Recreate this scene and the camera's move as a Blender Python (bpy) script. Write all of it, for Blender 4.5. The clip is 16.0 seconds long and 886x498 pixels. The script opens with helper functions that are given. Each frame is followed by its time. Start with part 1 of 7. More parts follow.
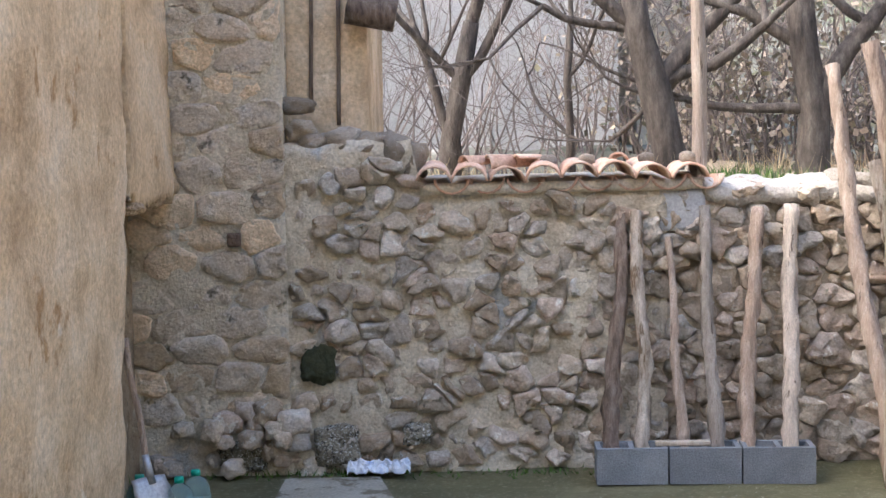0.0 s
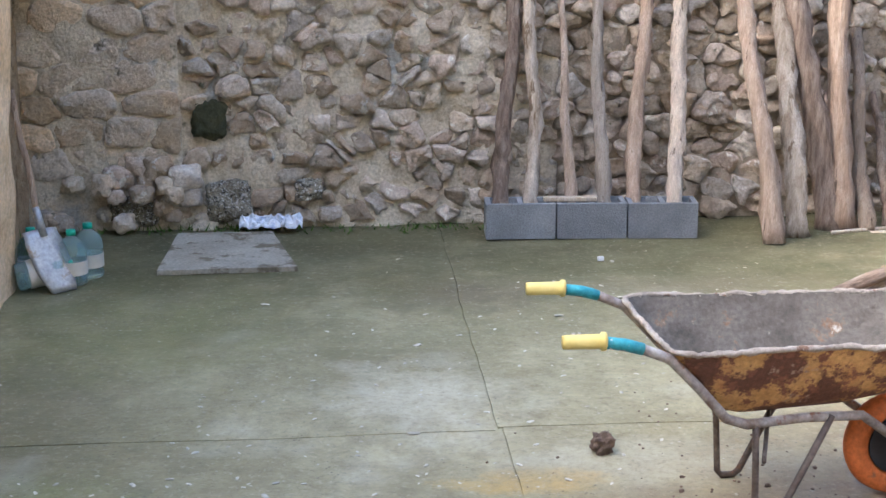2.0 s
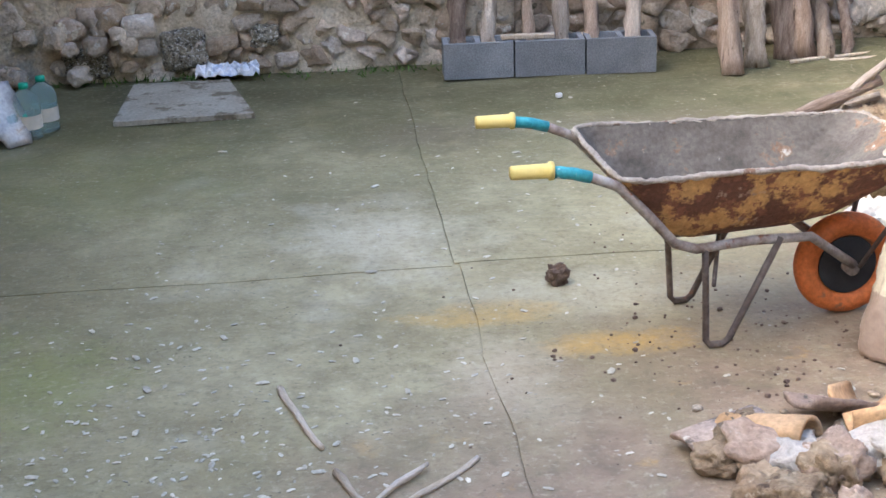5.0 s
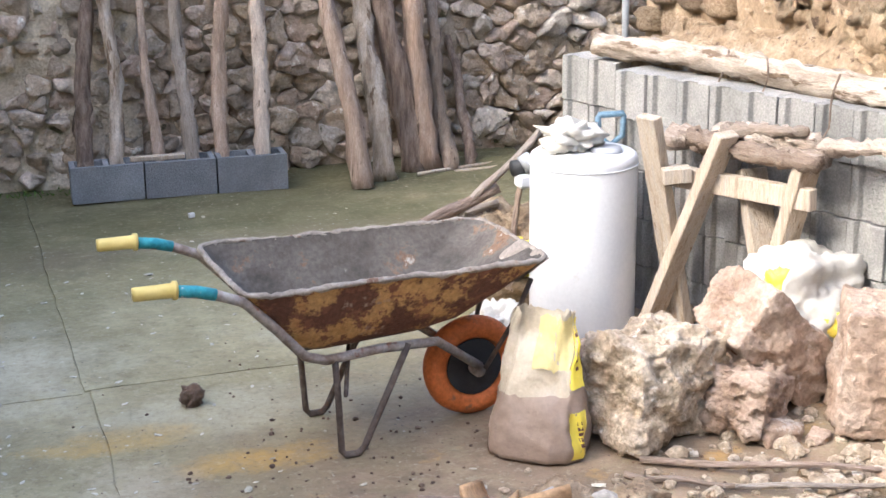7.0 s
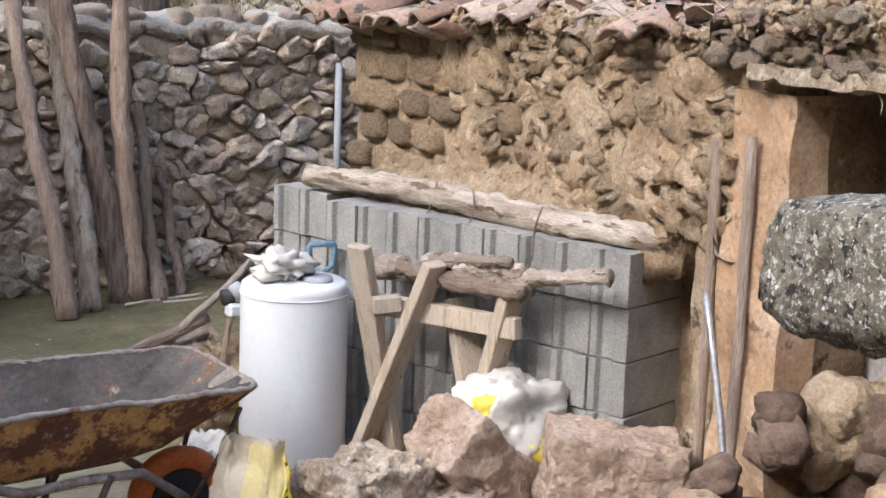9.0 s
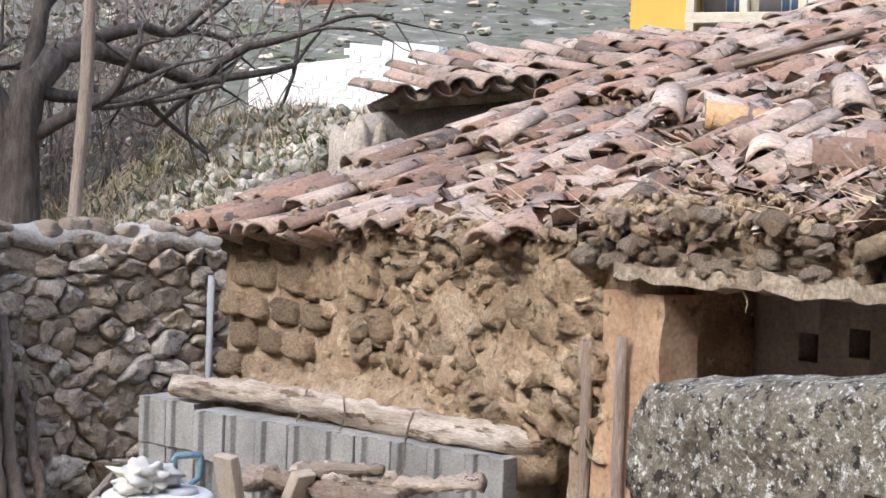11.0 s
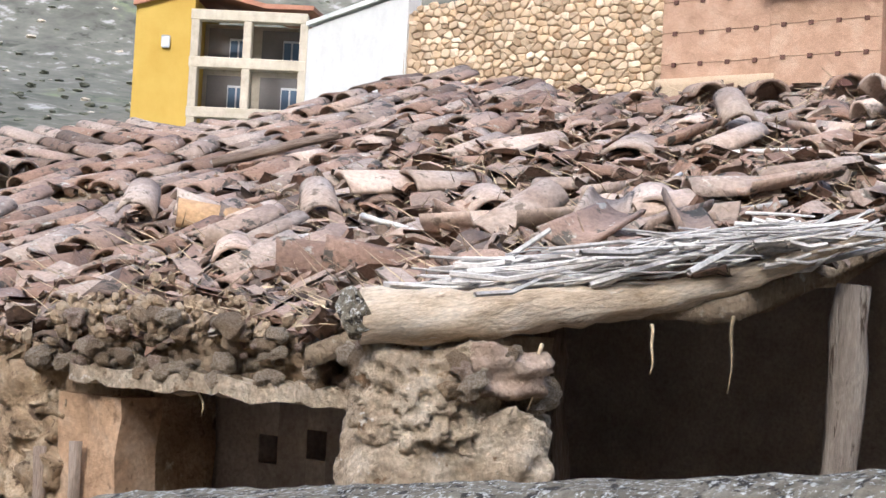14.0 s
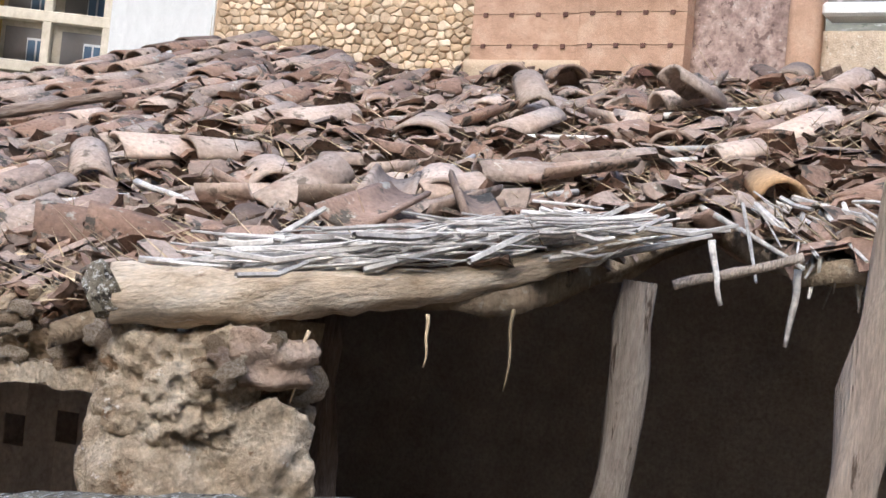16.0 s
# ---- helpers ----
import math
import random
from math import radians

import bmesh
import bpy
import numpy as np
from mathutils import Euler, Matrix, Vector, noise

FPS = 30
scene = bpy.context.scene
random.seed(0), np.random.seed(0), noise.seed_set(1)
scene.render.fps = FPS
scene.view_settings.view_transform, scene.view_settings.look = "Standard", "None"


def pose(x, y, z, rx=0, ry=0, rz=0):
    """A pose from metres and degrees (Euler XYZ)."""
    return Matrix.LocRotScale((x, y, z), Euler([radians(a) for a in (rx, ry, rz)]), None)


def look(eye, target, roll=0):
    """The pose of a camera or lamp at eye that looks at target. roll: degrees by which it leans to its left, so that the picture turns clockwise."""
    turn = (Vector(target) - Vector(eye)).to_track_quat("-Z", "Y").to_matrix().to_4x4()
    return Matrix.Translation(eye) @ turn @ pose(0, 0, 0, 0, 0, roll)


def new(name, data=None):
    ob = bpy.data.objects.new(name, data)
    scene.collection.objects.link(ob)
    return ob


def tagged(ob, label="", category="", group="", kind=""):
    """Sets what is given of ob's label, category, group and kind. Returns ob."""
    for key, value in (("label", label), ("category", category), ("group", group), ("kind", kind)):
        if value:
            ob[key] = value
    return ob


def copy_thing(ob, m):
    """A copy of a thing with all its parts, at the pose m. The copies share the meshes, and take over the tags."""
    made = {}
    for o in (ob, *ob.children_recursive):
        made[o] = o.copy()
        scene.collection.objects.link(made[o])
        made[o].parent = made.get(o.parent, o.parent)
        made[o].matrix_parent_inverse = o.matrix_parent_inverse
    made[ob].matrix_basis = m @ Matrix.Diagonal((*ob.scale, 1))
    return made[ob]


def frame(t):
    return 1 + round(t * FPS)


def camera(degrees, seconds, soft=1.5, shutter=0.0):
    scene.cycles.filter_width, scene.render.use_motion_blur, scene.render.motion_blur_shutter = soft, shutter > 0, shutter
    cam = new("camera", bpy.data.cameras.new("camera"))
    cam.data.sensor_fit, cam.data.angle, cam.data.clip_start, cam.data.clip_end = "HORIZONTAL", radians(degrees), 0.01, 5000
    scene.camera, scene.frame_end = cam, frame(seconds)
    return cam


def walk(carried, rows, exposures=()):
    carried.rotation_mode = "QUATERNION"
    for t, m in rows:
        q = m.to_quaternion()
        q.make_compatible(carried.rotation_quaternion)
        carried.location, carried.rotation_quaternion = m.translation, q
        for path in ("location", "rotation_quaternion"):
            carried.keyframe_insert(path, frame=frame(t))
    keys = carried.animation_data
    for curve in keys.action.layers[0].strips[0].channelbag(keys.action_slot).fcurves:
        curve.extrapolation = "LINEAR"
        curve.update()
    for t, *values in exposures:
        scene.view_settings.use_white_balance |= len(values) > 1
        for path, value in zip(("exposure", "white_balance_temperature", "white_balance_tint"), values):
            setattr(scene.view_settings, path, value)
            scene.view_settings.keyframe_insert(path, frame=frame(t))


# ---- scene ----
cam = camera(33.2, 16.0)
EXPOSURES = [(0, 2.8, 5700, 10), (1.2, 3.05, 5700, 10), (2.5, 2.95, 5700, 10), (5.5, 2.9, 5750, 10), (7, 2.6, 5650, 10), (8.2, 1.98, 5550, 10), (10.3, 1.78, 5450, 10), (12.5, 1.66, 5450, 10), (14, 1.6, 5450, 10), (16, 1.46, 5450, 10)]
PATH = [
    (0, (-0.356, -0.72, 2.117), (-0.361, 1.27, 1.921), -1.3),
    (0.5, (-0.343, -0.745, 2.112), (-0.271, 1.234, 1.833), -1.2),
    (1, (-0.353, -0.756, 2.098), (-0.213, 1.209, 1.753), -0.4),
    (1.5, (-0.362, -0.764, 2.079), (-0.193, 1.187, 1.674), 0.1),
    (2, (-0.377, -0.77, 2.053), (-0.239, 1.161, 1.55), -0.2),
    (2.5, (-0.369, -0.758, 2.022), (-0.251, 1.151, 1.438), -0.1),
    (3, (-0.396, -0.757, 1.997), (-0.317, 1.113, 1.293), 0.4),
    (3.2, (-0.409, -0.77, 1.997), (-0.406, 1.092, 1.268), 0.2),
    (5.3, (-0.281, -0.801, 2.005), (-0.06, 1.069, 1.331), -2.2),
    (5.5, (-0.278, -0.807, 2.0), (0.007, 1.062, 1.348), -1.8),
    (6, (-0.258, -0.821, 2.001), (0.168, 1.037, 1.396), -1.7),
    (6.5, (-0.223, -0.817, 1.995), (0.308, 1.02, 1.41), -1.3),
    (7, (-0.21, -0.81, 1.991), (0.415, 1.008, 1.438), -0.7),
    (7.5, (-0.193, -0.813, 1.998), (0.523, 0.985, 1.492), -0.7),
    (8, (-0.172, -0.817, 1.982), (0.64, 0.954, 1.532), -0.2),
    (8.2, (-0.178, -0.825, 1.979), (0.675, 0.932, 1.544), 0.5),
    (10.3, (-0.208, -0.782, 1.921), (0.886, 0.878, 1.696), 1.6),
    (10.5, (-0.161, -0.783, 1.921), (0.93, 0.882, 1.728), 1.7),
    (11, (-0.128, -0.772, 1.888), (1.005, 0.875, 1.821), 2.1),
    (11.5, (-0.114, -0.782, 1.897), (1.058, 0.838, 1.927), 1.6),
    (12, (-0.065, -0.791, 1.895), (1.18, 0.774, 1.932), 1.8),
    (12.5, (-0.026, -0.801, 1.901), (1.328, 0.67, 1.866), 1.2),
    (13, (-0.022, -0.813, 1.908), (1.443, 0.549, 1.903), 2.1),
    (13.5, (-0.014, -0.814, 1.918), (1.526, 0.462, 1.962), 2.3),
    (14, (0.004, -0.806, 1.92), (1.608, 0.385, 2.006), 3.0),
    (14.5, (0.028, -0.796, 1.935), (1.699, 0.296, 2.053), 4.1),
    (15, (0.053, -0.776, 1.957), (1.775, 0.23, 2.104), 5.6),
    (15.5, (0.11, -0.758, 1.946), (1.873, 0.182, 2.031), 4.7),
    (16, (0.256, -0.727, 1.953), (2.004, 0.241, 2.023), 5.5),
]
walk(cam, [(t, look(e, g, r)) for t, e, g, r in PATH], EXPOSURES)

# ---- light ----
SUN_DIR = Vector((-0.80, -0.20, 0.58)).normalized()
world = bpy.data.worlds.new("sky_world")
scene.world = world
world.use_nodes = True
sky = world.node_tree.nodes.new("ShaderNodeTexSky")
sky.sky_type = "NISHITA"
sky.sun_disc = False
sky.sun_elevation = math.asin(SUN_DIR.z)
sky.sun_rotation = math.atan2(SUN_DIR.x, SUN_DIR.y)
sky.air_density, sky.dust_density, sky.ozone_density = 1.0, 6.0, 0.6
world.node_tree.links.new(sky.outputs[0], world.node_tree.nodes["Background"].inputs[0])
world.node_tree.nodes["Background"].inputs[1].default_value = 0.15
sun = new("sun", bpy.data.lights.new("sun", "SUN"))
sun.data.energy, sun.data.angle, sun.data.color = 0.265, radians(1.0), (1.0, 0.965, 0.91)
sun.matrix_world = look(SUN_DIR * 30, (0, 0, 0))
tagged(sun, kind="structure")

# ---- materials ----


def surf(name, colours, scale=6.0, rough=0.85, bump=0.35, bump_scale=None, fine=60.0, vary=0.25, metal=0.0, stretch=(1, 1, 1), spots=None, tint=None, grain=0.28):
    """A worn surface: colours blended by broad noise, grain at a finer scale, value shifts from piece to piece, spots of another colour."""
    m = bpy.data.materials.new(name)
    m.use_nodes = True
    nt = m.node_tree
    nd, ln = nt.nodes, nt.links
    b = nd["Principled BSDF"]
    b.inputs["Roughness"].default_value = rough
    b.inputs["Metallic"].default_value = metal
    b.inputs["Specular IOR Level"].default_value = 0.3
    tc, oi, ge = nd.new("ShaderNodeTexCoord"), nd.new("ShaderNodeObjectInfo"), nd.new("ShaderNodeNewGeometry")
    su = nd.new("ShaderNodeMath")
    su.operation = "ADD"
    ln.new(oi.outputs["Random"], su.inputs[0])
    ln.new(ge.outputs["Random Per Island"], su.inputs[1])
    rnd = nd.new("ShaderNodeMath")
    rnd.operation = "FRACT"
    ln.new(su.outputs[0], rnd.inputs[0])
    mp = nd.new("ShaderNodeMapping")
    mp.inputs["Scale"].default_value = stretch
    ln.new(tc.outputs["Object"], mp.inputs["Vector"])
    sh = nd.new("ShaderNodeMath")
    sh.operation = "MULTIPLY"
    sh.inputs[1].default_value = 37.0
    ln.new(rnd.outputs[0], sh.inputs[0])
    off = nd.new("ShaderNodeVectorMath")
    off.operation = "ADD"
    ln.new(mp.outputs[0], off.inputs[0])
    ln.new(sh.outputs[0], off.inputs[1])

    def noi(s, detail, r=0.6):
        n = nd.new("ShaderNodeTexNoise")
        n.inputs["Scale"].default_value, n.inputs["Detail"].default_value, n.inputs["Roughness"].default_value = s, detail, r
        ln.new(off.outputs[0], n.inputs["Vector"])
        return n

    big, small = noi(scale, 6), noi(fine, 4)
    ramp = nd.new("ShaderNodeValToRGB")
    el = ramp.color_ramp.elements
    while len(el) < len(colours):
        el.new(0.5)
    for i, c in enumerate(colours):
        el[i].position = 0.3 + 0.4 * i / max(1, len(colours) - 1)
        el[i].color = (*c, 1)
    ln.new(big.outputs["Fac"], ramp.inputs[0])
    col = ramp.outputs[0]
    if tint:
        # whole pieces drift towards other colours
        tr = nd.new("ShaderNodeValToRGB")
        te = tr.color_ramp.elements
        while len(te) < len(tint):
            te.new(0.5)
        for i, c in enumerate(tint):
            te[i].position = i / max(1, len(tint) - 1)
            te[i].color = (*c, 1)
        ln.new(rnd.outputs[0], tr.inputs[0])
        mx = nd.new("ShaderNodeMix")
        mx.data_type, mx.inputs[0].default_value = "RGBA", 0.55
        ln.new(col, mx.inputs[6])
        ln.new(tr.outputs[0], mx.inputs[7])
        col = mx.outputs[2]
    if spots:
        for scol, sscale, cut in spots:
            sn = noi(sscale, 5, 0.65)
            sr = nd.new("ShaderNodeMapRange")
            sr.inputs["From Min"].default_value, sr.inputs["From Max"].default_value = cut, cut + 0.06
            ln.new(sn.outputs["Fac"], sr.inputs["Value"])
            mx = nd.new("ShaderNodeMix")
            mx.data_type = "RGBA"
            ln.new(sr.outputs[0], mx.inputs[0])
            ln.new(col, mx.inputs[6])
            mx.inputs[7].default_value = (*scol, 1)
            col = mx.outputs[2]
    # grain and piece value
    g = nd.new("ShaderNodeMapRange")
    g.inputs["From Min"].default_value, g.inputs["From Max"].default_value = 0.25, 0.75
    g.inputs["To Min"].default_value, g.inputs["To Max"].default_value = 1 - grain, 1 + grain
    ln.new(small.outputs["Fac"], g.inputs["Value"])
    pv = nd.new("ShaderNodeMapRange")
    pv.inputs["To Min"].default_value, pv.inputs["To Max"].default_value = 1 - vary, 1 + vary
    ln.new(rnd.outputs[0], pv.inputs["Value"])
    mu = nd.new("ShaderNodeMath")
    mu.operation = "MULTIPLY"
    ln.new(g.outputs[0], mu.inputs[0])
    ln.new(pv.outputs[0], mu.inputs[1])
    vm = nd.new("ShaderNodeVectorMath")
    vm.operation = "SCALE"
    ln.new(col, vm.inputs[0])
    ln.new(mu.outputs[0], vm.inputs["Scale"])
    ln.new(vm.outputs[0], b.inputs["Base Color"])
    if bump:
        bs = noi(bump_scale or scale * 3, 8, 0.65)
        bp = nd.new("ShaderNodeBump")
        bp.inputs["Strength"].default_value, bp.inputs["Distance"].default_value = bump, 0.03
        ln.new(bs.outputs["Fac"], bp.inputs["Height"])
        ln.new(bp.outputs[0], b.inputs["Normal"])
    return m


M_STONE = surf("rubble_stone", [(0.30, 0.235, 0.175), (0.50, 0.415, 0.32), (0.63, 0.56, 0.46)], 7, bump=1.0, bump_scale=24, tint=[(0.40, 0.33, 0.26), (0.52, 0.38, 0.24), (0.46, 0.43, 0.39), (0.60, 0.49, 0.35), (0.38, 0.27, 0.20), (0.56, 0.51, 0.44)], spots=[((0.66, 0.62, 0.54), 11, 0.60), ((0.15, 0.14, 0.09), 8, 0.64)])
M_QUOIN = surf("quoin_stone", [(0.38, 0.28, 0.18), (0.61, 0.48, 0.325), (0.50, 0.455, 0.41)], 7, bump=1.0, bump_scale=22, tint=[(0.60, 0.44, 0.265), (0.55, 0.505, 0.45), (0.64, 0.465, 0.28)], spots=[((0.18, 0.155, 0.12), 7, 0.62)])
M_MORTAR = surf("old_lime_mortar", [(0.42, 0.345, 0.245), (0.60, 0.515, 0.385), (0.68, 0.61, 0.49)], 3.5, bump=1.0, bump_scale=18, vary=0.0, spots=[((0.40, 0.39, 0.36), 1.6, 0.58), ((0.18, 0.16, 0.10), 3.1, 0.63)])
M_EARTH_JOINT = surf("earth_joint", [(0.30, 0.24, 0.175), (0.46, 0.38, 0.285)], 6, bump=0.8, vary=0)
M_STUCCO = surf("ochre_stucco", [(0.43, 0.30, 0.175), (0.63, 0.475, 0.305), (0.72, 0.59, 0.43)], 2.2, bump=0.8, bump_scale=14, fine=35, vary=0, spots=[((0.40, 0.245, 0.12), 3.2, 0.62), ((0.76, 0.67, 0.55), 2.4, 0.64), ((0.24, 0.185, 0.13), 11, 0.70)])
M_ADOBE = surf("adobe_earth", [(0.25, 0.17, 0.10), (0.40, 0.295, 0.185), (0.51, 0.41, 0.285)], 5, bump=1.0, bump_scale=30, vary=0.15, spots=[((0.60, 0.51, 0.37), 9, 0.62), ((0.14, 0.095, 0.06), 8, 0.60)])
M_ADOBE_LUMP = surf("adobe_lump", [(0.25, 0.17, 0.10), (0.41, 0.30, 0.185), (0.53, 0.43, 0.30)], 12, bump=1.0, bump_scale=46, vary=0.25, spots=[((0.60, 0.50, 0.36), 14, 0.64), ((0.15, 0.10, 0.065), 16, 0.60)])
M_DIRT = surf("roof_dirt", [(0.21, 0.155, 0.10), (0.36, 0.275, 0.18), (0.48, 0.385, 0.265)], 5, bump=1.0, bump_scale=45, vary=0, spots=[((0.45, 0.38, 0.28), 22, 0.62), ((0.07, 0.05, 0.04), 9, 0.64)])
M_TILE = surf("old_clay_tile", [(0.20, 0.14, 0.11), (0.34, 0.225, 0.165), (0.47, 0.345, 0.26)], 7, bump=0.6, bump_scale=40, vary=0.35, tint=[(0.17, 0.145, 0.12), (0.38, 0.23, 0.155), (0.47, 0.29, 0.195), (0.28, 0.245, 0.205), (0.52, 0.40, 0.31), (0.30, 0.20, 0.15), (0.42, 0.37, 0.31), (0.20, 0.17, 0.145)], spots=[((0.11, 0.095, 0.075), 12, 0.56), ((0.50, 0.46, 0.38), 16, 0.61)])
M_TILE_NEW = surf("coping_clay_tile", [(0.46, 0.26, 0.17), (0.62, 0.40, 0.28), (0.70, 0.54, 0.42)], 6, bump=0.3, vary=0.2, spots=[((0.24, 0.16, 0.12), 9, 0.64)])
M_TILE_ORANGE = surf("ochre_clay_tile", [(0.44, 0.27, 0.13), (0.54, 0.36, 0.20)], 8, bump=0.3, vary=0.1, spots=[((0.25, 0.16, 0.08), 12, 0.64)])
M_TILE_PALE = surf("pale_clay_tile", [(0.36, 0.26, 0.195), (0.52, 0.405, 0.32), (0.62, 0.52, 0.43)], 6, bump=0.4, vary=0.3, spots=[((0.24, 0.19, 0.145), 12, 0.57)])
M_WOOD = surf("weathered_pole", [(0.17, 0.12, 0.085), (0.42, 0.33, 0.25), (0.60, 0.53, 0.45)], 9, bump=1.0, bump_scale=24, vary=0.3, stretch=(4, 4, 0.45), tint=[(0.44, 0.31, 0.21), (0.46, 0.42, 0.37), (0.40, 0.27, 0.19), (0.54, 0.47, 0.39)], spots=[((0.12, 0.085, 0.06), 8, 0.62), ((0.66, 0.60, 0.52), 6, 0.66)])
M_WOOD_DARK = surf("dark_weathered_wood", [(0.12, 0.085, 0.065), (0.25, 0.185, 0.14), (0.36, 0.29, 0.235)], 9, bump=1.0, vary=0.25, stretch=(4, 4, 0.6))
M_WOOD_PALE = surf("bleached_log", [(0.28, 0.215, 0.155), (0.50, 0.42, 0.33), (0.65, 0.58, 0.49)], 7, bump=1.0, bump_scale=20, vary=0.12, stretch=(3, 3, 0.7), spots=[((0.20, 0.14, 0.09), 6, 0.58)])
M_PINE = surf("sawn_pine", [(0.36, 0.28, 0.195), (0.49, 0.41, 0.31), (0.45, 0.40, 0.34)], 6, bump=0.6, vary=0.2, stretch=(6, 6, 0.6), spots=[((0.25, 0.17, 0.10), 7, 0.62), ((0.56, 0.52, 0.45), 8, 0.64)])
M_CANE = surf("grey_cane", [(0.40, 0.36, 0.31), (0.62, 0.58, 0.53), (0.78, 0.75, 0.70)], 12, bump=0.4, vary=0.35)
M_BLOCK = surf("concrete_block", [(0.22, 0.215, 0.20), (0.30, 0.29, 0.265), (0.36, 0.345, 0.315)], 6, bump=0.5, bump_scale=90, fine=120, vary=0.12, spots=[((0.20, 0.20, 0.20), 5, 0.66)])
M_BLOCK_DARK = surf("dark_blue_grey_block", [(0.16, 0.17, 0.18), (0.23, 0.24, 0.25)], 6, bump=0.5, bump_scale=90, fine=120, vary=0.12)
M_ROCK = surf("limestone_boulder", [(0.32, 0.235, 0.15), (0.53, 0.43, 0.305), (0.69, 0.60, 0.465)], 9, bump=1.0, bump_scale=42, vary=0.1, grain=0.4, spots=[((0.25, 0.16, 0.09), 13, 0.61), ((0.74, 0.69, 0.61), 16, 0.62)])
M_ROCK_PINK = surf("pinkish_boulder", [(0.30, 0.205, 0.14), (0.46, 0.34, 0.25), (0.58, 0.47, 0.37)], 6, bump=1.0, bump_scale=30, vary=0.1, spots=[((0.24, 0.13, 0.08), 9, 0.64), ((0.66, 0.58, 0.49), 7, 0.62)])
M_LICHEN = surf("lichen_stone", [(0.14, 0.115, 0.078), (0.25, 0.22, 0.16), (0.34, 0.305, 0.23)], 11, bump=1.0, bump_scale=40, vary=0, grain=0.45, spots=[((0.05, 0.042, 0.033), 36, 0.54), ((0.62, 0.61, 0.55), 52, 0.575), ((0.72, 0.71, 0.66), 95, 0.575)])
M_BEAM = surf("debarked_beam", [(0.38, 0.28, 0.175), (0.58, 0.47, 0.335), (0.68, 0.60, 0.48)], 5, bump=0.6, bump_scale=26, vary=0, stretch=(3, 3, 0.8), spots=[((0.20, 0.14, 0.09), 6, 0.64), ((0.74, 0.70, 0.63), 8, 0.62)])
M_JAMB = surf("orange_clay_plaster", [(0.30, 0.185, 0.105), (0.42, 0.28, 0.17), (0.50, 0.38, 0.27)], 5, bump=0.5, vary=0, spots=[((0.20, 0.13, 0.08), 7, 0.6)])
M_WHITE = surf("white_enamel", [(0.60, 0.61, 0.62), (0.66, 0.66, 0.65)], 3, rough=0.35, bump=0.03, vary=0, grain=0.05, spots=[((0.54, 0.52, 0.48), 5, 0.66)])
M_GREYPIPE = surf("grey_plastic", [(0.30, 0.31, 0.32), (0.40, 0.41, 0.41)], 4, rough=0.6, bump=0.1, vary=0, grain=0.1, spots=[((0.25, 0.22, 0.18), 6, 0.6)])
M_BLACK = surf("black_rubber", [(0.02, 0.02, 0.02), (0.05, 0.05, 0.05)], 8, rough=0.6, bump=0.1, vary=0, grain=0.05)
M_ORANGE = surf("orange_tyre_rubber", [(0.50, 0.13, 0.03), (0.62, 0.18, 0.05)], 9, rough=0.6, bump=0.2, vary=0, spots=[((0.30, 0.13, 0.06), 8, 0.6)])
M_RUST = surf("chipped_yellow_paint_on_rust", [(0.46, 0.26, 0.09), (0.54, 0.33, 0.13), (0.42, 0.21, 0.08)], 9, rough=0.7, bump=0.3, vary=0, spots=[((0.13, 0.060, 0.04), 7, 0.475), ((0.20, 0.09, 0.055), 19, 0.53), ((0.36, 0.27, 0.20), 11, 0.64)])
M_PANIN = surf("dark_steel_with_cement_flecks", [(0.06, 0.052, 0.042), (0.11, 0.095, 0.078), (0.165, 0.145, 0.12)], 6, rough=0.75, bump=0.6, vary=0, spots=[((0.20, 0.12, 0.07), 6, 0.62), ((0.44, 0.41, 0.36), 12, 0.66)])
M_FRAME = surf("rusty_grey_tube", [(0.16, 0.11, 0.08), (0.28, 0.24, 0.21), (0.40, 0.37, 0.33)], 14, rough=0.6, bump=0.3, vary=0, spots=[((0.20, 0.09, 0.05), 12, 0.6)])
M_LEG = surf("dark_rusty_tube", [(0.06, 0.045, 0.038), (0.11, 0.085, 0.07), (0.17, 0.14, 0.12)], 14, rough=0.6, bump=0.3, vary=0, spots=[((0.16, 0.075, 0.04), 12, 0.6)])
M_FLECK = surf("pale_fleck", [(0.40, 0.365, 0.285), (0.54, 0.50, 0.40)], 12, bump=0.2, vary=0.25)
M_RIM = surf("caked_rim", [(0.26, 0.22, 0.18), (0.42, 0.37, 0.31)], 10, bump=0.8, vary=0, spots=[((0.20, 0.12, 0.08), 12, 0.6)])
M_RUBBLE = surf("grey_rubble", [(0.22, 0.195, 0.15), (0.38, 0.35, 0.285), (0.50, 0.46, 0.39)], 4, bump=0.6, vary=0.4, spots=[((0.13, 0.14, 0.07), 5, 0.56)])
M_CRUST = surf("cement_crust", [(0.42, 0.38, 0.32), (0.56, 0.51, 0.44)], 10, bump=0.8, vary=0, spots=[((0.25, 0.17, 0.11), 12, 0.6)])
M_YGRIP = surf("yellow_grip", [(0.62, 0.48, 0.14), (0.68, 0.55, 0.20)], 12, rough=0.5, bump=0.1, vary=0, grain=0.05)
M_TEAL = surf("teal_tape", [(0.03, 0.22, 0.26), (0.06, 0.33, 0.36)], 20, rough=0.5, bump=0.2, vary=0, spots=[((0.45, 0.48, 0.46), 16, 0.64)])
M_YPLASTIC = surf("yellow_plastic_film", [(0.74, 0.58, 0.05), (0.80, 0.66, 0.12)], 8, rough=0.35, bump=0.15, vary=0, grain=0.05)
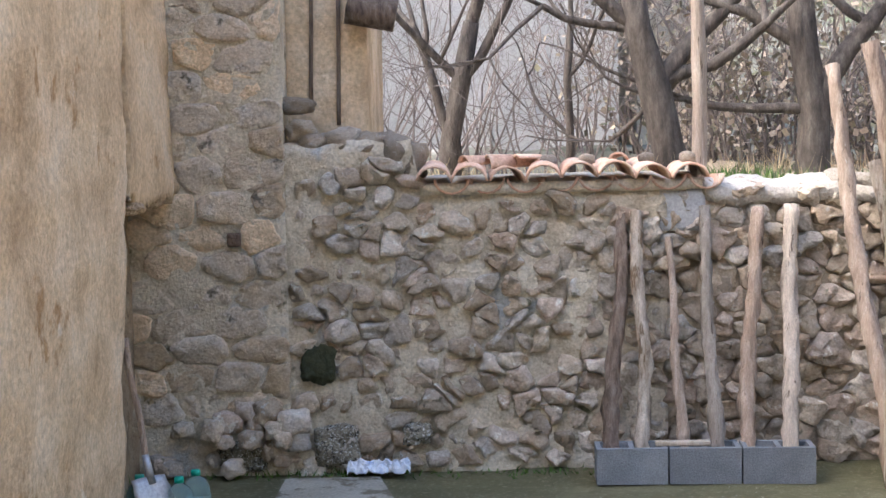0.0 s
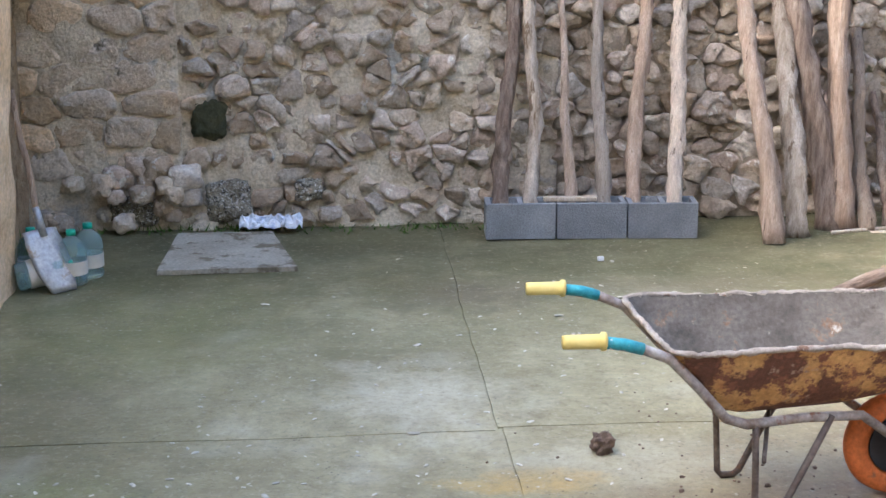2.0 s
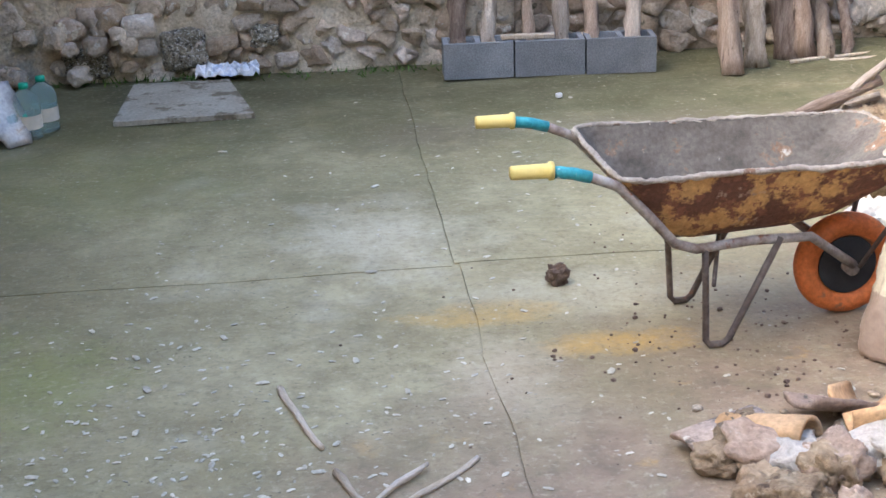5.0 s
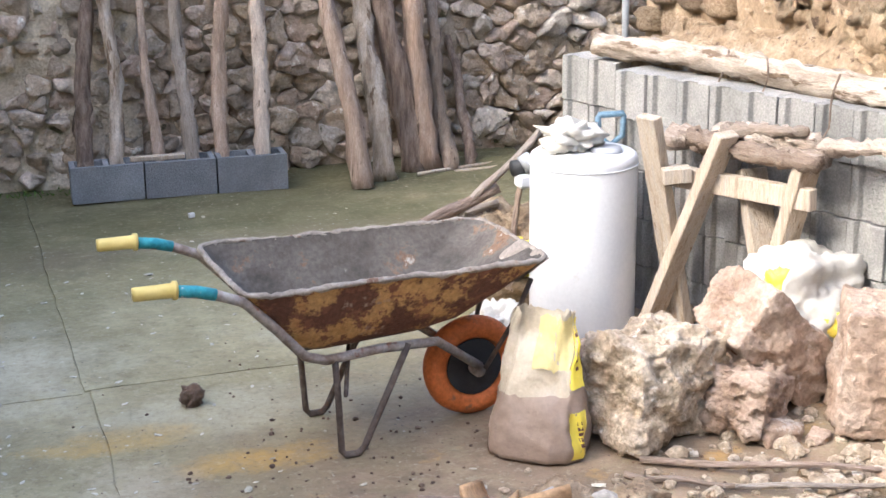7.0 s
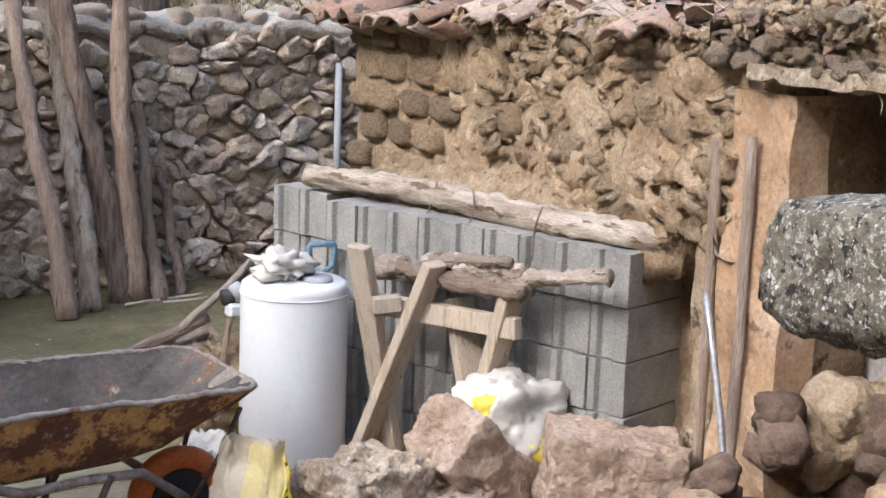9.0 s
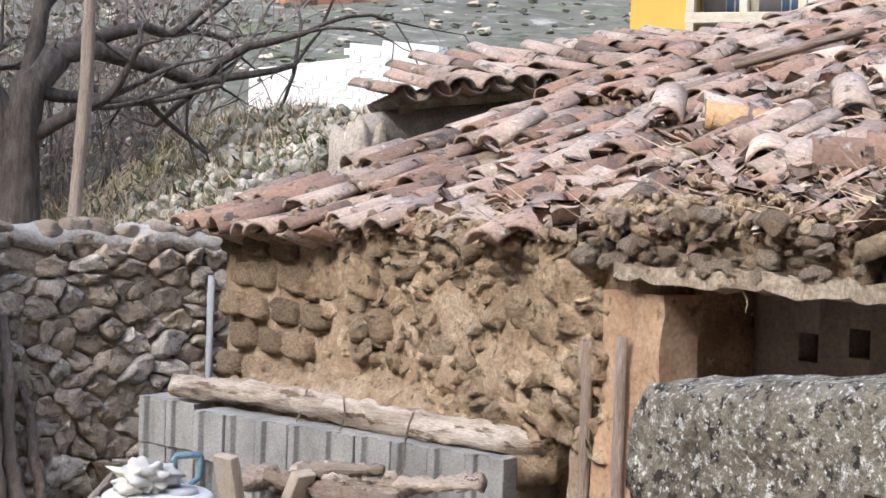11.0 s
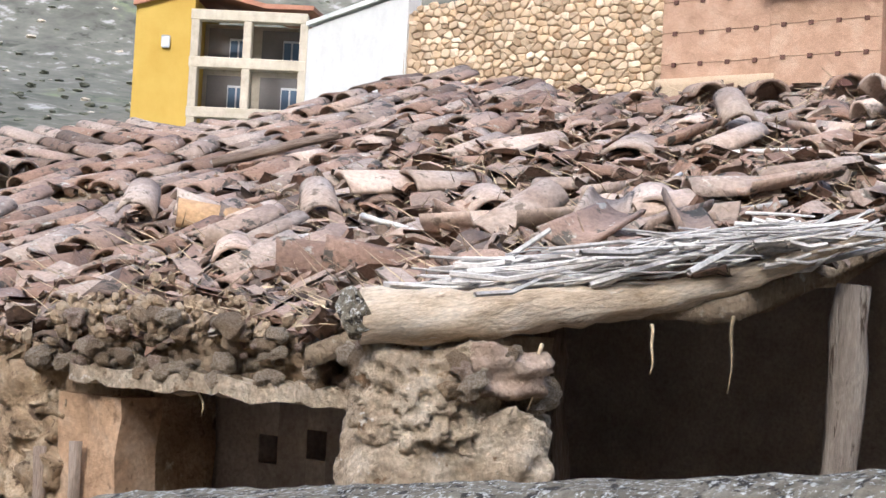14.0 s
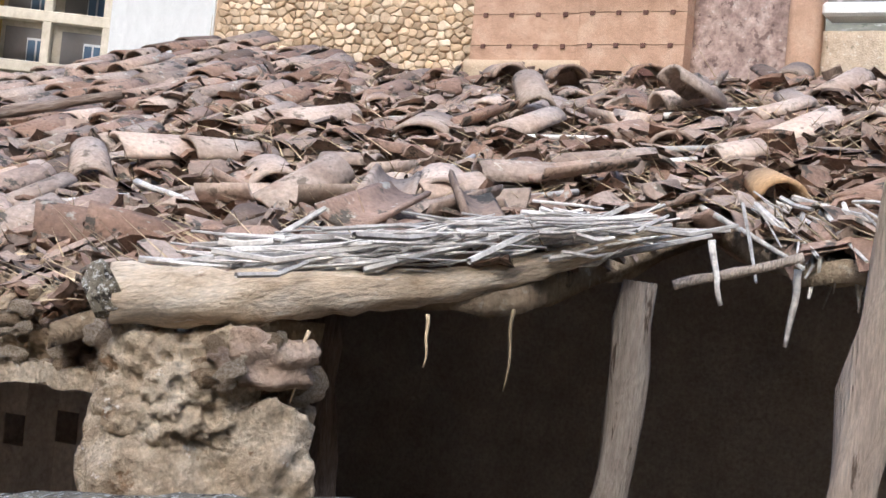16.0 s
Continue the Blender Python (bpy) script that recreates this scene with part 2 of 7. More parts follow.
M_FILM = surf("pale_plastic_film", [(0.48, 0.45, 0.38), (0.62, 0.59, 0.52)], 7, rough=0.3, bump=0.4, bump_scale=12, vary=0, grain=0.05)
M_BLUEFILM = surf("crumpled_blue_white_plastic", [(0.55, 0.62, 0.74), (0.76, 0.78, 0.82), (0.30, 0.40, 0.62)], 14, rough=0.3, bump=0.4, vary=0, grain=0.05)
M_SAND = surf("sand_bag_plastic", [(0.25, 0.185, 0.14), (0.32, 0.245, 0.19)], 5, rough=0.4, bump=0.3, bump_scale=14, vary=0, grain=0.1)
M_BAGTOP = surf("dusty_bag_plastic", [(0.42, 0.355, 0.25), (0.56, 0.50, 0.39)], 7, rough=0.35, bump=0.4, bump_scale=14, vary=0, grain=0.1)
M_FADED = surf("faded_yellow_print", [(0.60, 0.50, 0.22), (0.70, 0.60, 0.30)], 6, rough=0.4, bump=0.2, vary=0, grain=0.08)
M_SLAB = surf("worn_slab", [(0.26, 0.235, 0.185), (0.37, 0.345, 0.28)], 5, bump=0.4, vary=0, spots=[((0.15, 0.125, 0.085), 4, 0.53)])
# brown of soil clods; also darkens shaded doorway stones and the pier socket
M_SOIL_AND_SHADE = surf("clod_and_shade_brown", [(0.12, 0.08, 0.06), (0.20, 0.14, 0.10)], 9, bump=0.8, vary=0.2)
M_GRASS = surf("grass_blades", [(0.05, 0.10, 0.02), (0.11, 0.18, 0.04)], 5, bump=0, vary=0.4)
M_IVY = surf("dull_leaves", [(0.12, 0.125, 0.07), (0.24, 0.225, 0.14)], 5, bump=0, vary=0.5)
# far bushes: distance haze is mixed into this paler grey-green
M_SCRUB_HAZED = surf("hazed_grey_green_scrub", [(0.13, 0.135, 0.095), (0.20, 0.20, 0.15)], 3, bump=0, vary=0.4)
M_BARK = surf("tree_bark", [(0.055, 0.045, 0.04), (0.11, 0.09, 0.075), (0.17, 0.145, 0.12)], 9, bump=1.0, bump_scale=26, vary=0.1, stretch=(2, 2, 0.6))
M_TWIG = surf("grey_twigs", [(0.12, 0.10, 0.09), (0.24, 0.20, 0.18)], 9, bump=0, vary=0.4)
M_STRAW = surf("dry_straw", [(0.38, 0.29, 0.165), (0.56, 0.45, 0.30)], 9, bump=0, vary=0.5)
M_TEALPL = surf("green_cap", [(0.02, 0.30, 0.20), (0.03, 0.36, 0.24)], 9, rough=0.4, bump=0, vary=0)
M_STEEL = surf("dull_steel", [(0.34, 0.34, 0.35), (0.46, 0.45, 0.44)], 9, rough=0.45, bump=0.2, vary=0, metal=0.6, spots=[((0.32, 0.28, 0.23), 9, 0.58)])
M_PLASTERGREY = surf("grey_render", [(0.33, 0.325, 0.315), (0.41, 0.40, 0.39), (0.46, 0.45, 0.43)], 1.0, bump=0.3, vary=0)
M_WHITEWALL = surf("whitewashed_block", [(0.74, 0.73, 0.70), (0.84, 0.83, 0.80)], 2, bump=0.4, vary=0.06)
M_YELLOWP = surf("yellow_house_paint", [(0.50, 0.33, 0.06), (0.58, 0.40, 0.09)], 0.6, bump=0.1, vary=0, grain=0.05)
M_PALESTONE = surf("pale_stone_facing", [(0.46, 0.40, 0.30), (0.62, 0.56, 0.45)], 2.5, bump=0.4, vary=0.1)
M_WARMSTONE = surf("golden_rubble", [(0.42, 0.27, 0.15), (0.56, 0.41, 0.26), (0.64, 0.53, 0.39)], 2, bump=0.5, vary=0.3, tint=[(0.50, 0.33, 0.19), (0.62, 0.49, 0.35), (0.56, 0.39, 0.23), (0.66, 0.58, 0.47)])
M_WARMMORTAR = surf("golden_mortar", [(0.42, 0.30, 0.19), (0.54, 0.42, 0.29)], 2.5, bump=0.5, vary=0)
M_TAPIAL = surf("rammed_earth", [(0.38, 0.235, 0.155), (0.46, 0.295, 0.20), (0.53, 0.37, 0.265)], 2.0, bump=0.8, bump_scale=9, vary=0.06)
M_PURPLE = surf("dark_rubble_wall", [(0.22, 0.15, 0.13), (0.36, 0.26, 0.22), (0.48, 0.38, 0.33)], 3.5, bump=1.0, bump_scale=9, vary=0.1, fine=9, grain=0.4, spots=[((0.17, 0.115, 0.10), 5, 0.56), ((0.52, 0.45, 0.40), 7, 0.62)])
M_BRICKRED = surf("far_brick", [(0.40, 0.20, 0.12), (0.48, 0.26, 0.16)], 1, bump=0.2, vary=0.05)
M_DARKWOOD = surf("shutter_and_hole_brown", [(0.10, 0.05, 0.04), (0.16, 0.08, 0.06)], 5, bump=0.2, vary=0)
M_REDROOF = surf("far_roof_tile", [(0.36, 0.16, 0.10), (0.46, 0.24, 0.16)], 3, bump=0.4, vary=0.1)
M_ROOM_SHADE = surf("room_shade_grey", [(0.18, 0.17, 0.16), (0.24, 0.22, 0.21)], 1, bump=0, vary=0)
M_INNER = surf("warm_grey_inner_wall", [(0.32, 0.285, 0.26), (0.46, 0.42, 0.385)], 5, bump=0.6, vary=0.15)


def glassy(name, col, rough=0.1):
    m = bpy.data.materials.new(name)
    m.use_nodes = True
    b = m.node_tree.nodes["Principled BSDF"]
    b.inputs["Base Color"].default_value = (*col, 1)
    b.inputs["Transmission Weight"].default_value = 0.85
    b.inputs["Roughness"].default_value = rough
    b.inputs["IOR"].default_value = 1.15
    return m


M_PET = glassy("clear_blue_plastic", (0.66, 0.86, 0.88))
M_PANE = surf("window_pane", [(0.10, 0.14, 0.20), (0.14, 0.20, 0.28)], 1, rough=0.08, bump=0, vary=0, grain=0.05)


def ground_mats():
    """Concrete yard: damp green-grey to the left and back, dirt strewn to the right, scattered pale chips."""
    m = bpy.data.materials.new("damp_mossy_concrete")
    m.use_nodes = True
    nt = m.node_tree
    nd, ln = nt.nodes, nt.links
    b = nd["Principled BSDF"]
    tc = nd.new("ShaderNodeTexCoord")
    sep = nd.new("ShaderNodeSeparateXYZ")
    ln.new(tc.outputs["Object"], sep.inputs[0])

    def noi(s, d=6, r=0.6):
        n = nd.new("ShaderNodeTexNoise")
        n.inputs["Scale"].default_value, n.inputs["Detail"].default_value, n.inputs["Roughness"].default_value = s, d, r
        ln.new(tc.outputs["Object"], n.inputs["Vector"])
        return n.outputs["Fac"]

    def rng(v, a, z, lo=0.0, hi=1.0):
        n = nd.new("ShaderNodeMapRange")
        for k, x in (("From Min", a), ("From Max", z), ("To Min", lo), ("To Max", hi)):
            n.inputs[k].default_value = x
        ln.new(v, n.inputs["Value"])
        return n.outputs[0]

    def mth(op, a, c):
        n = nd.new("ShaderNodeMath")
        n.operation = op
        n.use_clamp = False
        for i, x in enumerate((a, c)):
            if isinstance(x, (int, float)):
                n.inputs[i].default_value = x
            else:
                ln.new(x, n.inputs[i])
        return n.outputs[0]

    def mix(f, a, c):
        n = nd.new("ShaderNodeMix")
        n.data_type = "RGBA"
        ln.new(f, n.inputs[0])
        for i, x in ((6, a), (7, c)):
            if isinstance(x, tuple):
                n.inputs[i].default_value = (*x, 1)
            else:
                ln.new(x, n.inputs[i])
        return n.outputs[2]

    base = mix(rng(noi(1.1), 0.38, 0.62), (0.262, 0.226, 0.122), (0.40, 0.352, 0.205))
    base = mix(rng(noi(7.0, 9, 0.75), 0.42, 0.7, 0, 0.8), base, (0.175, 0.148, 0.08))
    # moss grows near the back wall and by the left wall
    near_wall = mth("MAXIMUM", rng(sep.outputs["Y"], 4.4, 6.6), rng(sep.outputs["X"], -0.7, -2.0))
    moss = mth("MULTIPLY", near_wall, rng(noi(1.7, 6, 0.65), 0.30, 0.56, 0.15, 0.92))
    base = mix(moss, base, (0.115, 0.108, 0.042))
    # a further patchy dark brown-green, stronger towards the back wall
    base = mix(mth("MULTIPLY", rng(sep.outputs["Y"], 5.9, 7.1), rng(noi(2.6, 7, 0.7), 0.32, 0.6, 0.55, 0.95)), base, (0.085, 0.078, 0.036))

    def stain(x, y, rx, ry, hard, scale=3.0):
        """A ragged blot round one place of the yard."""
        dx = mth("MULTIPLY", mth("SUBTRACT", sep.outputs["X"], x), 1 / rx)
        dy = mth("MULTIPLY", mth("SUBTRACT", sep.outputs["Y"], y), 1 / ry)
        d2 = mth("ADD", mth("MULTIPLY", dx, dx), mth("MULTIPLY", dy, dy))
        return rng(mth("ADD", d2, mth("MULTIPLY", mth("SUBTRACT", noi(scale, 9, 0.78), 0.5), 6.5)), 1.5, -0.2, 0, hard)

    # bright moss by the stucco wall, dark damp hollow, dry bloom in the middle
    base = mix(stain(-1.4, 3.6, 0.45, 0.40, 0.6, 4.0), base, (0.23, 0.245, 0.075))
    base = mix(stain(-1.25, 5.7, 0.60, 0.7, 0.35), base, (0.20, 0.205, 0.07))
    base = mix(stain(-1.6, 4.7, 0.5, 0.6, 0.3, 5.0), base, (0.15, 0.125, 0.075))
    base = mix(stain(0.28, 6.2, 0.42, 0.26, 0.75), base, (0.13, 0.105, 0.06))
    base = mix(stain(1.5, 6.3, 0.8, 0.16, 0.6), base, (0.15, 0.125, 0.07))
    base = mix(stain(-0.05, 4.75, 0.40, 0.38, 0.6), base, (0.52, 0.475, 0.34))
    base = mix(stain(0.8, 4.05, 0.55, 0.22, 0.55), base, (0.50, 0.46, 0.33))
    # pale damp patch
    base = mix(mth("MULTIPLY", rng(noi(0.9, 4), 0.55, 0.68, 0, 0.55), rng(sep.outputs["Y"], 6.4, 5.2)), base, (0.49, 0.455, 0.345))
    # soil carried in on the side of the rubble
    dd = mth("ADD", mth("MULTIPLY", sep.outputs["X"], 0.62), mth("MULTIPLY", sep.outputs["Y"], -0.75))
    dirt = mth("MULTIPLY", rng(mth("ADD", dd, mth("MULTIPLY", noi(2.4), 1.3)), -2.0, -1.15, 0, 1), rng(noi(5, 7, 0.7), 0.25, 0.5, 0.35, 1))
    base = mix(dirt, base, mix(rng(noi(6), 0.35, 0.65), (0.18, 0.13, 0.085), (0.30, 0.22, 0.145)))
    base = mix(mth("MULTIPLY", dirt, rng(noi(3.1), 0.60, 0.68, 0, 0.8)), base, (0.44, 0.27, 0.09))
    base = mix(stain(0.26, 3.92, 0.26, 0.10, 0.75, 6.0), base, (0.44, 0.29, 0.09))
    base = mix(stain(0.66, 3.62, 0.24, 0.10, 0.85, 6.0), base, (0.46, 0.29, 0.08))
    base = mix(stain(0.25, 3.45, 0.20, 0.28, 0.6, 6.0), base, (0.46, 0.39, 0.27))
    # pale chips and droppings
    vo = nd.new("ShaderNodeTexVoronoi")
    vo.inputs["Scale"].default_value, vo.inputs["Randomness"].default_value = 17, 1
    ln.new(tc.outputs["Object"], vo.inputs["Vector"])
    chips = mth("MULTIPLY", rng(mth("ADD", vo.outputs["Distance"], mth("MULTIPLY", noi(60, 3), 0.16)), 0.21, 0.15), rng(noi(2.0), 0.50, 0.60))
    base = mix(mth("MULTIPLY", chips, 0.45), base, (0.60, 0.60, 0.56))
    vo2 = nd.new("ShaderNodeTexVoronoi")
    vo2.inputs["Scale"].default_value = 34
    ln.new(tc.outputs["Object"], vo2.inputs["Vector"])
    base = mix(mth("MULTIPLY", rng(vo2.outputs["Distance"], 0.17, 0.10), rng(noi(3.0), 0.52, 0.6, 0, 0.8)), base, (0.07, 0.065, 0.05))
    base = mix(rng(noi(38, 8, 0.8), 0.50, 0.68, 0, 0.55), base, (0.12, 0.10, 0.06))
    base = mix(rng(noi(31, 8, 0.8), 0.54, 0.70, 0, 0.45), base, (0.56, 0.51, 0.38))
    ln.new(base, b.inputs["Base Color"])
    b.inputs["Specular IOR Level"].default_value = 0.3
    ln.new(rng(noi(1.3), 0.35, 0.65, 0.45, 0.85), b.inputs["Roughness"])
    bp = nd.new("ShaderNodeBump")
    bp.inputs["Strength"].default_value, bp.inputs["Distance"].default_value = 0.25, 0.02
    ln.new(noi(24, 8, 0.7), bp.inputs["Height"])
    ln.new(bp.outputs[0], b.inputs["Normal"])
    return m


M_FLOOR = ground_mats()
M_HILL = surf("scrubby_hillside", [(0.095, 0.095, 0.07), (0.155, 0.15, 0.118), (0.11, 0.115, 0.075)], 0.12, bump=0, vary=0, fine=0.8, grain=0.4, spots=[((0.27, 0.26, 0.235), 0.8, 0.585), ((0.14, 0.16, 0.085), 0.10, 0.56), ((0.075, 0.08, 0.055), 0.7, 0.58)])
M_BANK = surf("earth_bank", [(0.29, 0.215, 0.145), (0.46, 0.365, 0.26), (0.29, 0.265, 0.15)], 1.4, bump=0.9, bump_scale=9, vary=0, spots=[((0.18, 0.22, 0.07), 1.3, 0.58)])

# ---- building helpers ----
RNG = random.Random(7)


def part(name, bm, material, parent=None, label="", smooth=False, kind=""):
    me = bpy.data.meshes.new(name)
    bm.to_mesh(me)
    bm.free()
    me.materials.append(material)
    if smooth:
        for p in me.polygons:
            p.use_smooth = True
    ob = new(name, me)
    ob.parent = parent
    return tagged(ob, label, kind=kind)


def thing(name, label, category, group="", at=(0, 0, 0), turn=0.0):
    ob = new(name)
    ob.matrix_world = pose(*at, 0, 0, turn)
    return tagged(ob, label, category, group)


def box(sx, sy, sz, bevel=0.004, m=None):
    """A bevelled box centred on the origin, or carried by m."""
    bm = bmesh.new()
    bmesh.ops.create_cube(bm, size=1, matrix=Matrix.Diagonal((sx, sy, sz, 1)))
    if bevel:
        bmesh.ops.bevel(bm, geom=bm.edges[:], offset=bevel, segments=1, affect="EDGES")
    if m is not None:
        bmesh.ops.transform(bm, matrix=m, verts=bm.verts)
    return bm


def rock(sx, sy, sz, seed, sub=3, boxy=0.5, rough=0.16, freq=1.6):
    """An uneven stone: a sphere pressed towards a box, with lumps."""
    bm = bmesh.new()
    bmesh.ops.create_icosphere(bm, subdivisions=sub, radius=1)
    off = Vector((seed * 3.17, seed * 1.31, seed * 7.7))
    for v in bm.verts:
        n = v.co.normalized()
        k = max(abs(n.x), abs(n.y), abs(n.z))
        p = n.lerp(n / k * 0.86, boxy)
        p *= 1 + rough * 2.0 * noise.noise(n * freq + off) + rough * 0.8 * noise.noise(n * freq * 3.1 + off)
        if sub > 3:
            p *= 1 + rough * 0.35 * noise.noise(n * freq * 8 + off)
        if sub > 4:
            p *= 1 - rough * 0.32 * abs(noise.noise(n * freq * 5 + off)) + rough * 0.14 * noise.noise(n * freq * 14 + off)
        v.co = (p.x * sx / 2, p.y * sy / 2, p.z * sz / 2)
    return bm


def pitted(bm, depth, scale=13.0):
    """Eats small hollows into a stone."""
    bm.normal_update()
    for v in bm.verts:
        p = v.co * scale
        d = noise.voronoi(p)[0][0]
        e = noise.voronoi(p * 2.7)[0][0]
        v.co -= v.normal * depth * (max(0.0, 0.5 - d) * 1.6 + max(0.0, 0.45 - e) * 0.8 - 0.3 * noise.noise(p * 0.6))
    return bm


def tube(pts, radii, n=8, bm=None, wob=0.0, seed=0.0, caps=True):
    """A round bar through pts with the given radii, uneven by wob."""
    bm = bm or bmesh.new()
    rings = []
    pts = [Vector(p) for p in pts]
    u = None
    for i, p in enumerate(pts):
        d = (pts[min(i + 1, len(pts) - 1)] - pts[max(i - 1, 0)]).normalized()
        if u is None:
            u = d.orthogonal().normalized()
        u = (u - d * u.dot(d)).normalized()
        w = d.cross(u)
        ring = []
        for k in range(n):
            a = 2 * math.pi * k / n
            r = radii[i] * (1 + (wob * 2 * noise.noise(Vector((math.cos(a) * 1.3 + seed * 5.1, math.sin(a) * 1.3, i * 0.8 + seed)))  if wob else 0))
            ring.append(bm.verts.new(p + (u * math.cos(a) + w * math.sin(a)) * r))
        rings.append(ring)
    for a, b in zip(rings, rings[1:]):
        for k in range(n):
            bm.faces.new((a[k], a[(k + 1) % n], b[(k + 1) % n], b[k]))
    if caps:
        bm.faces.new(rings[0][::-1])
        bm.faces.new(rings[-1])
    return bm


def pole_points(a, b, n, bend, seed):
    a, b = Vector(a), Vector(b)
    out = []
    for i in range(n):
        s = i / (n - 1)
        p = a.lerp(b, s)
        p += Vector((noise.noise(Vector((s * 2.2, seed, 0.3))), noise.noise(Vector((s * 2.2, seed, 5.3))), 0)) * bend
        out.append(p)
    return out


def pole(a, b, r0, r1, seed, bend=0.03, n=10, wob=0.16, sides=9):
    pts = pole_points(a, b, n, bend, seed)
    return tube(pts, [r0 + (r1 - r0) * i / (n - 1) for i in range(n)], sides, wob=wob, seed=seed)


def sheet(us, vs, fn):
    """A grid of quads: fn(u, v) gives each corner."""
    bm = bmesh.new()
    g = [[bm.verts.new(fn(u, v)) for v in vs] for u in us]
    for i in range(len(us) - 1):
        for j in range(len(vs) - 1):
            bm.faces.new((g[i][j], g[i + 1][j], g[i + 1][j + 1], g[i][j + 1]))
    return bm


def span(a, b, step):
    n = max(1, round((b - a) / step))
    return [a + (b - a) * i / n for i in range(n + 1)]


def solid_sheet(us, vs, fn, back):
    """A grid with a back face a fixed offset behind, closed round the rim."""
    bm = sheet(us, vs, fn)
    rim = bmesh.ops.extrude_face_region(bm, geom=bm.faces[:])
    bmesh.ops.translate(bm, vec=back, verts=[e for e in rim["geom"] if isinstance(e, bmesh.types.BMVert)])
    bmesh.ops.recalc_face_normals(bm, faces=bm.faces[:])
    return bm


def cells(x0, x1, z0, z1, du, dv, seed, jitter=0.42):
    """Irregular cells that fill a rectangle, as lists of corners."""
    rg = random.Random(seed)
    nu, nv = max(1, round((x1 - x0) / du)), max(1, round((z1 - z0) / dv))
    du, dv = (x1 - x0) / nu, (z1 - z0) / nv
    pts = {}
    for i in range(-2, nu + 2):
        for j in range(-2, nv + 2):
            pts[i, j] = (x0 + (i + 0.5 + (0.5 if j % 2 else 0) + rg.uniform(-jitter, jitter)) * du, z0 + (j + 0.5 + rg.uniform(-jitter, jitter)) * dv)
    out = []
    asp = du / dv
    for (i, j), (px, pz) in pts.items():
        if not (x0 <= px <= x1 and z0 <= pz <= z1):
            continue
        poly = [(px - 2 * du, pz - 2 * dv), (px + 2 * du, pz - 2 * dv), (px + 2 * du, pz + 2 * dv), (px - 2 * du, pz + 2 * dv)]
        for a in range(-2, 3):
            for b in range(-2, 3):
                q = pts.get((i + a, j + b))
                if q is None or (a == 0 and b == 0):
                    continue
                nx, nz = q[0] - px, (q[1] - pz) * asp * asp
                c = nx * (px + q[0]) / 2 + nz * (pz + q[1]) / 2
                cut = []
                for k in range(len(poly)):
                    s, e = poly[k - 1], poly[k]
                    ds, de = nx * s[0] + nz * s[1] - c, nx * e[0] + nz * e[1] - c
                    if (ds <= 0) != (de <= 0):
                        f = ds / (ds - de)
                        cut.append((s[0] + (e[0] - s[0]) * f, s[1] + (e[1] - s[1]) * f))
                    if de <= 0:
                        cut.append(e)
                poly = cut
                if len(poly) < 3:
                    break
            if len(poly) < 3:
                break
        if len(poly) >= 3:
            out.append(((px, pz), poly))
    return out


def cell_stone(poly, put, depth=0.07, shrink=0.96, dome=(0.0, 0.7, 0.95, 1.0), scales=(1.0, 0.985, 0.90, 0.5), rough=0.012, seed=0.0, soft=False):
    """A stone that fills one cell; put(u, v, d) carries it to its wall, d outwards."""
    cx, cz = sum(p[0] for p in poly) / len(poly), sum(p[1] for p in poly) / len(poly)
    ring = poly
    c0 = 0.80 if soft else 0.84
    for _ in range(2 if soft else 1):
        nxt = []
        for k in range(len(ring)):
            a, b = ring[k], ring[(k + 1) % len(ring)]
            nxt += [(a[0] * c0 + b[0] * (1 - c0), a[1] * c0 + b[1] * (1 - c0)), (a[0] * 0.5 + b[0] * 0.5, a[1] * 0.5 + b[1] * 0.5), (a[0] * (1 - c0) + b[0] * c0, a[1] * (1 - c0) + b[1] * c0)]
        ring = nxt
    bm = bmesh.new()
    tx, tz = 1.5 * noise.noise(Vector((cx * 9, cz * 9, seed))), 1.5 * noise.noise(Vector((cz * 9, cx * 9, seed + 4)))
    rows = []
    for s, d in zip(scales, dome):
        row = []
        for u, v in ring:
            uu, vv = cx + (u - cx) * s * shrink, cz + (v - cz) * s * shrink
            q = Vector((uu * 14, vv * 14, seed + d))
            dd = d * depth * (1 + tx * (u - cx) * 2 + tz * (v - cz) * 2) + rough * noise.noise(q * 1.3) * (0.3 + d)
            row.append(bm.verts.new(put(uu + rough * noise.noise(q), vv + rough * noise.noise(q + Vector((7, 3, 1))), dd)))
        rows.append(row)
    n = len(ring)
    for a, b in zip(rows, rows[1:]):
        for k in range(n):
            bm.faces.new((a[k], a[(k + 1) % n], b[(k + 1) % n], b[k]))
    bm.faces.new(rows[-1])
    bmesh.ops.recalc_face_normals(bm, faces=bm.faces[:])
    return bm


def mesh_of(bm, material, smooth=False):
    me = bpy.data.meshes.new("piece")
    bm.to_mesh(me)
    bm.free()
    me.materials.append(material)
    if smooth:
        for p in me.polygons:
            p.use_smooth = True
    return me


def piece(name, me, m, parent):
    ob = new(name, me)
    ob.parent = parent
    ob.matrix_basis = m
    return ob


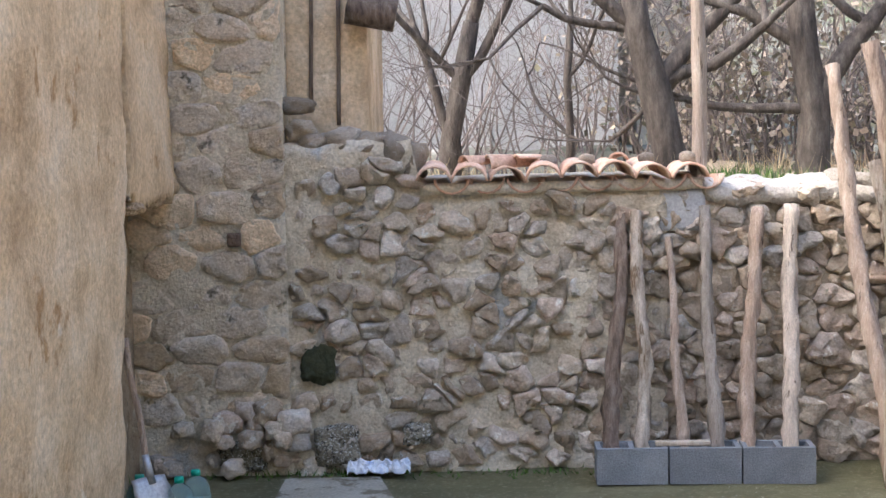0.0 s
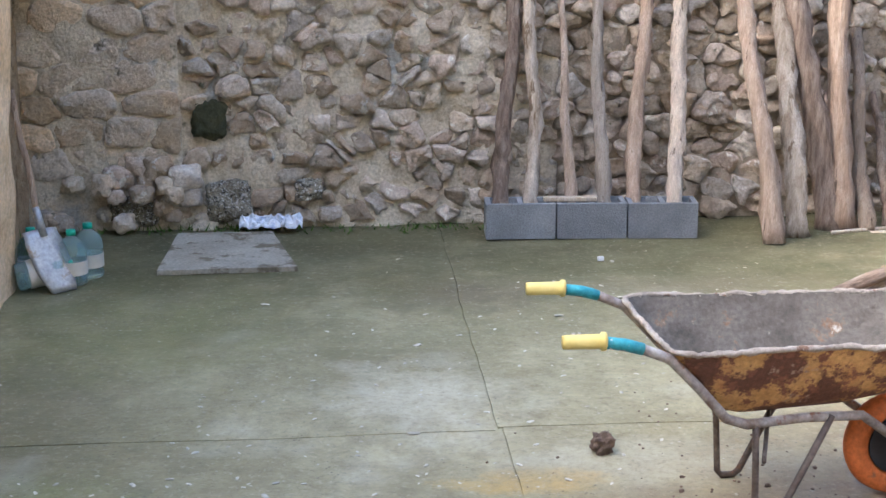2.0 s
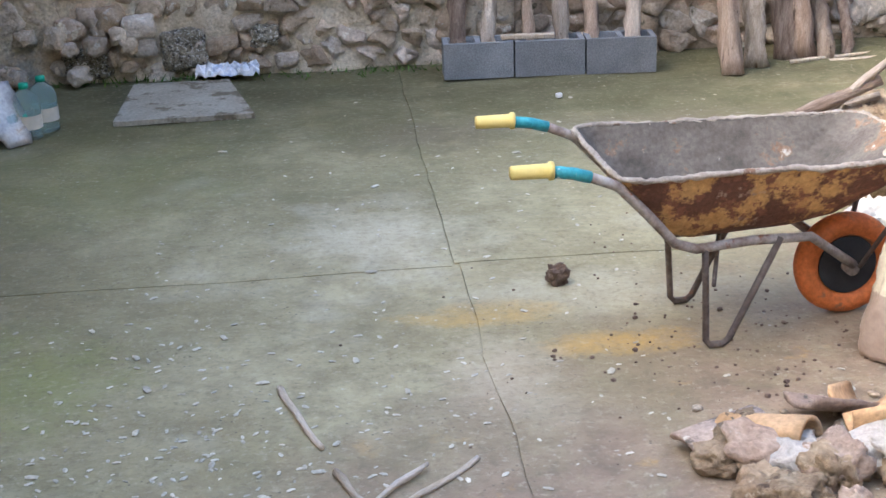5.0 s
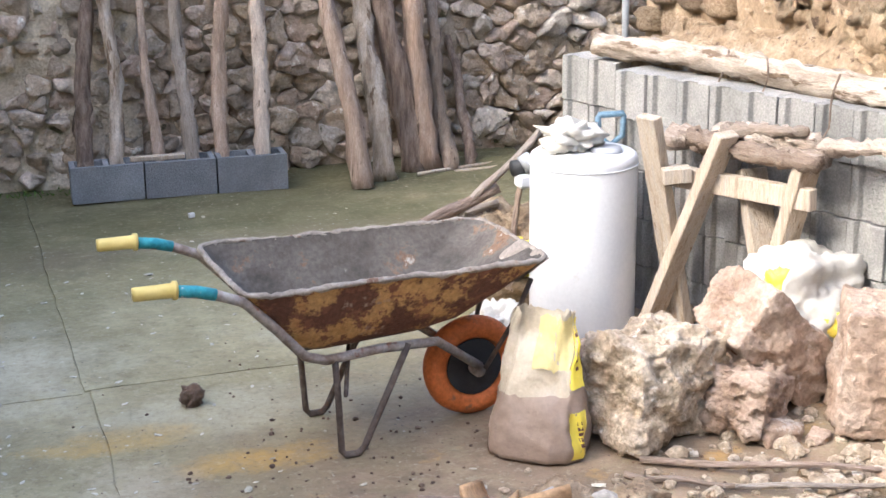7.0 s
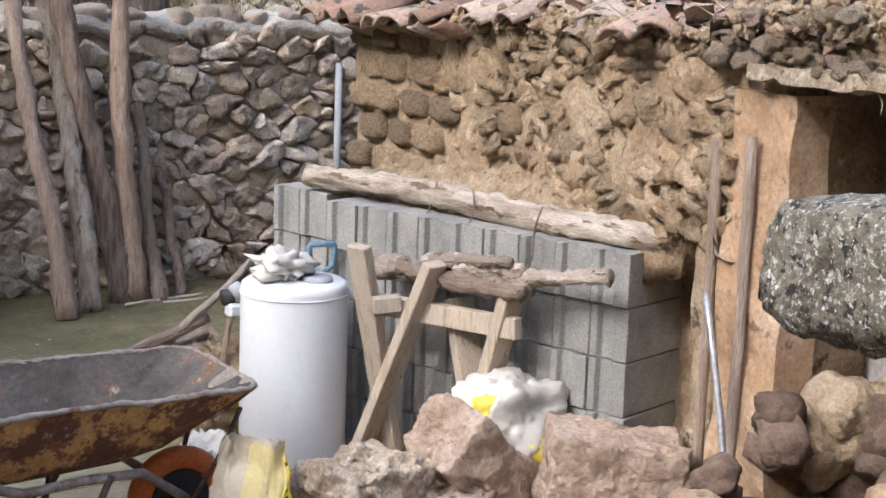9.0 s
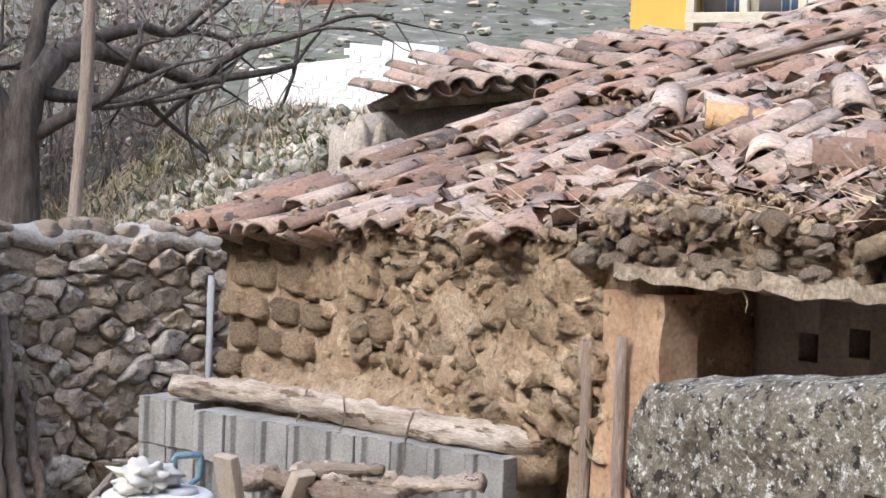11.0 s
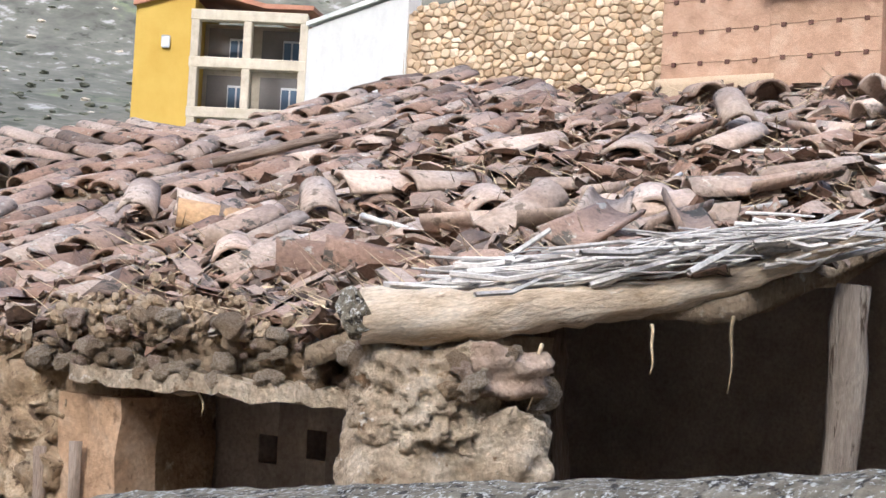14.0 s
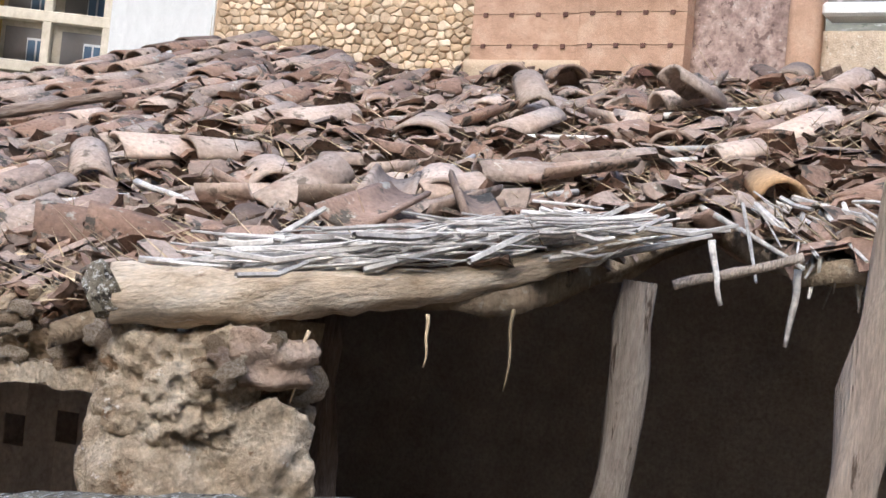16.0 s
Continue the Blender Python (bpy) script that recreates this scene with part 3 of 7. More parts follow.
def log_part(name, a, b, r0, r1, seed, material, bend=0.04, n=18, wob=0.2, sides=12, sag=0.0):
    """A log from a to b, built upright and laid down, so that its grain runs along it."""
    a, b = Vector(a), Vector(b)
    L = (b - a).length
    pts = [p + Vector((sag * math.sin(math.pi * p.z / L), 0, 0)) for p in pole_points((0, 0, 0), (0, 0, L), n, bend, seed)]
    ob = part(name, tube(pts, [r0 + (r1 - r0) * i / (n - 1) for i in range(n)], sides, wob=wob, seed=seed), material, smooth=True)
    z = (b - a).normalized()
    x = Vector((0, 0, -1))
    x = (x - z * x.dot(z)).normalized()
    y = z.cross(x)
    ob.matrix_world = Matrix.Translation(a) @ Matrix((x, y, z)).transposed().to_4x4()
    return ob


def fb(x, y, z=0.0, s=1.0):
    return noise.fractal(Vector((x * s, y * s, z * s)), 0.8, 2.0, 4)

# ---- ground and distance ----


def land(x, y):
    """Height of the land outside the yard: a bank behind the wall, rising slowly, then a steep hillside."""
    d = math.hypot(x, y)
    step = min(1.0, max(0.0, (y - 7.9) / 0.5))
    h = -0.12 + 1.5 * step
    if x > 4.4 and y > 8:
        h += 1.0 * min(1.0, (x - 4.4) / 1.8) * min(1.0, (y - 8) / 1.5)
    h += 0.04 * max(0.0, min(d, 39.5) - 13) + 0.28 * max(0.0, min(d, 50) - 39.5) + 0.11 * max(0.0, d - 50) + 0.12 * max(0.0, d - 50)
    h += 0.55 * max(0.0, d - 78) * min(1.0, max(0.0, (d - 78) / 40))
    h += 0.25 * fb(x, y, 0, 0.35) * min(1.0, max(0.0, (d - 9) / 6)) + 2.2 * fb(x, y, 0, 0.03) * min(1.0, max(0, (d - 70) / 60))
    return h


def build_land():
    rad = [0.0, 3, 5, 6.5, 7.3, 7.8, 8.0, 8.2, 8.5] + [9 + 0.5 * i for i in range(20)] + [20 + 2 * i for i in range(30)] + [82 + 6 * i for i in range(34)] + [320, 420]
    ang = [2 * math.pi * i / 200 for i in range(201)]
    bm = bmesh.new()
    rows = []
    for r in rad:
        rows.append([bm.verts.new((r * math.cos(a), r * math.sin(a), land(r * math.cos(a), r * math.sin(a)))) for a in ang[:-1]])
    for a, b in zip(rows[1:], rows[2:]):
        for k in range(200):
            bm.faces.new((a[k], b[k], b[(k + 1) % 200], a[(k + 1) % 200]))
    for k in range(200):
        bm.faces.new((rows[0][0], rows[1][k], rows[1][(k + 1) % 200])) if rows[0][0] is not rows[1][k] else None
    bmesh.ops.delete(bm, geom=[v for v in bm.verts if not v.link_faces], context="VERTS")
    tagged(part("ground", bm, M_HILL, smooth=True), "stony scrub hillside rising behind the village", "ground", kind="structure")


build_land()


def floor_z(x, y):
    return 0.012 * fb(x, y, 0, 0.6) + 0.05 * max(0, min(1, (x - 1.9) / 1.0)) * (0.5 + fb(x, y, 3, 1.7))


# concrete yard in slabs with open joints
def build_yard():
    yard = tagged(new("yard_pavement"), "damp greenish concrete yard with open joints and scattered dirt", "pavement", kind="structure")
    cells_ = [(-2.6, 0.2130, -3.5, 4.393), (-2.6, 0.194, 4.401, 8.0), (0.2205, 3.2, -3.5, 4.423), (0.2015, 3.2, 4.431, 8.0)]
    for x0, x1, y0, y1 in cells_:
        bm = solid_sheet(span(x0, x1, 0.12), span(y0, y1, 0.12), lambda u, v: (u + 0.02 * fb(u, v, 9, 1.5) + 0.004 * fb(u * 4, v, 3, 9), v + 0.006 * fb(v, u, 4, 2) + 0.003 * fb(u, v * 4, 3, 9), floor_z(u, v)), (0, 0, -0.1))
        part("concrete_slab", bm, M_FLOOR, yard, smooth=False)
    bm = solid_sheet(span(-2.6, 3.2, 0.4), span(-3.5, 8, 0.4), lambda u, v: (u, v, -0.007 + floor_z(u, v)), (0, 0, -0.1))
    part("joint_bed", bm, M_FLOOR, yard)


build_yard()

# ---- back wall ----
WY = 7.74  # face of the back wall


def wall_top(x):
    if x < -0.50:
        return 1.90 + 0.05 * fb(x, 0, 2, 3)
    if x < 1.10:
        return 1.66
    return 1.57 + 0.03 * fb(x, 0, 2, 4)


def face_y(x, z):
    return WY + 0.03 * fb(x, z, 0, 2.0) + 0.03 * fb(x, z, 5, 7)


wall_back = tagged(new("wall_back"), "old rubble stone wall with patches of lime mortar", "wall", kind="structure")


def build_back_wall():
    vs = span(0, 1, 1 / 28)
    # the body is of earth to the right, where the stones lie dry, of mortar to the left
    bm = solid_sheet(span(-2.4, 0.9, 0.05), vs, lambda u, v: (u, face_y(u, v * wall_top(u)) - 0.015, -0.05 + v * (wall_top(u) + 0.05)), (0, 0.42, 0))
    part("mortared_body", bm, M_MORTAR, wall_back, smooth=True)
    bm = solid_sheet(span(0.9, 5.0, 0.05), vs, lambda u, v: (u, face_y(u, v * wall_top(u)) + 0.008, -0.05 + v * (wall_top(u) + 0.03)), (0, 0.38, 0))
    part("earth_body", bm, M_EARTH_JOINT, wall_back, smooth=True)
    # rubble: dry to the right, sunk in mortar to the left
    rg = random.Random(3)
    protos = [mesh_of(rock(1, 1, 1, i + 1, 3, 0.7, 0.13, 1.3), M_STONE, True) for i in range(6)]
    def dry(px, pz):
        return px > 0.45 + 0.35 * math.sin(pz * 4.2) - 0.35 * (0.8 - pz)

    for (px, pz), poly in cells(0.0, 4.15, 0.0, 1.62, 0.18, 0.128, 12, 0.49):
        top = max(q[1] for q in poly)
        if dry(px, pz) and top < wall_top(px) + 0.05 and not (px < 1.1 and top > 1.69):
            bm = cell_stone(poly, lambda u, v, d: (u, WY + 0.075 - d, v), rg.uniform(0.085, 0.14), rg.uniform(0.88, 1.02), dome=(0.0, 0.8, 0.97, 1.0), rough=0.034, seed=rg.uniform(0, 50), soft=True)
            part("stone", bm, M_STONE, wall_back, smooth=True)
    for (px, pz), poly in cells(-1.24, 0.9, 0.0, 1.8, 0.155, 0.112, 19, 0.48):
        top = max(q[1] for q in poly)
        if not dry(px, pz) and top < wall_top(px) - 0.02 and rg.random() > 0.10:
            bm = cell_stone(poly, lambda u, v, d: (u, WY + 0.05 - d, v), rg.uniform(0.065, 0.125), rg.uniform(0.68, 0.98), dome=(0.0, 0.8, 0.97, 1.0), rough=0.035, seed=rg.uniform(0, 50))
            part("stone", bm, M_STONE, wall_back, smooth=True)
    # stones and lime along the top to the right
    cap = solid_sheet(span(1.08, 5.0, 0.05), span(0, 1, 0.125), lambda u, v: (u, WY - 0.03 + 0.5 * v + 0.02 * fb(u, v, 1, 5), wall_top(u) + 0.03 + 0.05 * math.sin(math.pi * v) + 0.035 * fb(u, v * 0.5, 3, 5)), (0, 0, -0.09))
    part("lime_capping", cap, M_CRUST, wall_back, "pale lime mortar capping", smooth=True)
    x = 1.9
    while x < 4.4:
        w = rg.uniform(0.10, 0.24)
        piece("capstone", rg.choice(protos), Matrix.LocRotScale((x, WY + 0.08, wall_top(x) + 0.05), Euler((0, rg.uniform(-0.3, 0.3), rg.uniform(0, 3))), (w, 0.22, rg.uniform(0.09, 0.16))), wall_back)
        x += w * rg.uniform(0.9, 1.8)
    # grey cement patch high on the wall
    bm = solid_sheet(span(0.86, 1.12, 0.03), span(1.36, 1.60, 0.03), lambda u, v: (u, WY - 0.03 + 0.006 * fb(u, v, 0, 12), v), (0, 0.06, 0))
    part("cement_patch", bm, M_PLASTERGREY, wall_back, "smooth grey cement patch", smooth=True)


build_back_wall()


def barrel_tile(length=0.42, w0=0.20, w1=0.155, thick=0.012, rise=0.85, n=8):
    """A curved clay tile lying along +x, hollow side down, wide end at x = 0."""
    bm = bmesh.new()
    rows = []
    for s in (0.0, 0.5, 1.0):
        r = (w0 + (w1 - w0) * s) / 2
        outer, inner = [], []
        for k in range(n + 1):
            a = math.pi * k / n
            c, q = math.cos(a), math.sin(a) * rise
            outer.append(bm.verts.new((s * length, c * r, q * r)))
            inner.append(bm.verts.new((s * length, c * (r - thick), max(0.0, q * r - thick) if 0 < k < n else 0.0)))
        rows.append((outer, inner))
    for (o0, i0), (o1, i1) in zip(rows, rows[1:]):
        for k in range(n):
            bm.faces.new((o0[k], o0[k + 1], o1[k + 1], o1[k]))
            bm.faces.new((i0[k + 1], i0[k], i1[k], i1[k + 1]))
        bm.faces.new((o0[0], o1[0], i1[0], i0[0]))
        bm.faces.new((o1[n], o0[n], i0[n], i1[n]))
    for o, i, flip in ((*rows[0], False), (*rows[-1], True)):
        for k in range(n):
            f = (o[k + 1], o[k], i[k], i[k + 1])
            bm.faces.new(f[::-1] if flip else f)
    bmesh.ops.recalc_face_normals(bm, faces=bm.faces[:])
    return bm


# tile coping on the middle stretch
def build_coping():
    coping = tagged(new("coping"), "curved clay tile coping along the wall top", "coping", kind="structure")
    cover = mesh_of(barrel_tile(0.44, 0.21, 0.17), M_TILE_NEW, True)
    bed = solid_sheet(span(-0.5, 1.1, 0.05), span(0, 1, 0.2), lambda u, v: (u, WY - 0.05 + 0.46 * v, 1.655 + 0.03 * v + 0.01 * fb(u, v, 2, 6)), (0, 0, -0.06))
    part("mortar_bed", bed, M_MORTAR, coping, smooth=True)
    rg = random.Random(11)
    x = -0.42
    while x < 1.06:
        tip = Matrix.LocRotScale((x, WY - 0.13 + rg.uniform(-0.02, 0.02), 1.675 + rg.uniform(-0.01, 0.012)), Euler((rg.uniform(-0.08, 0.08), -0.07 + rg.uniform(-0.05, 0.05), math.pi / 2 + rg.uniform(-0.12, 0.12))), (1, 1, 1))
        piece("cover_tile", cover, tip, coping)
        under = Matrix.LocRotScale((x + 0.10, WY - 0.05, 1.685), Euler((math.pi, 0.06, math.pi / 2 + rg.uniform(-0.1, 0.1))), (1, 1, 1))
        piece("channel_tile", cover, under, coping)
        x += 0.205 + rg.uniform(-0.01, 0.015)
    stones = [mesh_of(rock(1, 1, 1, 40 + i, 2, 0.6, 0.14), M_STONE, True) for i in range(4)]
    chips = mesh_of(barrel_tile(0.16, 0.12, 0.10), M_TILE_NEW, True)
    x = -0.25
    while x < 1.1:
        if rg.random() < 0.4:
            piece("tile_shard", chips, Matrix.LocRotScale((x, WY + 0.03, 1.765), Euler((rg.uniform(-0.6, 0.6), rg.uniform(-0.4, 0.1), rg.uniform(0.2, 1.6))), (1, 1, 1)), coping)
        else:
            piece("weight_stone", rg.choice(stones), Matrix.LocRotScale((x, WY + 0.05, 1.775), Euler((0, 0, rg.uniform(0, 3))), (0.10, 0.09, 0.075)), coping)
        x += rg.uniform(0.13, 0.24)


build_coping()

# ---- corner pier, tall wall and stucco building to the left ----


def build_left():
    pier = tagged(new("wall_corner_pier"), "squared stone corner pier of the tall neighbouring house", "wall", kind="structure")
    bm = solid_sheet(span(-2.3, -1.27, 0.06), span(-0.05, 3.6, 0.06), lambda u, v: (u, WY - 0.045 + 0.012 * fb(u, v, 2, 5), v), (0, 0.5, 0))
    part("pier_body", bm, M_MORTAR, pier, smooth=True)
    rg = random.Random(5)
    for (px, pz), poly in cells(-2.2, -1.27, 0.30, 3.5, 0.31, 0.165, 31, 0.24):
        poly = [(min(max(u, -2.25), -1.265), v) for u, v in poly]
        bm = cell_stone(poly, lambda u, v, d: (u, WY - 0.02 - d, v), rg.uniform(0.022, 0.05), rg.uniform(0.90, 0.99), dome=(0.0, 0.8, 0.98, 1.0), scales=(1.0, 0.985, 0.93, 0.6), rough=0.024, seed=rg.uniform(0, 50))
        part("quoin", bm, M_QUOIN, pier, smooth=True)
    # broken ledge of the cross wall next to the pier
    lumps = [mesh_of(rock(1, 1, 1, 80 + i, 3, 0.5, 0.2, 1.4), M_STONE, True) for i in range(5)]
    for x, z, w, h in ((-1.18, 1.98, 0.16, 0.12), (-1.10, 1.90, 0.2, 0.12), (-0.95, 1.92, 0.24, 0.14), (-0.8, 1.88, 0.25, 0.16), (-0.65, 1.86, 0.25, 0.2), (-0.55, 1.78, 0.2, 0.22), (-1.2, 2.12, 0.12, 0.1)):
        piece("ledge_stone", rg.choice(lumps), Matrix.LocRotScale((x, WY + 0.1, z), Euler((0, rg.uniform(-0.3, 0.3), rg.uniform(0, 3))), (w, 0.24, h)), pier)
    # tall rendered wall that runs on behind, with its eave
    tall = tagged(new("wall_tall_stucco"), "tall ochre rendered wall behind the pier", "wall", kind="structure")
    bm = solid_sheet(span(-1.3, -0.80, 0.05), span(0.0, 3.7, 0.08), lambda u, v: (u + 0.01 * fb(u, v, 1, 3), WY + 0.30 + 0.012 * fb(u, v, 2, 3), v), (0, 2.2, 0))
    part("rendered_face", bm, M_STUCCO, tall, smooth=True)
    for x, z0, z1 in ((-1.12, 2.1, 3.6), (-0.96, 2.0, 3.6)):
        part("timber_strip", pole((x, WY + 0.285, z0), (x + 0.02, WY + 0.285, z1), 0.012, 0.012, x, 0.02), M_WOOD_DARK, tall, smooth=True)
    part("eave_log", tube([(-0.9, WY + 0.2, 2.68), (-0.62, WY + 0.2, 2.62)], [0.09, 0.085], 10, wob=0.2, seed=3), M_WOOD_DARK, tall, "dark rotten beam end", smooth=True)
    # stucco building along the yard; its lower end is broken away into a recess
    west = tagged(new("wall_west"), "peeling ochre stucco wall of the house beside the yard", "wall", kind="structure")

    def fx(y, z):
        bulge = 0.11 * min(1.0, max(0.0, (z - 0.2) / 1.6))
        rim = 0.10 * max(0.0, 1 - abs(z - 1.55) / 0.12) * max(0.0, min(1, (y - 6.2) / 0.5))
        return -2.00 + bulge + 0.03 * fb(y, z, 2, 0.9) + 0.012 * fb(y, z, 7, 5) + 0.02 * rim

    # unseen top, raised past y 5.2 to keep sun off the back wall
    bm = solid_sheet(span(-3.5, 6.62, 0.09), span(-0.05, 4.0, 0.06), lambda u, v: (fx(u, min(v, 3.05) if u < 5.2 else v) - 0.05 * max(0, (u - 6.5) / 0.12), u + 0.05 * fb(v, 0, 3, 3) * (u > 6.5), v if u > 5.2 else min(v, 3.05 + 0.002 * v)), (-0.45, 0, 0))
    part("long_wall", bm, M_STUCCO, west, smooth=True)
    bm = solid_sheet(span(6.58, 7.70, 0.04), span(1.62, 4.0, 0.05), lambda u, v: (fx(u, v) - 0.004, u, v + (0.09 * fb(u, v, 3, 4) if v < 1.66 else 0)), (-0.45, 0, 0))
    part("overhanging_wall", bm, M_STUCCO, west, smooth=True)
    bm = solid_sheet(span(6.5, 7.75, 0.08), span(-0.05, 1.6, 0.06), lambda u, v: (-2.16 + 0.03 * fb(u, v, 2, 3), u, v), (-0.25, 0, 0))
    part("recess_back", bm, M_ADOBE, west, "bare reddish adobe", smooth=True)
    for i in range(6):
        a = RNG.uniform(6.65, 7.6)
        piece("broken_edge_lump", mesh_of(rock(0.1, 0.16, 0.07, 90 + i, 3, 0.4, 0.2), M_ADOBE_LUMP, True), pose(-1.96, a, 1.62, 0, 0, i * 40), west)
    # rough stones at the foot of the recess
    for i in range(26):
        s = RNG.uniform(0.08, 0.17)
        piece("foot_stone", mesh_of(rock(s * 1.3, s, s, 120 + i, 3, 0.5, 0.16), M_STONE, True), pose(RNG.uniform(-2.1, -1.2), RNG.uniform(7.6, 7.72), RNG.uniform(0.04, 0.45), 0, 0, RNG.uniform(0, 180)), pier)
    # unseen roof slabs that close the building at its two heights
    part("roof_edge", box(1.0, 8.6, 0.12, 0.02, pose(-2.35, 0.88, 3.12)), M_REDROOF, west)
    part("roof_edge", box(1.0, 2.6, 0.12, 0.02, pose(-2.35, 6.46, 4.06)), M_REDROOF, west)


build_left()

# ---- the ruined adobe shed ----
HX = 3.0  # its front face


def roofz(x, y):
    s = max(0.0, min(1.0, (2.3 - y) / 0.9))
    return 1.75 + 0.34 * (x - 2.9) + 0.24 * s * max(0.0, 1 - (x - 2.6) / 1.6) + 0.03 * fb(x, y, 0, 0.9)


def eave_x(y):
    if y > 1.75:
        return 2.99
    if y > 0.78:
        return 2.78 + (1.75 - y) / 1.27 * 0.85
    if y > 0.30:
        return 4.60 - (0.78 - y) * 1.15
    return 4.05 - 0.10 * (0.30 - y)


def ridge_x(y):
    return 6.75 + 1.5 * max(0.0, min(1.0, (y - 3.2) / 2.2))


shed = tagged(new("wall_shed"), "crumbling adobe shed with a collapsing tile roof", "shed wall", kind="structure")


def build_shed():
    # front wall, with a ragged bulging face
    def fx(y, z):
        return HX + 0.012 + 0.025 * fb(y, z, 1, 1.5) + 0.02 * fb(y, z, 4, 5) + 0.26 * max(0, min(1, (1.18 - z) / 0.12)) * max(0, min(1, (4.5 - y))) * max(0, min(1, (y - 3.02) / 0.1))

    bm = solid_sheet(span(2.62, 5.58, 0.05), span(-0.05, 1.74, 0.05), lambda u, v: (fx(u, v), u, v), (0.42, 0, 0))
    part("front_wall", bm, M_ADOBE, shed, smooth=True)
    # side wall towards the bank, back wall, far end wall
    bm = solid_sheet(span(3.1, 8.2, 0.2), span(-0.1, 1, 0.1), lambda u, v: (u, 5.5 + 0.03 * fb(u, v, 1, 2), v * (roofz(u, 5.5) - 0.1)), (0, -0.35, 0))
    part("side_wall", bm, M_ADOBE, shed, smooth=True)
    bm = solid_sheet(span(-2.2, 5.3, 0.15), span(-0.1, 2.75, 0.1), lambda u, v: (6.3 + 0.04 * fb(u, v, 1, 2.5), u, v), (0.4, 0, 0))
    part("inner_back_wall", bm, M_INNER, shed, "warm grey inner stone wall", smooth=True)
    bm = solid_sheet(span(3.4, 6.5, 0.2), span(-0.1, 2.3, 0.15), lambda u, v: (u, -2.0, v), (0, -0.3, 0))
    part("end_wall", bm, M_INNER, shed, smooth=True)
    bm = solid_sheet(span(3.0, 6.5, 0.3), span(-2.2, 5.4, 0.3), lambda u, v: (u, v, -0.03 + 0.05 * fb(u, v, 0, 1)), (0, 0, -0.1))
    part("earth_floor", bm, M_EARTH_JOINT, shed)
    # plastered partition behind the doorway, with three small square holes
    holes = ((2.21, 1.495), (2.41, 1.464), (2.788, 1.381))
    edge = 1.62
    for hy, hz in holes + ((5.24, 0.0),):
        strips = [(edge, hy - 0.04, -0.1, 1.8)]
        if hz:
            strips += [(hy - 0.04, hy + 0.04, -0.1, hz - 0.045), (hy - 0.04, hy + 0.04, hz + 0.045, 1.8)]
        for y0, y1, z0, z1 in strips:
            bm = solid_sheet(span(y0, y1, 0.1), span(z0, z1, 0.1), lambda u, v: (3.47 + 0.008 * fb(u, v, 2, 2), u, v), (0.2, 0, 0))
            part("partition", bm, M_INNER, shed)
        edge = hy + 0.04
    # plastered door jamb
    bm = solid_sheet(span(2.56, 2.84, 0.04), span(-0.05, 1.62, 0.06), lambda u, v: (HX - 0.02 + 0.03 * fb(u, v, 1, 3), u, v), (0.16, 0, 0))
    part("door_jamb", bm, M_JAMB, shed, "smooth orange clay plastered jamb")
    for y, z0 in ((2.70, 1.48), (2.86, 1.45)):
        part("timber_stud", pole((HX - 0.05, y, 0.3), (HX - 0.05, y + 0.01, z0), 0.018, 0.02, y, 0.01), M_WOOD, shed, smooth=True)
    # lintel and the rubble lying on it
    bm = solid_sheet(span(1.35, 2.72, 0.04), span(0, 1, 0.2), lambda u, v: (HX - 0.09 + 0.43 * v + 0.03 * fb(u, v, 1, 8), u, 1.66 + 0.03 * fb(u, v, 5, 8) + 0.012 * fb(u, v, 2, 25)), (0, 0, 0.05))
    part("lintel_board", bm, M_ROCK, shed, "clay-crusted split lintel board")
    bm = solid_sheet(span(1.30, 2.9, 0.04), span(0, 1, 0.08), lambda u, v: (HX + 0.01 - 0.02 * math.sin(v * 3) + 0.02 * fb(u, v, 6, 9), u, 1.70 + v * 0.17), (0.35, 0, 0))
    part("rubble_course", bm, M_ADOBE, shed, smooth=True)
    rg = random.Random(21)
    lumps = [mesh_of(rock(1, 1, 1, 140 + i, 3, 0.55, 0.22, 1.5), M_ADOBE_LUMP, True) for i in range(12)]
    # adobe bricks at the corner
    bricks = [mesh_of(rock(1, 1, 1, 160 + i, 3, 0.97, 0.05, 2.2), M_ADOBE_LUMP, True) for i in range(6)]
    z = 1.02
    row = 0
    while z < 1.70:
        h = 0.13
        y = 5.60 - (0.10 if row % 2 else 0.0)
        while y > 4.85 + 0.15 * math.sin(row * 2.3):
            w = rg.uniform(0.20, 0.28)
            piece("adobe_brick", rg.choice(bricks), Matrix.LocRotScale((HX + 0.062 + rg.uniform(-0.015, 0.015), y - w / 2, z + h / 2), Euler((rg.uniform(-0.05, 0.05), 0, rg.uniform(-0.06, 0.06))), (0.22, w, h * 1.02)), shed)
            y -= w + 0.008
        z += h + 0.012
        row += 1
    crumb = [mesh_of(rock(1, 1, 1, 180 + i, 2, 0.65, 0.26, 1.6), m, False) for i, m in enumerate((M_ADOBE, M_ADOBE_LUMP, M_ROCK, M_ROCK_PINK, M_ADOBE_LUMP, M_ROCK, M_ADOBE_LUMP, M_ROCK))]
    # eroded lumps over the rest of the face
    for (py, pz), poly in cells(2.80, 4.97, 1.08, 1.78, 0.155, 0.115, 44, 0.44):
        if rg.random() < 0.06:
            continue
        inn = 0.035 * (1 + fb(py, pz, 2, 2.2)) + (0.05 if py > 4.35 else 0.0)
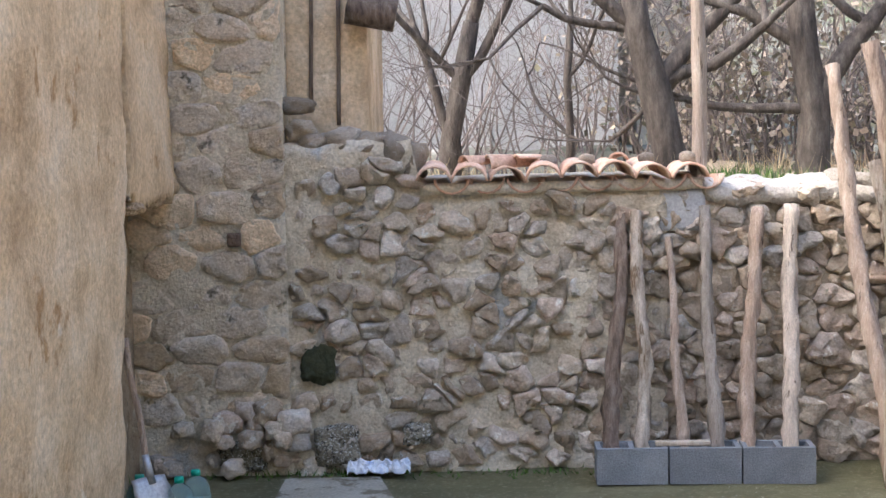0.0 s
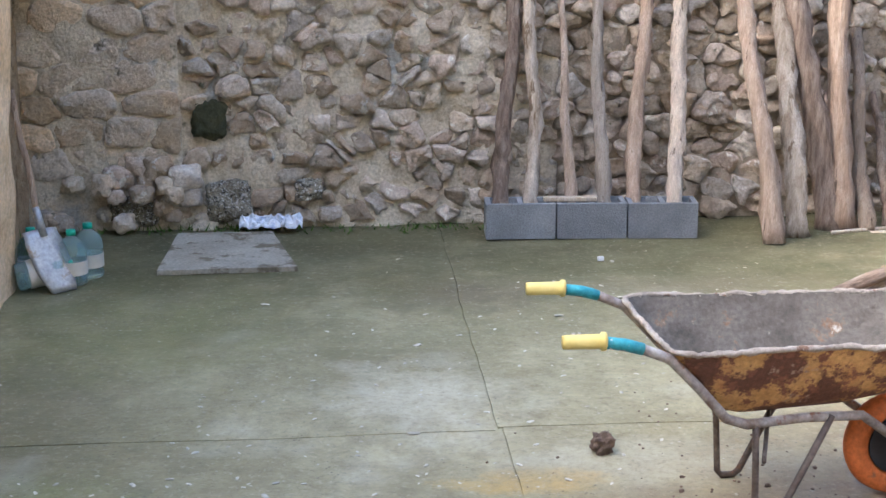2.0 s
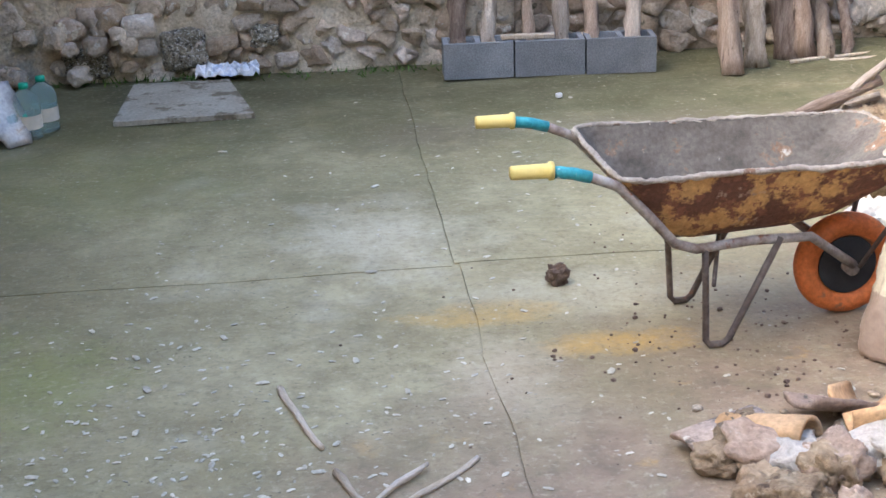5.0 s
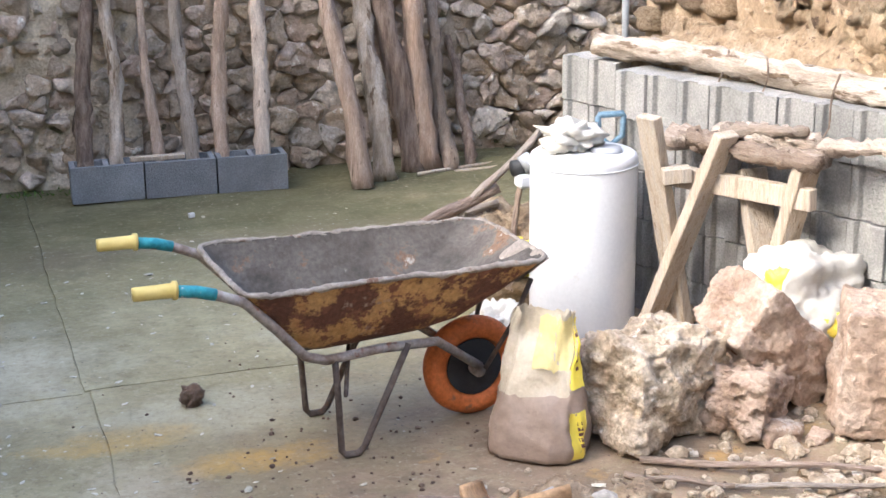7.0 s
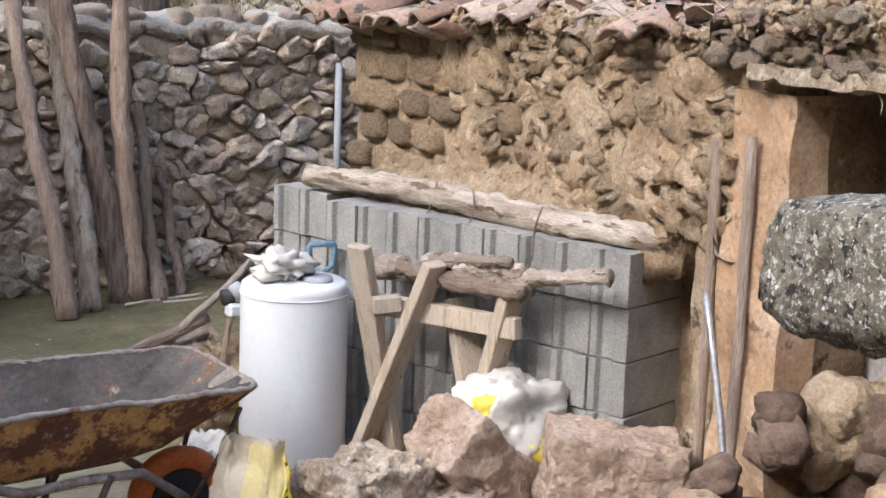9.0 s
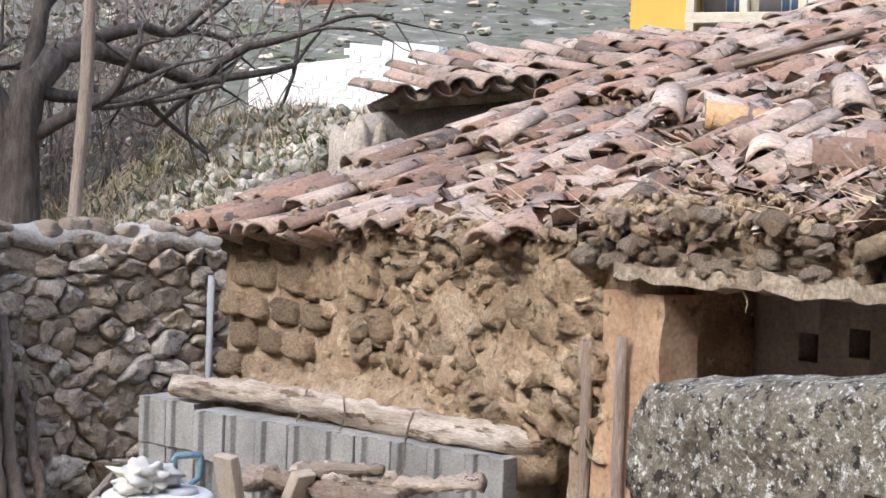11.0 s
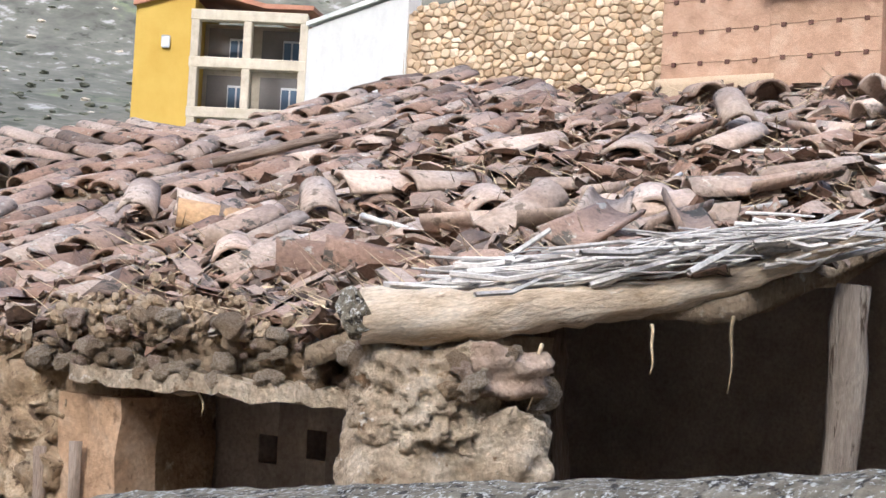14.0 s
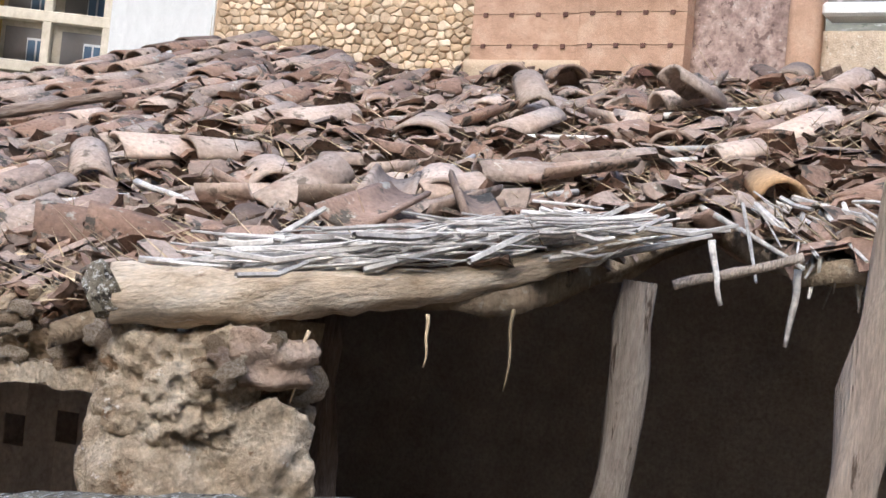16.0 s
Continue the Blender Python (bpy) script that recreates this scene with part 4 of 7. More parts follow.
        bm = cell_stone(poly, lambda u, v, d: (HX + 0.03 + inn - d, u, v), rg.uniform(0.055, 0.10), rg.uniform(0.98, 1.10), dome=(0.0, 0.75, 0.97, 1.0), rough=0.05, seed=rg.uniform(0, 50), soft=True)
        part("adobe_lump", bm, M_ADOBE_LUMP, shed, smooth=True)
    for i in range(210):
        y, z = rg.uniform(1.35, 2.9), rg.uniform(1.70, 1.87)
        w = 0.016 + 0.045 * rg.random() ** 2.2
        piece("rubble_lump", rg.choice(crumb), Matrix.LocRotScale((HX - 0.05 + rg.uniform(-0.04, 0.05), y, z), Euler((rg.uniform(-0.5, 0.5), rg.uniform(-0.5, 0.5), rg.uniform(-0.5, 0.5))), (w * 1.2, w * 1.5, w)), shed)
    # crumbled earth on the big stone
    for i in range(90):
        w = 0.02 + 0.06 * rg.random() ** 2
        piece("rubble_lump", rg.choice(crumb), Matrix.LocRotScale((rg.uniform(2.78, 3.12), max(1.14, min(1.55, rg.gauss(1.32, 0.13))), rg.uniform(1.70, 1.84)), Euler((rg.uniform(-1, 1), rg.uniform(-1, 1), rg.uniform(-1, 1))), (w * 1.2, w * 1.5, w)), shed)
    # big stone block on the pier, and the earth packed on it
    part("pier_stone", pitted(rock(0.60, 0.56, 0.66, 207, 6, 0.86, 0.10, 1.7), 0.024, 17), M_ROCK, shed, "large weathered limestone block", smooth=True).matrix_basis = pose(3.02, 1.40, 1.40, 4, 0, 40)
    part("packed_earth", pitted(rock(0.34, 0.38, 0.34, 211, 6, 0.5, 0.16, 1.8), 0.026, 17), M_ROCK, shed, "crumbling packed earth", smooth=True).matrix_basis = pose(2.90, 1.36, 1.70, 0, 0, 30)
    part("wedge_stone", rock(0.22, 0.24, 0.13, 213, 4, 0.85, 0.16, 1.6), M_ROCK_PINK, shed, "reddish wedge stone", smooth=True).matrix_basis = pose(2.95, 1.20, 1.775, 0, 12, 60)
    part("pier_base", rock(0.75, 0.75, 1.3, 205, 4, 0.8, 0.12, 2), M_ADOBE, shed, smooth=True).matrix_basis = pose(3.05, 1.38, 0.55)
    # mound of earth that slumped on to the stacked blocks
    bm = solid_sheet(span(3.14, 5.10, 0.03), span(0, 1, 0.05), lambda u, v: (2.79 - 0.27 * (u - 4.1) + 0.42 * v, u, 1.02 + 0.27 * v ** 0.7 * min(1.0, 0.25 + max(0.0, 5.0 - u) / 1.3) + 0.05 * fb(u, v, 2, 4) + 0.05 * fb(u, v * 3, 6, 11)), (0, 0, -0.12))
    part("slumped_earth", bm, M_ADOBE_LUMP, shed, "slumped adobe rubble", smooth=True)


build_shed()


def build_roof():
    roof = tagged(new("roof"), "sagging roof of old curved clay tiles, many loose and broken", "roof", kind="structure")
    ys = span(-2.2, 5.66, 0.06)

    def deck(u, v):
        x0 = eave_x(u) + 0.05 * fb(u, 0, 2, 6)
        x = x0 + (ridge_x(u) - x0) * v
        return (x, u, roofz(x, u) - 0.03 + 0.02 * fb(x, u, 3, 6))

    part("earth_bed", solid_sheet(ys, span(0, 1, 1 / 60), deck, (0, 0, -0.06)), M_DIRT, roof, smooth=True)
    # the back slope, closing the ridge
    bm = solid_sheet(span(-2.2, 5.66, 0.3), span(0, 1, 0.2), lambda u, v: (ridge_x(u) + 3 * v, u, roofz(ridge_x(u), u) - 0.03 - 1.2 * v), (0, 0, -0.1))
    part("back_slope", bm, M_DIRT, roof)
    variants = []
    for i, mat in enumerate((M_TILE,) * 10 + (M_TILE_PALE,) * 2):
        variants.append(mesh_of(barrel_tile(0.36, 0.165 + 0.004 * (i % 9), 0.145, 0.013, 0.5 + 0.05 * (i % 6)), mat, True))
    half = [mesh_of(barrel_tile(0.22, 0.20, 0.17, 0.013, 0.7), M_TILE, True), mesh_of(barrel_tile(0.17, 0.17, 0.16, 0.013, 0.6), M_TILE, True), mesh_of(barrel_tile(0.20, 0.19, 0.17, 0.013, 0.75), M_TILE_PALE, True)]
    rg = random.Random(33)
    near, far = [], []
    slope = math.atan(0.34)
    y = 5.62
    col = 0
    while y > -2.0:
        x = eave_x(y) - (0.20 if y > 4.5 else 0.02 + 0.1 * rg.random())
        while x < ridge_x(y) - 0.1:
            # order is kept on the side of the bank, lost towards the open front
            mess = max(0.22, min(1.0, (4.6 - y) / 2.2)) * (0.75 if x > 5.5 else 1.0)
            keep = 1.0 - 0.46 * mess
            if rg.random() < keep and not (y < 2.6 and x < eave_x(y) + 0.35):
                jx, jy = rg.gauss(0, 0.10 * mess), rg.gauss(0, 0.07 * mess)
                yaw = rg.gauss(0, 0.07 + 0.75 * mess * mess)
                m = Matrix.LocRotScale((x + jx, y + jy, roofz(x + jx, y + jy) + 0.012 - 0.03 * mess + rg.uniform(0, 0.05) * mess), Euler((rg.gauss(0, 0.06 + 0.16 * mess), -slope * math.cos(yaw) + rg.gauss(0, 0.04 + 0.07 * mess), yaw)), (rg.uniform(0.8, 1.05), 1, 1))
                if rg.random() < 0.10 * mess:
                    m = m @ pose(0, 0, 0.09, 180)
                me = rg.choice((variants if mess > 0.6 else variants[:10]) if rg.random() > 0.6 * mess else half)
                (near if x < 5.6 else far).append((me, m))
                if mess < 0.5 or rg.random() < 0.35:
                    m2 = Matrix.LocRotScale((x + 0.06, y - 0.09 + jy, roofz(x, y) + 0.058), Euler((math.pi + rg.gauss(0, 0.05 + 0.2 * mess), slope, rg.gauss(0, 0.05 + 0.4 * mess))), (1, 1, 1))
                    far.append((rg.choice(variants[:10]), m2))
            x += 0.30 + rg.uniform(-0.02, 0.02)
        y -= 0.19
        col += 1
    near.sort(key=lambda q: q[1].translation.x)
    for me, m in near[:300]:
        piece("roof_tile", me, m, roof)
    for mat in (M_TILE, M_TILE_PALE):
        bm = bmesh.new()
        for me, m in near[300:] + far:
            if me.materials[0] is mat:
                k = len(bm.verts)
                bm.from_mesh(me)
                bm.verts.ensure_lookup_table()
                for v in bm.verts[k:]:
                    v.co = m @ v.co
        part("tile_field", bm, mat, roof, smooth=True, kind="stuff")


build_roof()


def build_roof_litter():
    rg = random.Random(61)
    lit = tagged(new("roof_litter"), "broken tile shards, straw and earth crumbs strewn on the roof", "debris", kind="stuff")
    V, F = [], []
    V2, F2 = [], []
    V3, F3 = [], []
    stones = [rock(1, 1, 1, 600 + i, 2, 0.5, 0.2) for i in range(5)]
    data = [([v.co.copy() for v in r.verts], [[v.index for v in f.verts] for f in r.faces]) for r in stones]
    for i in range(4200):
        y = rg.uniform(-1.8, 5.4) if i % 3 else rg.uniform(-0.5, 3.4)
        x0 = eave_x(y)
        x = x0 + (ridge_x(y) - x0) * rg.random() ** 1.2
        if y > 4.3 and rg.random() < 0.8:
            continue
        z = roofz(x, y) + rg.uniform(-0.005, 0.04)
        s = rg.uniform(0.02, 0.085)
        m = Matrix.LocRotScale((x, y, z), Euler((rg.gauss(0, 0.35), rg.gauss(-0.3, 0.35), rg.uniform(0, 6.3))), None)
        k = len(V)
        w, t = s * rg.uniform(0.5, 1.0), 0.012
        prof = [(-w, 0), (-w * 0.5, w * 0.32), (w * 0.4, w * 0.36), (w, 0.02)]
        for u in (-s, s * rg.uniform(0.6, 1.1)):
            for a, c in prof:
                V.append(m @ Vector((u + rg.uniform(-0.01, 0.01), a, c)))
            for a, c in prof:
                V.append(m @ Vector((u, a * 0.9, c - t)))
        for q in range(3):
            F.append([k + q, k + q + 1, k + q + 9, k + q + 8])
            F.append([k + 4 + q + 1, k + 4 + q, k + 12 + q, k + 12 + q + 1])
            F.append([k + q, k + 4 + q, k + 5 + q, k + q + 1])
            F.append([k + 8 + q, k + 9 + q, k + 13 + q, k + 12 + q])
    for i in range(5200):
        y = rg.uniform(-1.8, 3.6)
        x0 = eave_x(y)
        x = x0 + (ridge_x(y) - x0) * rg.random() ** 1.3
        z = roofz(x, y) + 0.02
        L, a = rg.uniform(0.05, 0.22), rg.uniform(0, 6.3)
        d = Vector((math.cos(a), math.sin(a), rg.gauss(0.2, 0.25))) * L
        n = Vector((-math.sin(a), math.cos(a), 0)) * 0.003
        p = Vector((x, y, z))
        k = len(V2)
        V2 += [p - n, p + n, p + d, p + Vector((0, 0, 0.006))]
        F2 += [[k, k + 1, k + 2], [k + 1, k + 3, k + 2], [k + 3, k, k + 2]]
    for i in range(2900):
        edge = i % 2
        y = rg.uniform(-1.8, 5.2)
        x0 = eave_x(y)
        if edge:
            y = rg.uniform(1.3, 4.9)
            x = 2.93 + abs(rg.gauss(0, 0.14))
            z = 1.76 + 0.34 * max(0, x - 2.95) + rg.uniform(-0.03, 0.05)
            if y < 2.9:
                z += 0.07
        else:
            x = x0 + (ridge_x(y) - x0) * rg.random()
            z = roofz(x, y) + rg.uniform(-0.01, 0.02)
        s = 0.009 + 0.036 * rg.random() ** 2
        m = Matrix.LocRotScale((x, y, z), Euler((rg.uniform(0, 3), rg.uniform(0, 3), rg.uniform(0, 3))), (s * 1.3, s, s * 0.8))
        vs, fs = data[i % 5]
        k = len(V3)
        V3 += [m @ v for v in vs]
        F3 += [[k + q for q in f] for f in fs]
    for name, v, f, mat in (("shards", V, F, M_TILE), ("straw", V2, F2, M_STRAW), ("crumbs", V3, F3, M_ADOBE)):
        me = bpy.data.meshes.new(name)
        me.from_pydata(v, [], f)
        me.materials.append(mat)
        ob = new(name, me)
        ob.parent = lit
        tagged(ob, kind="stuff")
    # tiles that stand out of the mess
    roof = bpy.data.objects["roof"]
    orange = mesh_of(barrel_tile(0.28, 0.16, 0.13, 0.013, 0.9), M_TILE_ORANGE, True)
    pale = mesh_of(barrel_tile(0.27, 0.17, 0.14, 0.013, 0.9), M_TILE_PALE, True)
    flat = mesh_of(barrel_tile(0.34, 0.22, 0.19, 0.014, 0.45), M_TILE_PALE, True)
    dark = mesh_of(barrel_tile(0.30, 0.19, 0.16, 0.014, 0.85), M_TILE, True)
    for me, at, rot in ((orange, (4.10, 3.56, 2.25), (35, 4, -42)), (pale, (4.08, 3.78, 2.24), (10, -28, 40)), (pale, (4.20, 3.70, 2.30), (30, 12, -30)),
                        (flat, (3.74, 3.02, 2.12), (140, 12, -50)), (pale, (4.22, 2.90, 2.24), (4, -30, 48)), (flat, (4.42, 2.98, 2.40), (24, -6, -30)),
                        (flat, (4.58, 2.78, 2.42), (20, -4, -28)), (pale, (4.28, 1.52, 2.26), (0, -10, 20)), (dark, (4.46, 1.50, 2.34), (0, -6, -48)),
                        (orange, (4.46, 0.50, 2.33), (0, -14, 30)), (dark, (6.45, 2.42, 3.02), (0, -8, 42)), (dark, (6.42, 2.10, 3.01), (0, -8, 38)),
                        (dark, (6.5, 1.75, 3.03), (0, -10, 30)), (pale, (5.60, 1.86, 2.74), (4, -34, 40)), (flat, (5.16, 2.14, 2.58), (0, -16, 20)),
                        (pale, (5.85, 1.45, 2.80), (6, -16, -40)), (pale, (5.9, 1.25, 2.82), (-6, -16, 160)), (flat, (5.3, 2.9, 2.63), (14, -14, -35)), (dark, (3.60, 2.55, 2.05), (70, 0, -45)), (dark, (3.55, 2.30, 2.06), (110, 6, -48)), (pale, (3.62, 2.75, 2.04), (6, -16, 45))):
        piece("loose_tile", me, pose(*at, *rot), roof)
    pl = log_part("charred_plank", (5.2, 4.5, 2.60), (5.62, 4.05, 2.78), 0.03, 0.024, 4.0, M_WOOD_DARK, 0.01, 8, 0.1, 6)
    tagged(pl, "dark charred plank lying on the roof tiles", "plank")
    for i in range(9):
        y = rg.uniform(0.7, 3.0)
        x = rg.uniform(3.5, 5.8)
        a = rg.gauss(0.3, 0.6)
        L = rg.uniform(0.3, 0.8)
        z = roofz(x, y) + 0.05
        lath = log_part("lath", (x, y, z), (x + L * math.sin(a), y - L * math.cos(a), roofz(x + L * math.sin(a), y - L * math.cos(a)) + 0.05), 0.014, 0.01, i, M_CANE, 0.01, 5, 0.1, 5)
        tagged(lath, "grey weathered lath lying among the tiles", "lath", "laths on the roof")


build_roof_litter()


def build_canes():
    """Split canes that stick out of the roof edge."""
    mat = thing("reed_matting", "frayed grey cane matting hanging out of the roof edge", "matting")
    rg = random.Random(71)
    bm = bmesh.new()

    def cane(p, d, L, r):
        q = p + d.normalized() * L
        mid = p.lerp(q, 0.5) + Vector((rg.gauss(0, 0.006), rg.gauss(0, 0.006), rg.gauss(-0.004, 0.008)))
        tube([p, mid, q], [r, r, r * 0.7], 5, bm, caps=False)

    a, b = Vector((3.00, 1.22, 2.005)), Vector((3.70, 0.58, 2.185))
    for i in range(430):
        s = rg.random() ** 0.8
        p = a.lerp(b, s) + Vector((rg.gauss(0.03, 0.06), rg.gauss(0.03, 0.06), rg.uniform(-0.03, 0.045)))
        d = (b - a).normalized() + Vector((rg.gauss(0, 0.22), rg.gauss(0, 0.22), rg.gauss(-0.03, 0.09)))
        cane(p - d * 0.18, d, rg.uniform(0.10, 0.42) * (1 - 0.3 * s), 0.0025 + 0.007 * rg.random() ** 2)
    part("eave_cane", bm, M_CANE, mat, kind="stuff")
    bm = bmesh.new()
    for i in range(150):
        k = rg.random()
        p = Vector((4.50 - 0.25 * k + rg.gauss(0, 0.10), 0.60 - 0.95 * k + rg.gauss(0, 0.05), 2.325 - 0.07 * k + rg.uniform(-0.03, 0.03)))
        d = Vector((-0.62, -0.42, -0.26)) + Vector((rg.gauss(0, 0.14), rg.gauss(0, 0.16), rg.gauss(0, 0.07)))
        cane(p, d, rg.uniform(0.15, 0.5), 0.003 + 0.008 * rg.random() ** 2)
    for i in range(26):
        p = Vector((rg.uniform(4.05, 4.2), rg.uniform(0.0, 0.3), 2.16))
        cane(p, Vector((rg.gauss(0, 0.2), rg.gauss(0, 0.2), -1)), rg.uniform(0.05, 0.16), rg.uniform(0.003, 0.008))
    part("gap_cane", bm, M_CANE, mat, kind="stuff")
    for i, (p, q) in enumerate((((3.9, 0.515, 2.175), (3.9, 0.475, 2.01)), ((4.0, 0.308, 2.12), (4.0, 0.327, 1.92)), ((4.55, 0.84, 2.34), (4.03, 0.30, 2.125)), ((2.98, 1.1, 1.86), (2.97, 1.12, 1.70)), ((3.35, 0.78, 1.95), (3.36, 0.8, 1.76)), ((3.18, 0.92, 1.92), (3.19, 0.92, 1.80)), ((2.95, 2.2, 1.68), (2.95, 2.18, 1.60)))):
        part("hanging_strand", pole(p, q, 0.010 if i < 3 else 0.005, 0.006 if i < 3 else 0.002, i, 0.012, 8), M_CANE if i < 3 else M_STRAW, mat, smooth=True)


build_canes()

# ---- things in the yard ----


def block(sx=0.2, sy=0.4, sz=0.2):
    """A concrete block with a grooved end that faces -x."""
    bm = bmesh.new()
    prof = [(-sy / 2, -sx / 2), (sy / 2, -sx / 2), (sy / 2, sx / 2), (-sy / 2, sx / 2), (-sy / 2, 0.050), (-sy / 2 + 0.024, 0.042), (-sy / 2 + 0.024, -0.010), (-sy / 2, -0.018)]
    lo = [bm.verts.new((x, y, -sz / 2 + 0.002)) for x, y in prof]
    hi = [bm.verts.new((x, y, sz / 2 - 0.002)) for x, y in prof]
    n = len(prof)
    for i in range(n):
        bm.faces.new((lo[i], lo[(i + 1) % n], hi[(i + 1) % n], hi[i]))
    bm.faces.new(lo[::-1])
    bm.faces.new(hi)
    bmesh.ops.bevel(bm, geom=[e for e in bm.edges], offset=0.003, segments=1, affect="EDGES")
    return bm


def build_stack():
    a, b = Vector((2.435, 4.675, 0)), Vector((2.941, 3.257, 0))
    along = (b - a).normalized()
    turn = math.degrees(math.atan2(along.y, along.x)) + 90
    first = tagged(part("concrete_block", block(0.162), M_BLOCK), "grey hollow concrete block stacked beside the shed", "concrete block", "stacked blocks")
    back = Vector((-along.y, along.x, 0))
    rg = random.Random(2)
    made = 0
    for c in range(5):
        for k in range(-2, 9):
            # the two outermost stand back and a little apart
            out = k < 0
            p = a + along * (0.0835 + k * 0.167 - (0.12 if out else 0)) + back * (0.2 + rg.uniform(-0.008, 0.008) + (0.12 if out else 0)) + Vector((0, 0, 0.106 + c * 0.2005))
            m = pose(p.x, p.y, p.z, 0, 0, turn + rg.uniform(-1.2, 1.2))
            if made == 0:
                first.matrix_world = m
            else:
                copy_thing(first, m)
            made += 1


build_stack()


def hollow_block():
    """A block lying with its two cells upwards."""
    bm = bmesh.new()
    xs = (-0.195, -0.167, -0.014, 0.014, 0.167, 0.195)
    ys = (-0.1, -0.07, 0.07, 0.1)

    def quad(*p):
        bm.faces.new([bm.verts.new(q) for q in p])

    for i in range(5):
        for j in range(3):
            x0, x1, y0, y1 = xs[i], xs[i + 1], ys[j], ys[j + 1]
            hole = j == 1 and i in (1, 3)
            z = -0.05 if hole else 0.1
            quad((x0, y0, z), (x1, y0, z), (x1, y1, z), (x0, y1, z))
            quad((x0, y0, -0.1), (x0, y1, -0.1), (x1, y1, -0.1), (x1, y0, -0.1))
            if hole:
                for p, q in (((x0, y0), (x1, y0)), ((x1, y0), (x1, y1)), ((x1, y1), (x0, y1)), ((x0, y1), (x0, y0))):
                    quad((*p, 0.1), (*q, 0.1), (*q, z), (*p, z))
    for a, b in zip(xs, xs[1:]):
        quad((a, ys[0], -0.1), (b, ys[0], -0.1), (b, ys[0], 0.1), (a, ys[0], 0.1))
        quad((b, ys[3], -0.1), (a, ys[3], -0.1), (a, ys[3], 0.1), (b, ys[3], 0.1))
    for a, b in zip(ys, ys[1:]):
        quad((xs[0], b, -0.1), (xs[0], a, -0.1), (xs[0], a, 0.1), (xs[0], b, 0.1))
        quad((xs[5], a, -0.1), (xs[5], b, -0.1), (xs[5], b, 0.1), (xs[5], a, 0.1))
    bmesh.ops.remove_doubles(bm, verts=bm.verts[:], dist=0.0005)
    bmesh.ops.recalc_face_normals(bm, faces=bm.faces[:])
    return bm


def build_block_row():
    first = tagged(part("hollow_block", hollow_block(), M_BLOCK_DARK), "dark grey hollow concrete block holding upright poles", "concrete block", "row of blocks at the wall")
    for i, (x, y, t) in enumerate(((0.64, 7.375, -2), (1.04, 7.355, -3), (1.44, 7.325, -4))):
        m = pose(x, y, 0.105, 0, 0, t)
        if i == 0:
            first.matrix_world = m
        else:
            copy_thing(first, m)
    board = tagged(part("wooden_batten", box(0.30, 0.05, 0.025, 0.004), M_PINE, smooth=False), "short pale wooden batten lying across the blocks", "batten")
    board.matrix_world = pose(0.92, 7.33, 0.22, 0, 0, -3)


build_block_row()


def build_poles():
    rg = random.Random(8)
    g = "poles leaning on the wall"
    # base x, y, z, top x, y, z, radii, colour
    rows = [(0.53, 7.45, 0.03, 0.64, 7.70, 1.46, 0.048, 0.036, M_WOOD_DARK, "dark brown rough wooden pole"),
            (0.72, 7.40, 0.03, 0.73, 7.67, 1.48, 0.040, 0.033, M_WOOD_PALE, "pale debarked wooden pole"),
            (0.93, 7.42, 0.03, 0.89, 7.66, 1.33, 0.036, 0.016, M_WOOD, "slim weathered wooden pole"),
            (1.10, 7.38, 0.03, 1.12, 7.68, 1.50, 0.042, 0.030, M_WOOD, "knotty brown wooden pole"),
            (1.32, 7.40, 0.03, 1.38, 7.68, 1.49, 0.045, 0.038, M_WOOD, "split weathered wooden pole"),
            (1.51, 7.36, 0.03, 1.61, 7.68, 1.50, 0.046, 0.042, M_WOOD, "straight weathered wooden pole"),
            (2.01, 7.06, 0.0, 1.84, 7.62, 2.28, 0.060, 0.034, M_WOOD, "long tapering wooden pole"),
            (2.18, 7.20, 0.0, 2.08, 7.62, 1.74, 0.062, 0.046, M_WOOD_PALE, "thick grey wooden post"),
            (2.44, 7.36, 0.0, 2.04, 7.62, 2.40, 0.075, 0.05, M_WOOD_DARK, "reddish rough split post"),
            (2.50, 7.36, 0.0, 2.44, 7.66, 2.75, 0.07, 0.035, M_WOOD, "tall gnarled grey post"),
            (2.66, 7.30, 0.0, 2.60, 7.66, 1.12, 0.05, 0.03, M_WOOD, "short split wooden stake"),
            (2.78, 7.38, 0.0, 2.78, 7.68, 0.74, 0.035, 0.022, M_WOOD_DARK, "short dark wooden stake")]
    for i, (a, b, c, d, e, f, r0, r1, mat, lab) in enumerate(rows):
        ob = part("wooden_pole", pole((a, b, c), (d, e, f), r0, r1, i * 1.7 + 2, 0.06, 26, 0.30, 12), mat, smooth=True)
        tagged(ob, lab + " leaning on the stone wall", "pole", g)
    for i, (a, b) in enumerate((((2.4, 7.22, 0.02), (3.0, 7.35, 0.02)), ((2.62, 7.2, 0.015), (3.1, 7.25, 0.02)))):
        tagged(part("lath", pole(a, b, 0.012, 0.01, i, 0.02), M_PINE, smooth=True), "thin wooden lath lying on the ground", "lath", "laths")
    # posts that stand on the bank against the wall
    for x, y, z0, z1, dx in ((1.10, 8.0, 1.2, 4.4, 0.05), (3.20, 8.15, 1.3, 4.0, 0.10)):
        ob = part("fence_post", pole((x, y, z0), (x + dx, y, z1), 0.045, 0.035, x, 0.05, 12, 0.15), M_WOOD, smooth=True)
        tagged(ob, "grey weathered post standing behind the wall", "post", "posts on the bank")


build_poles()


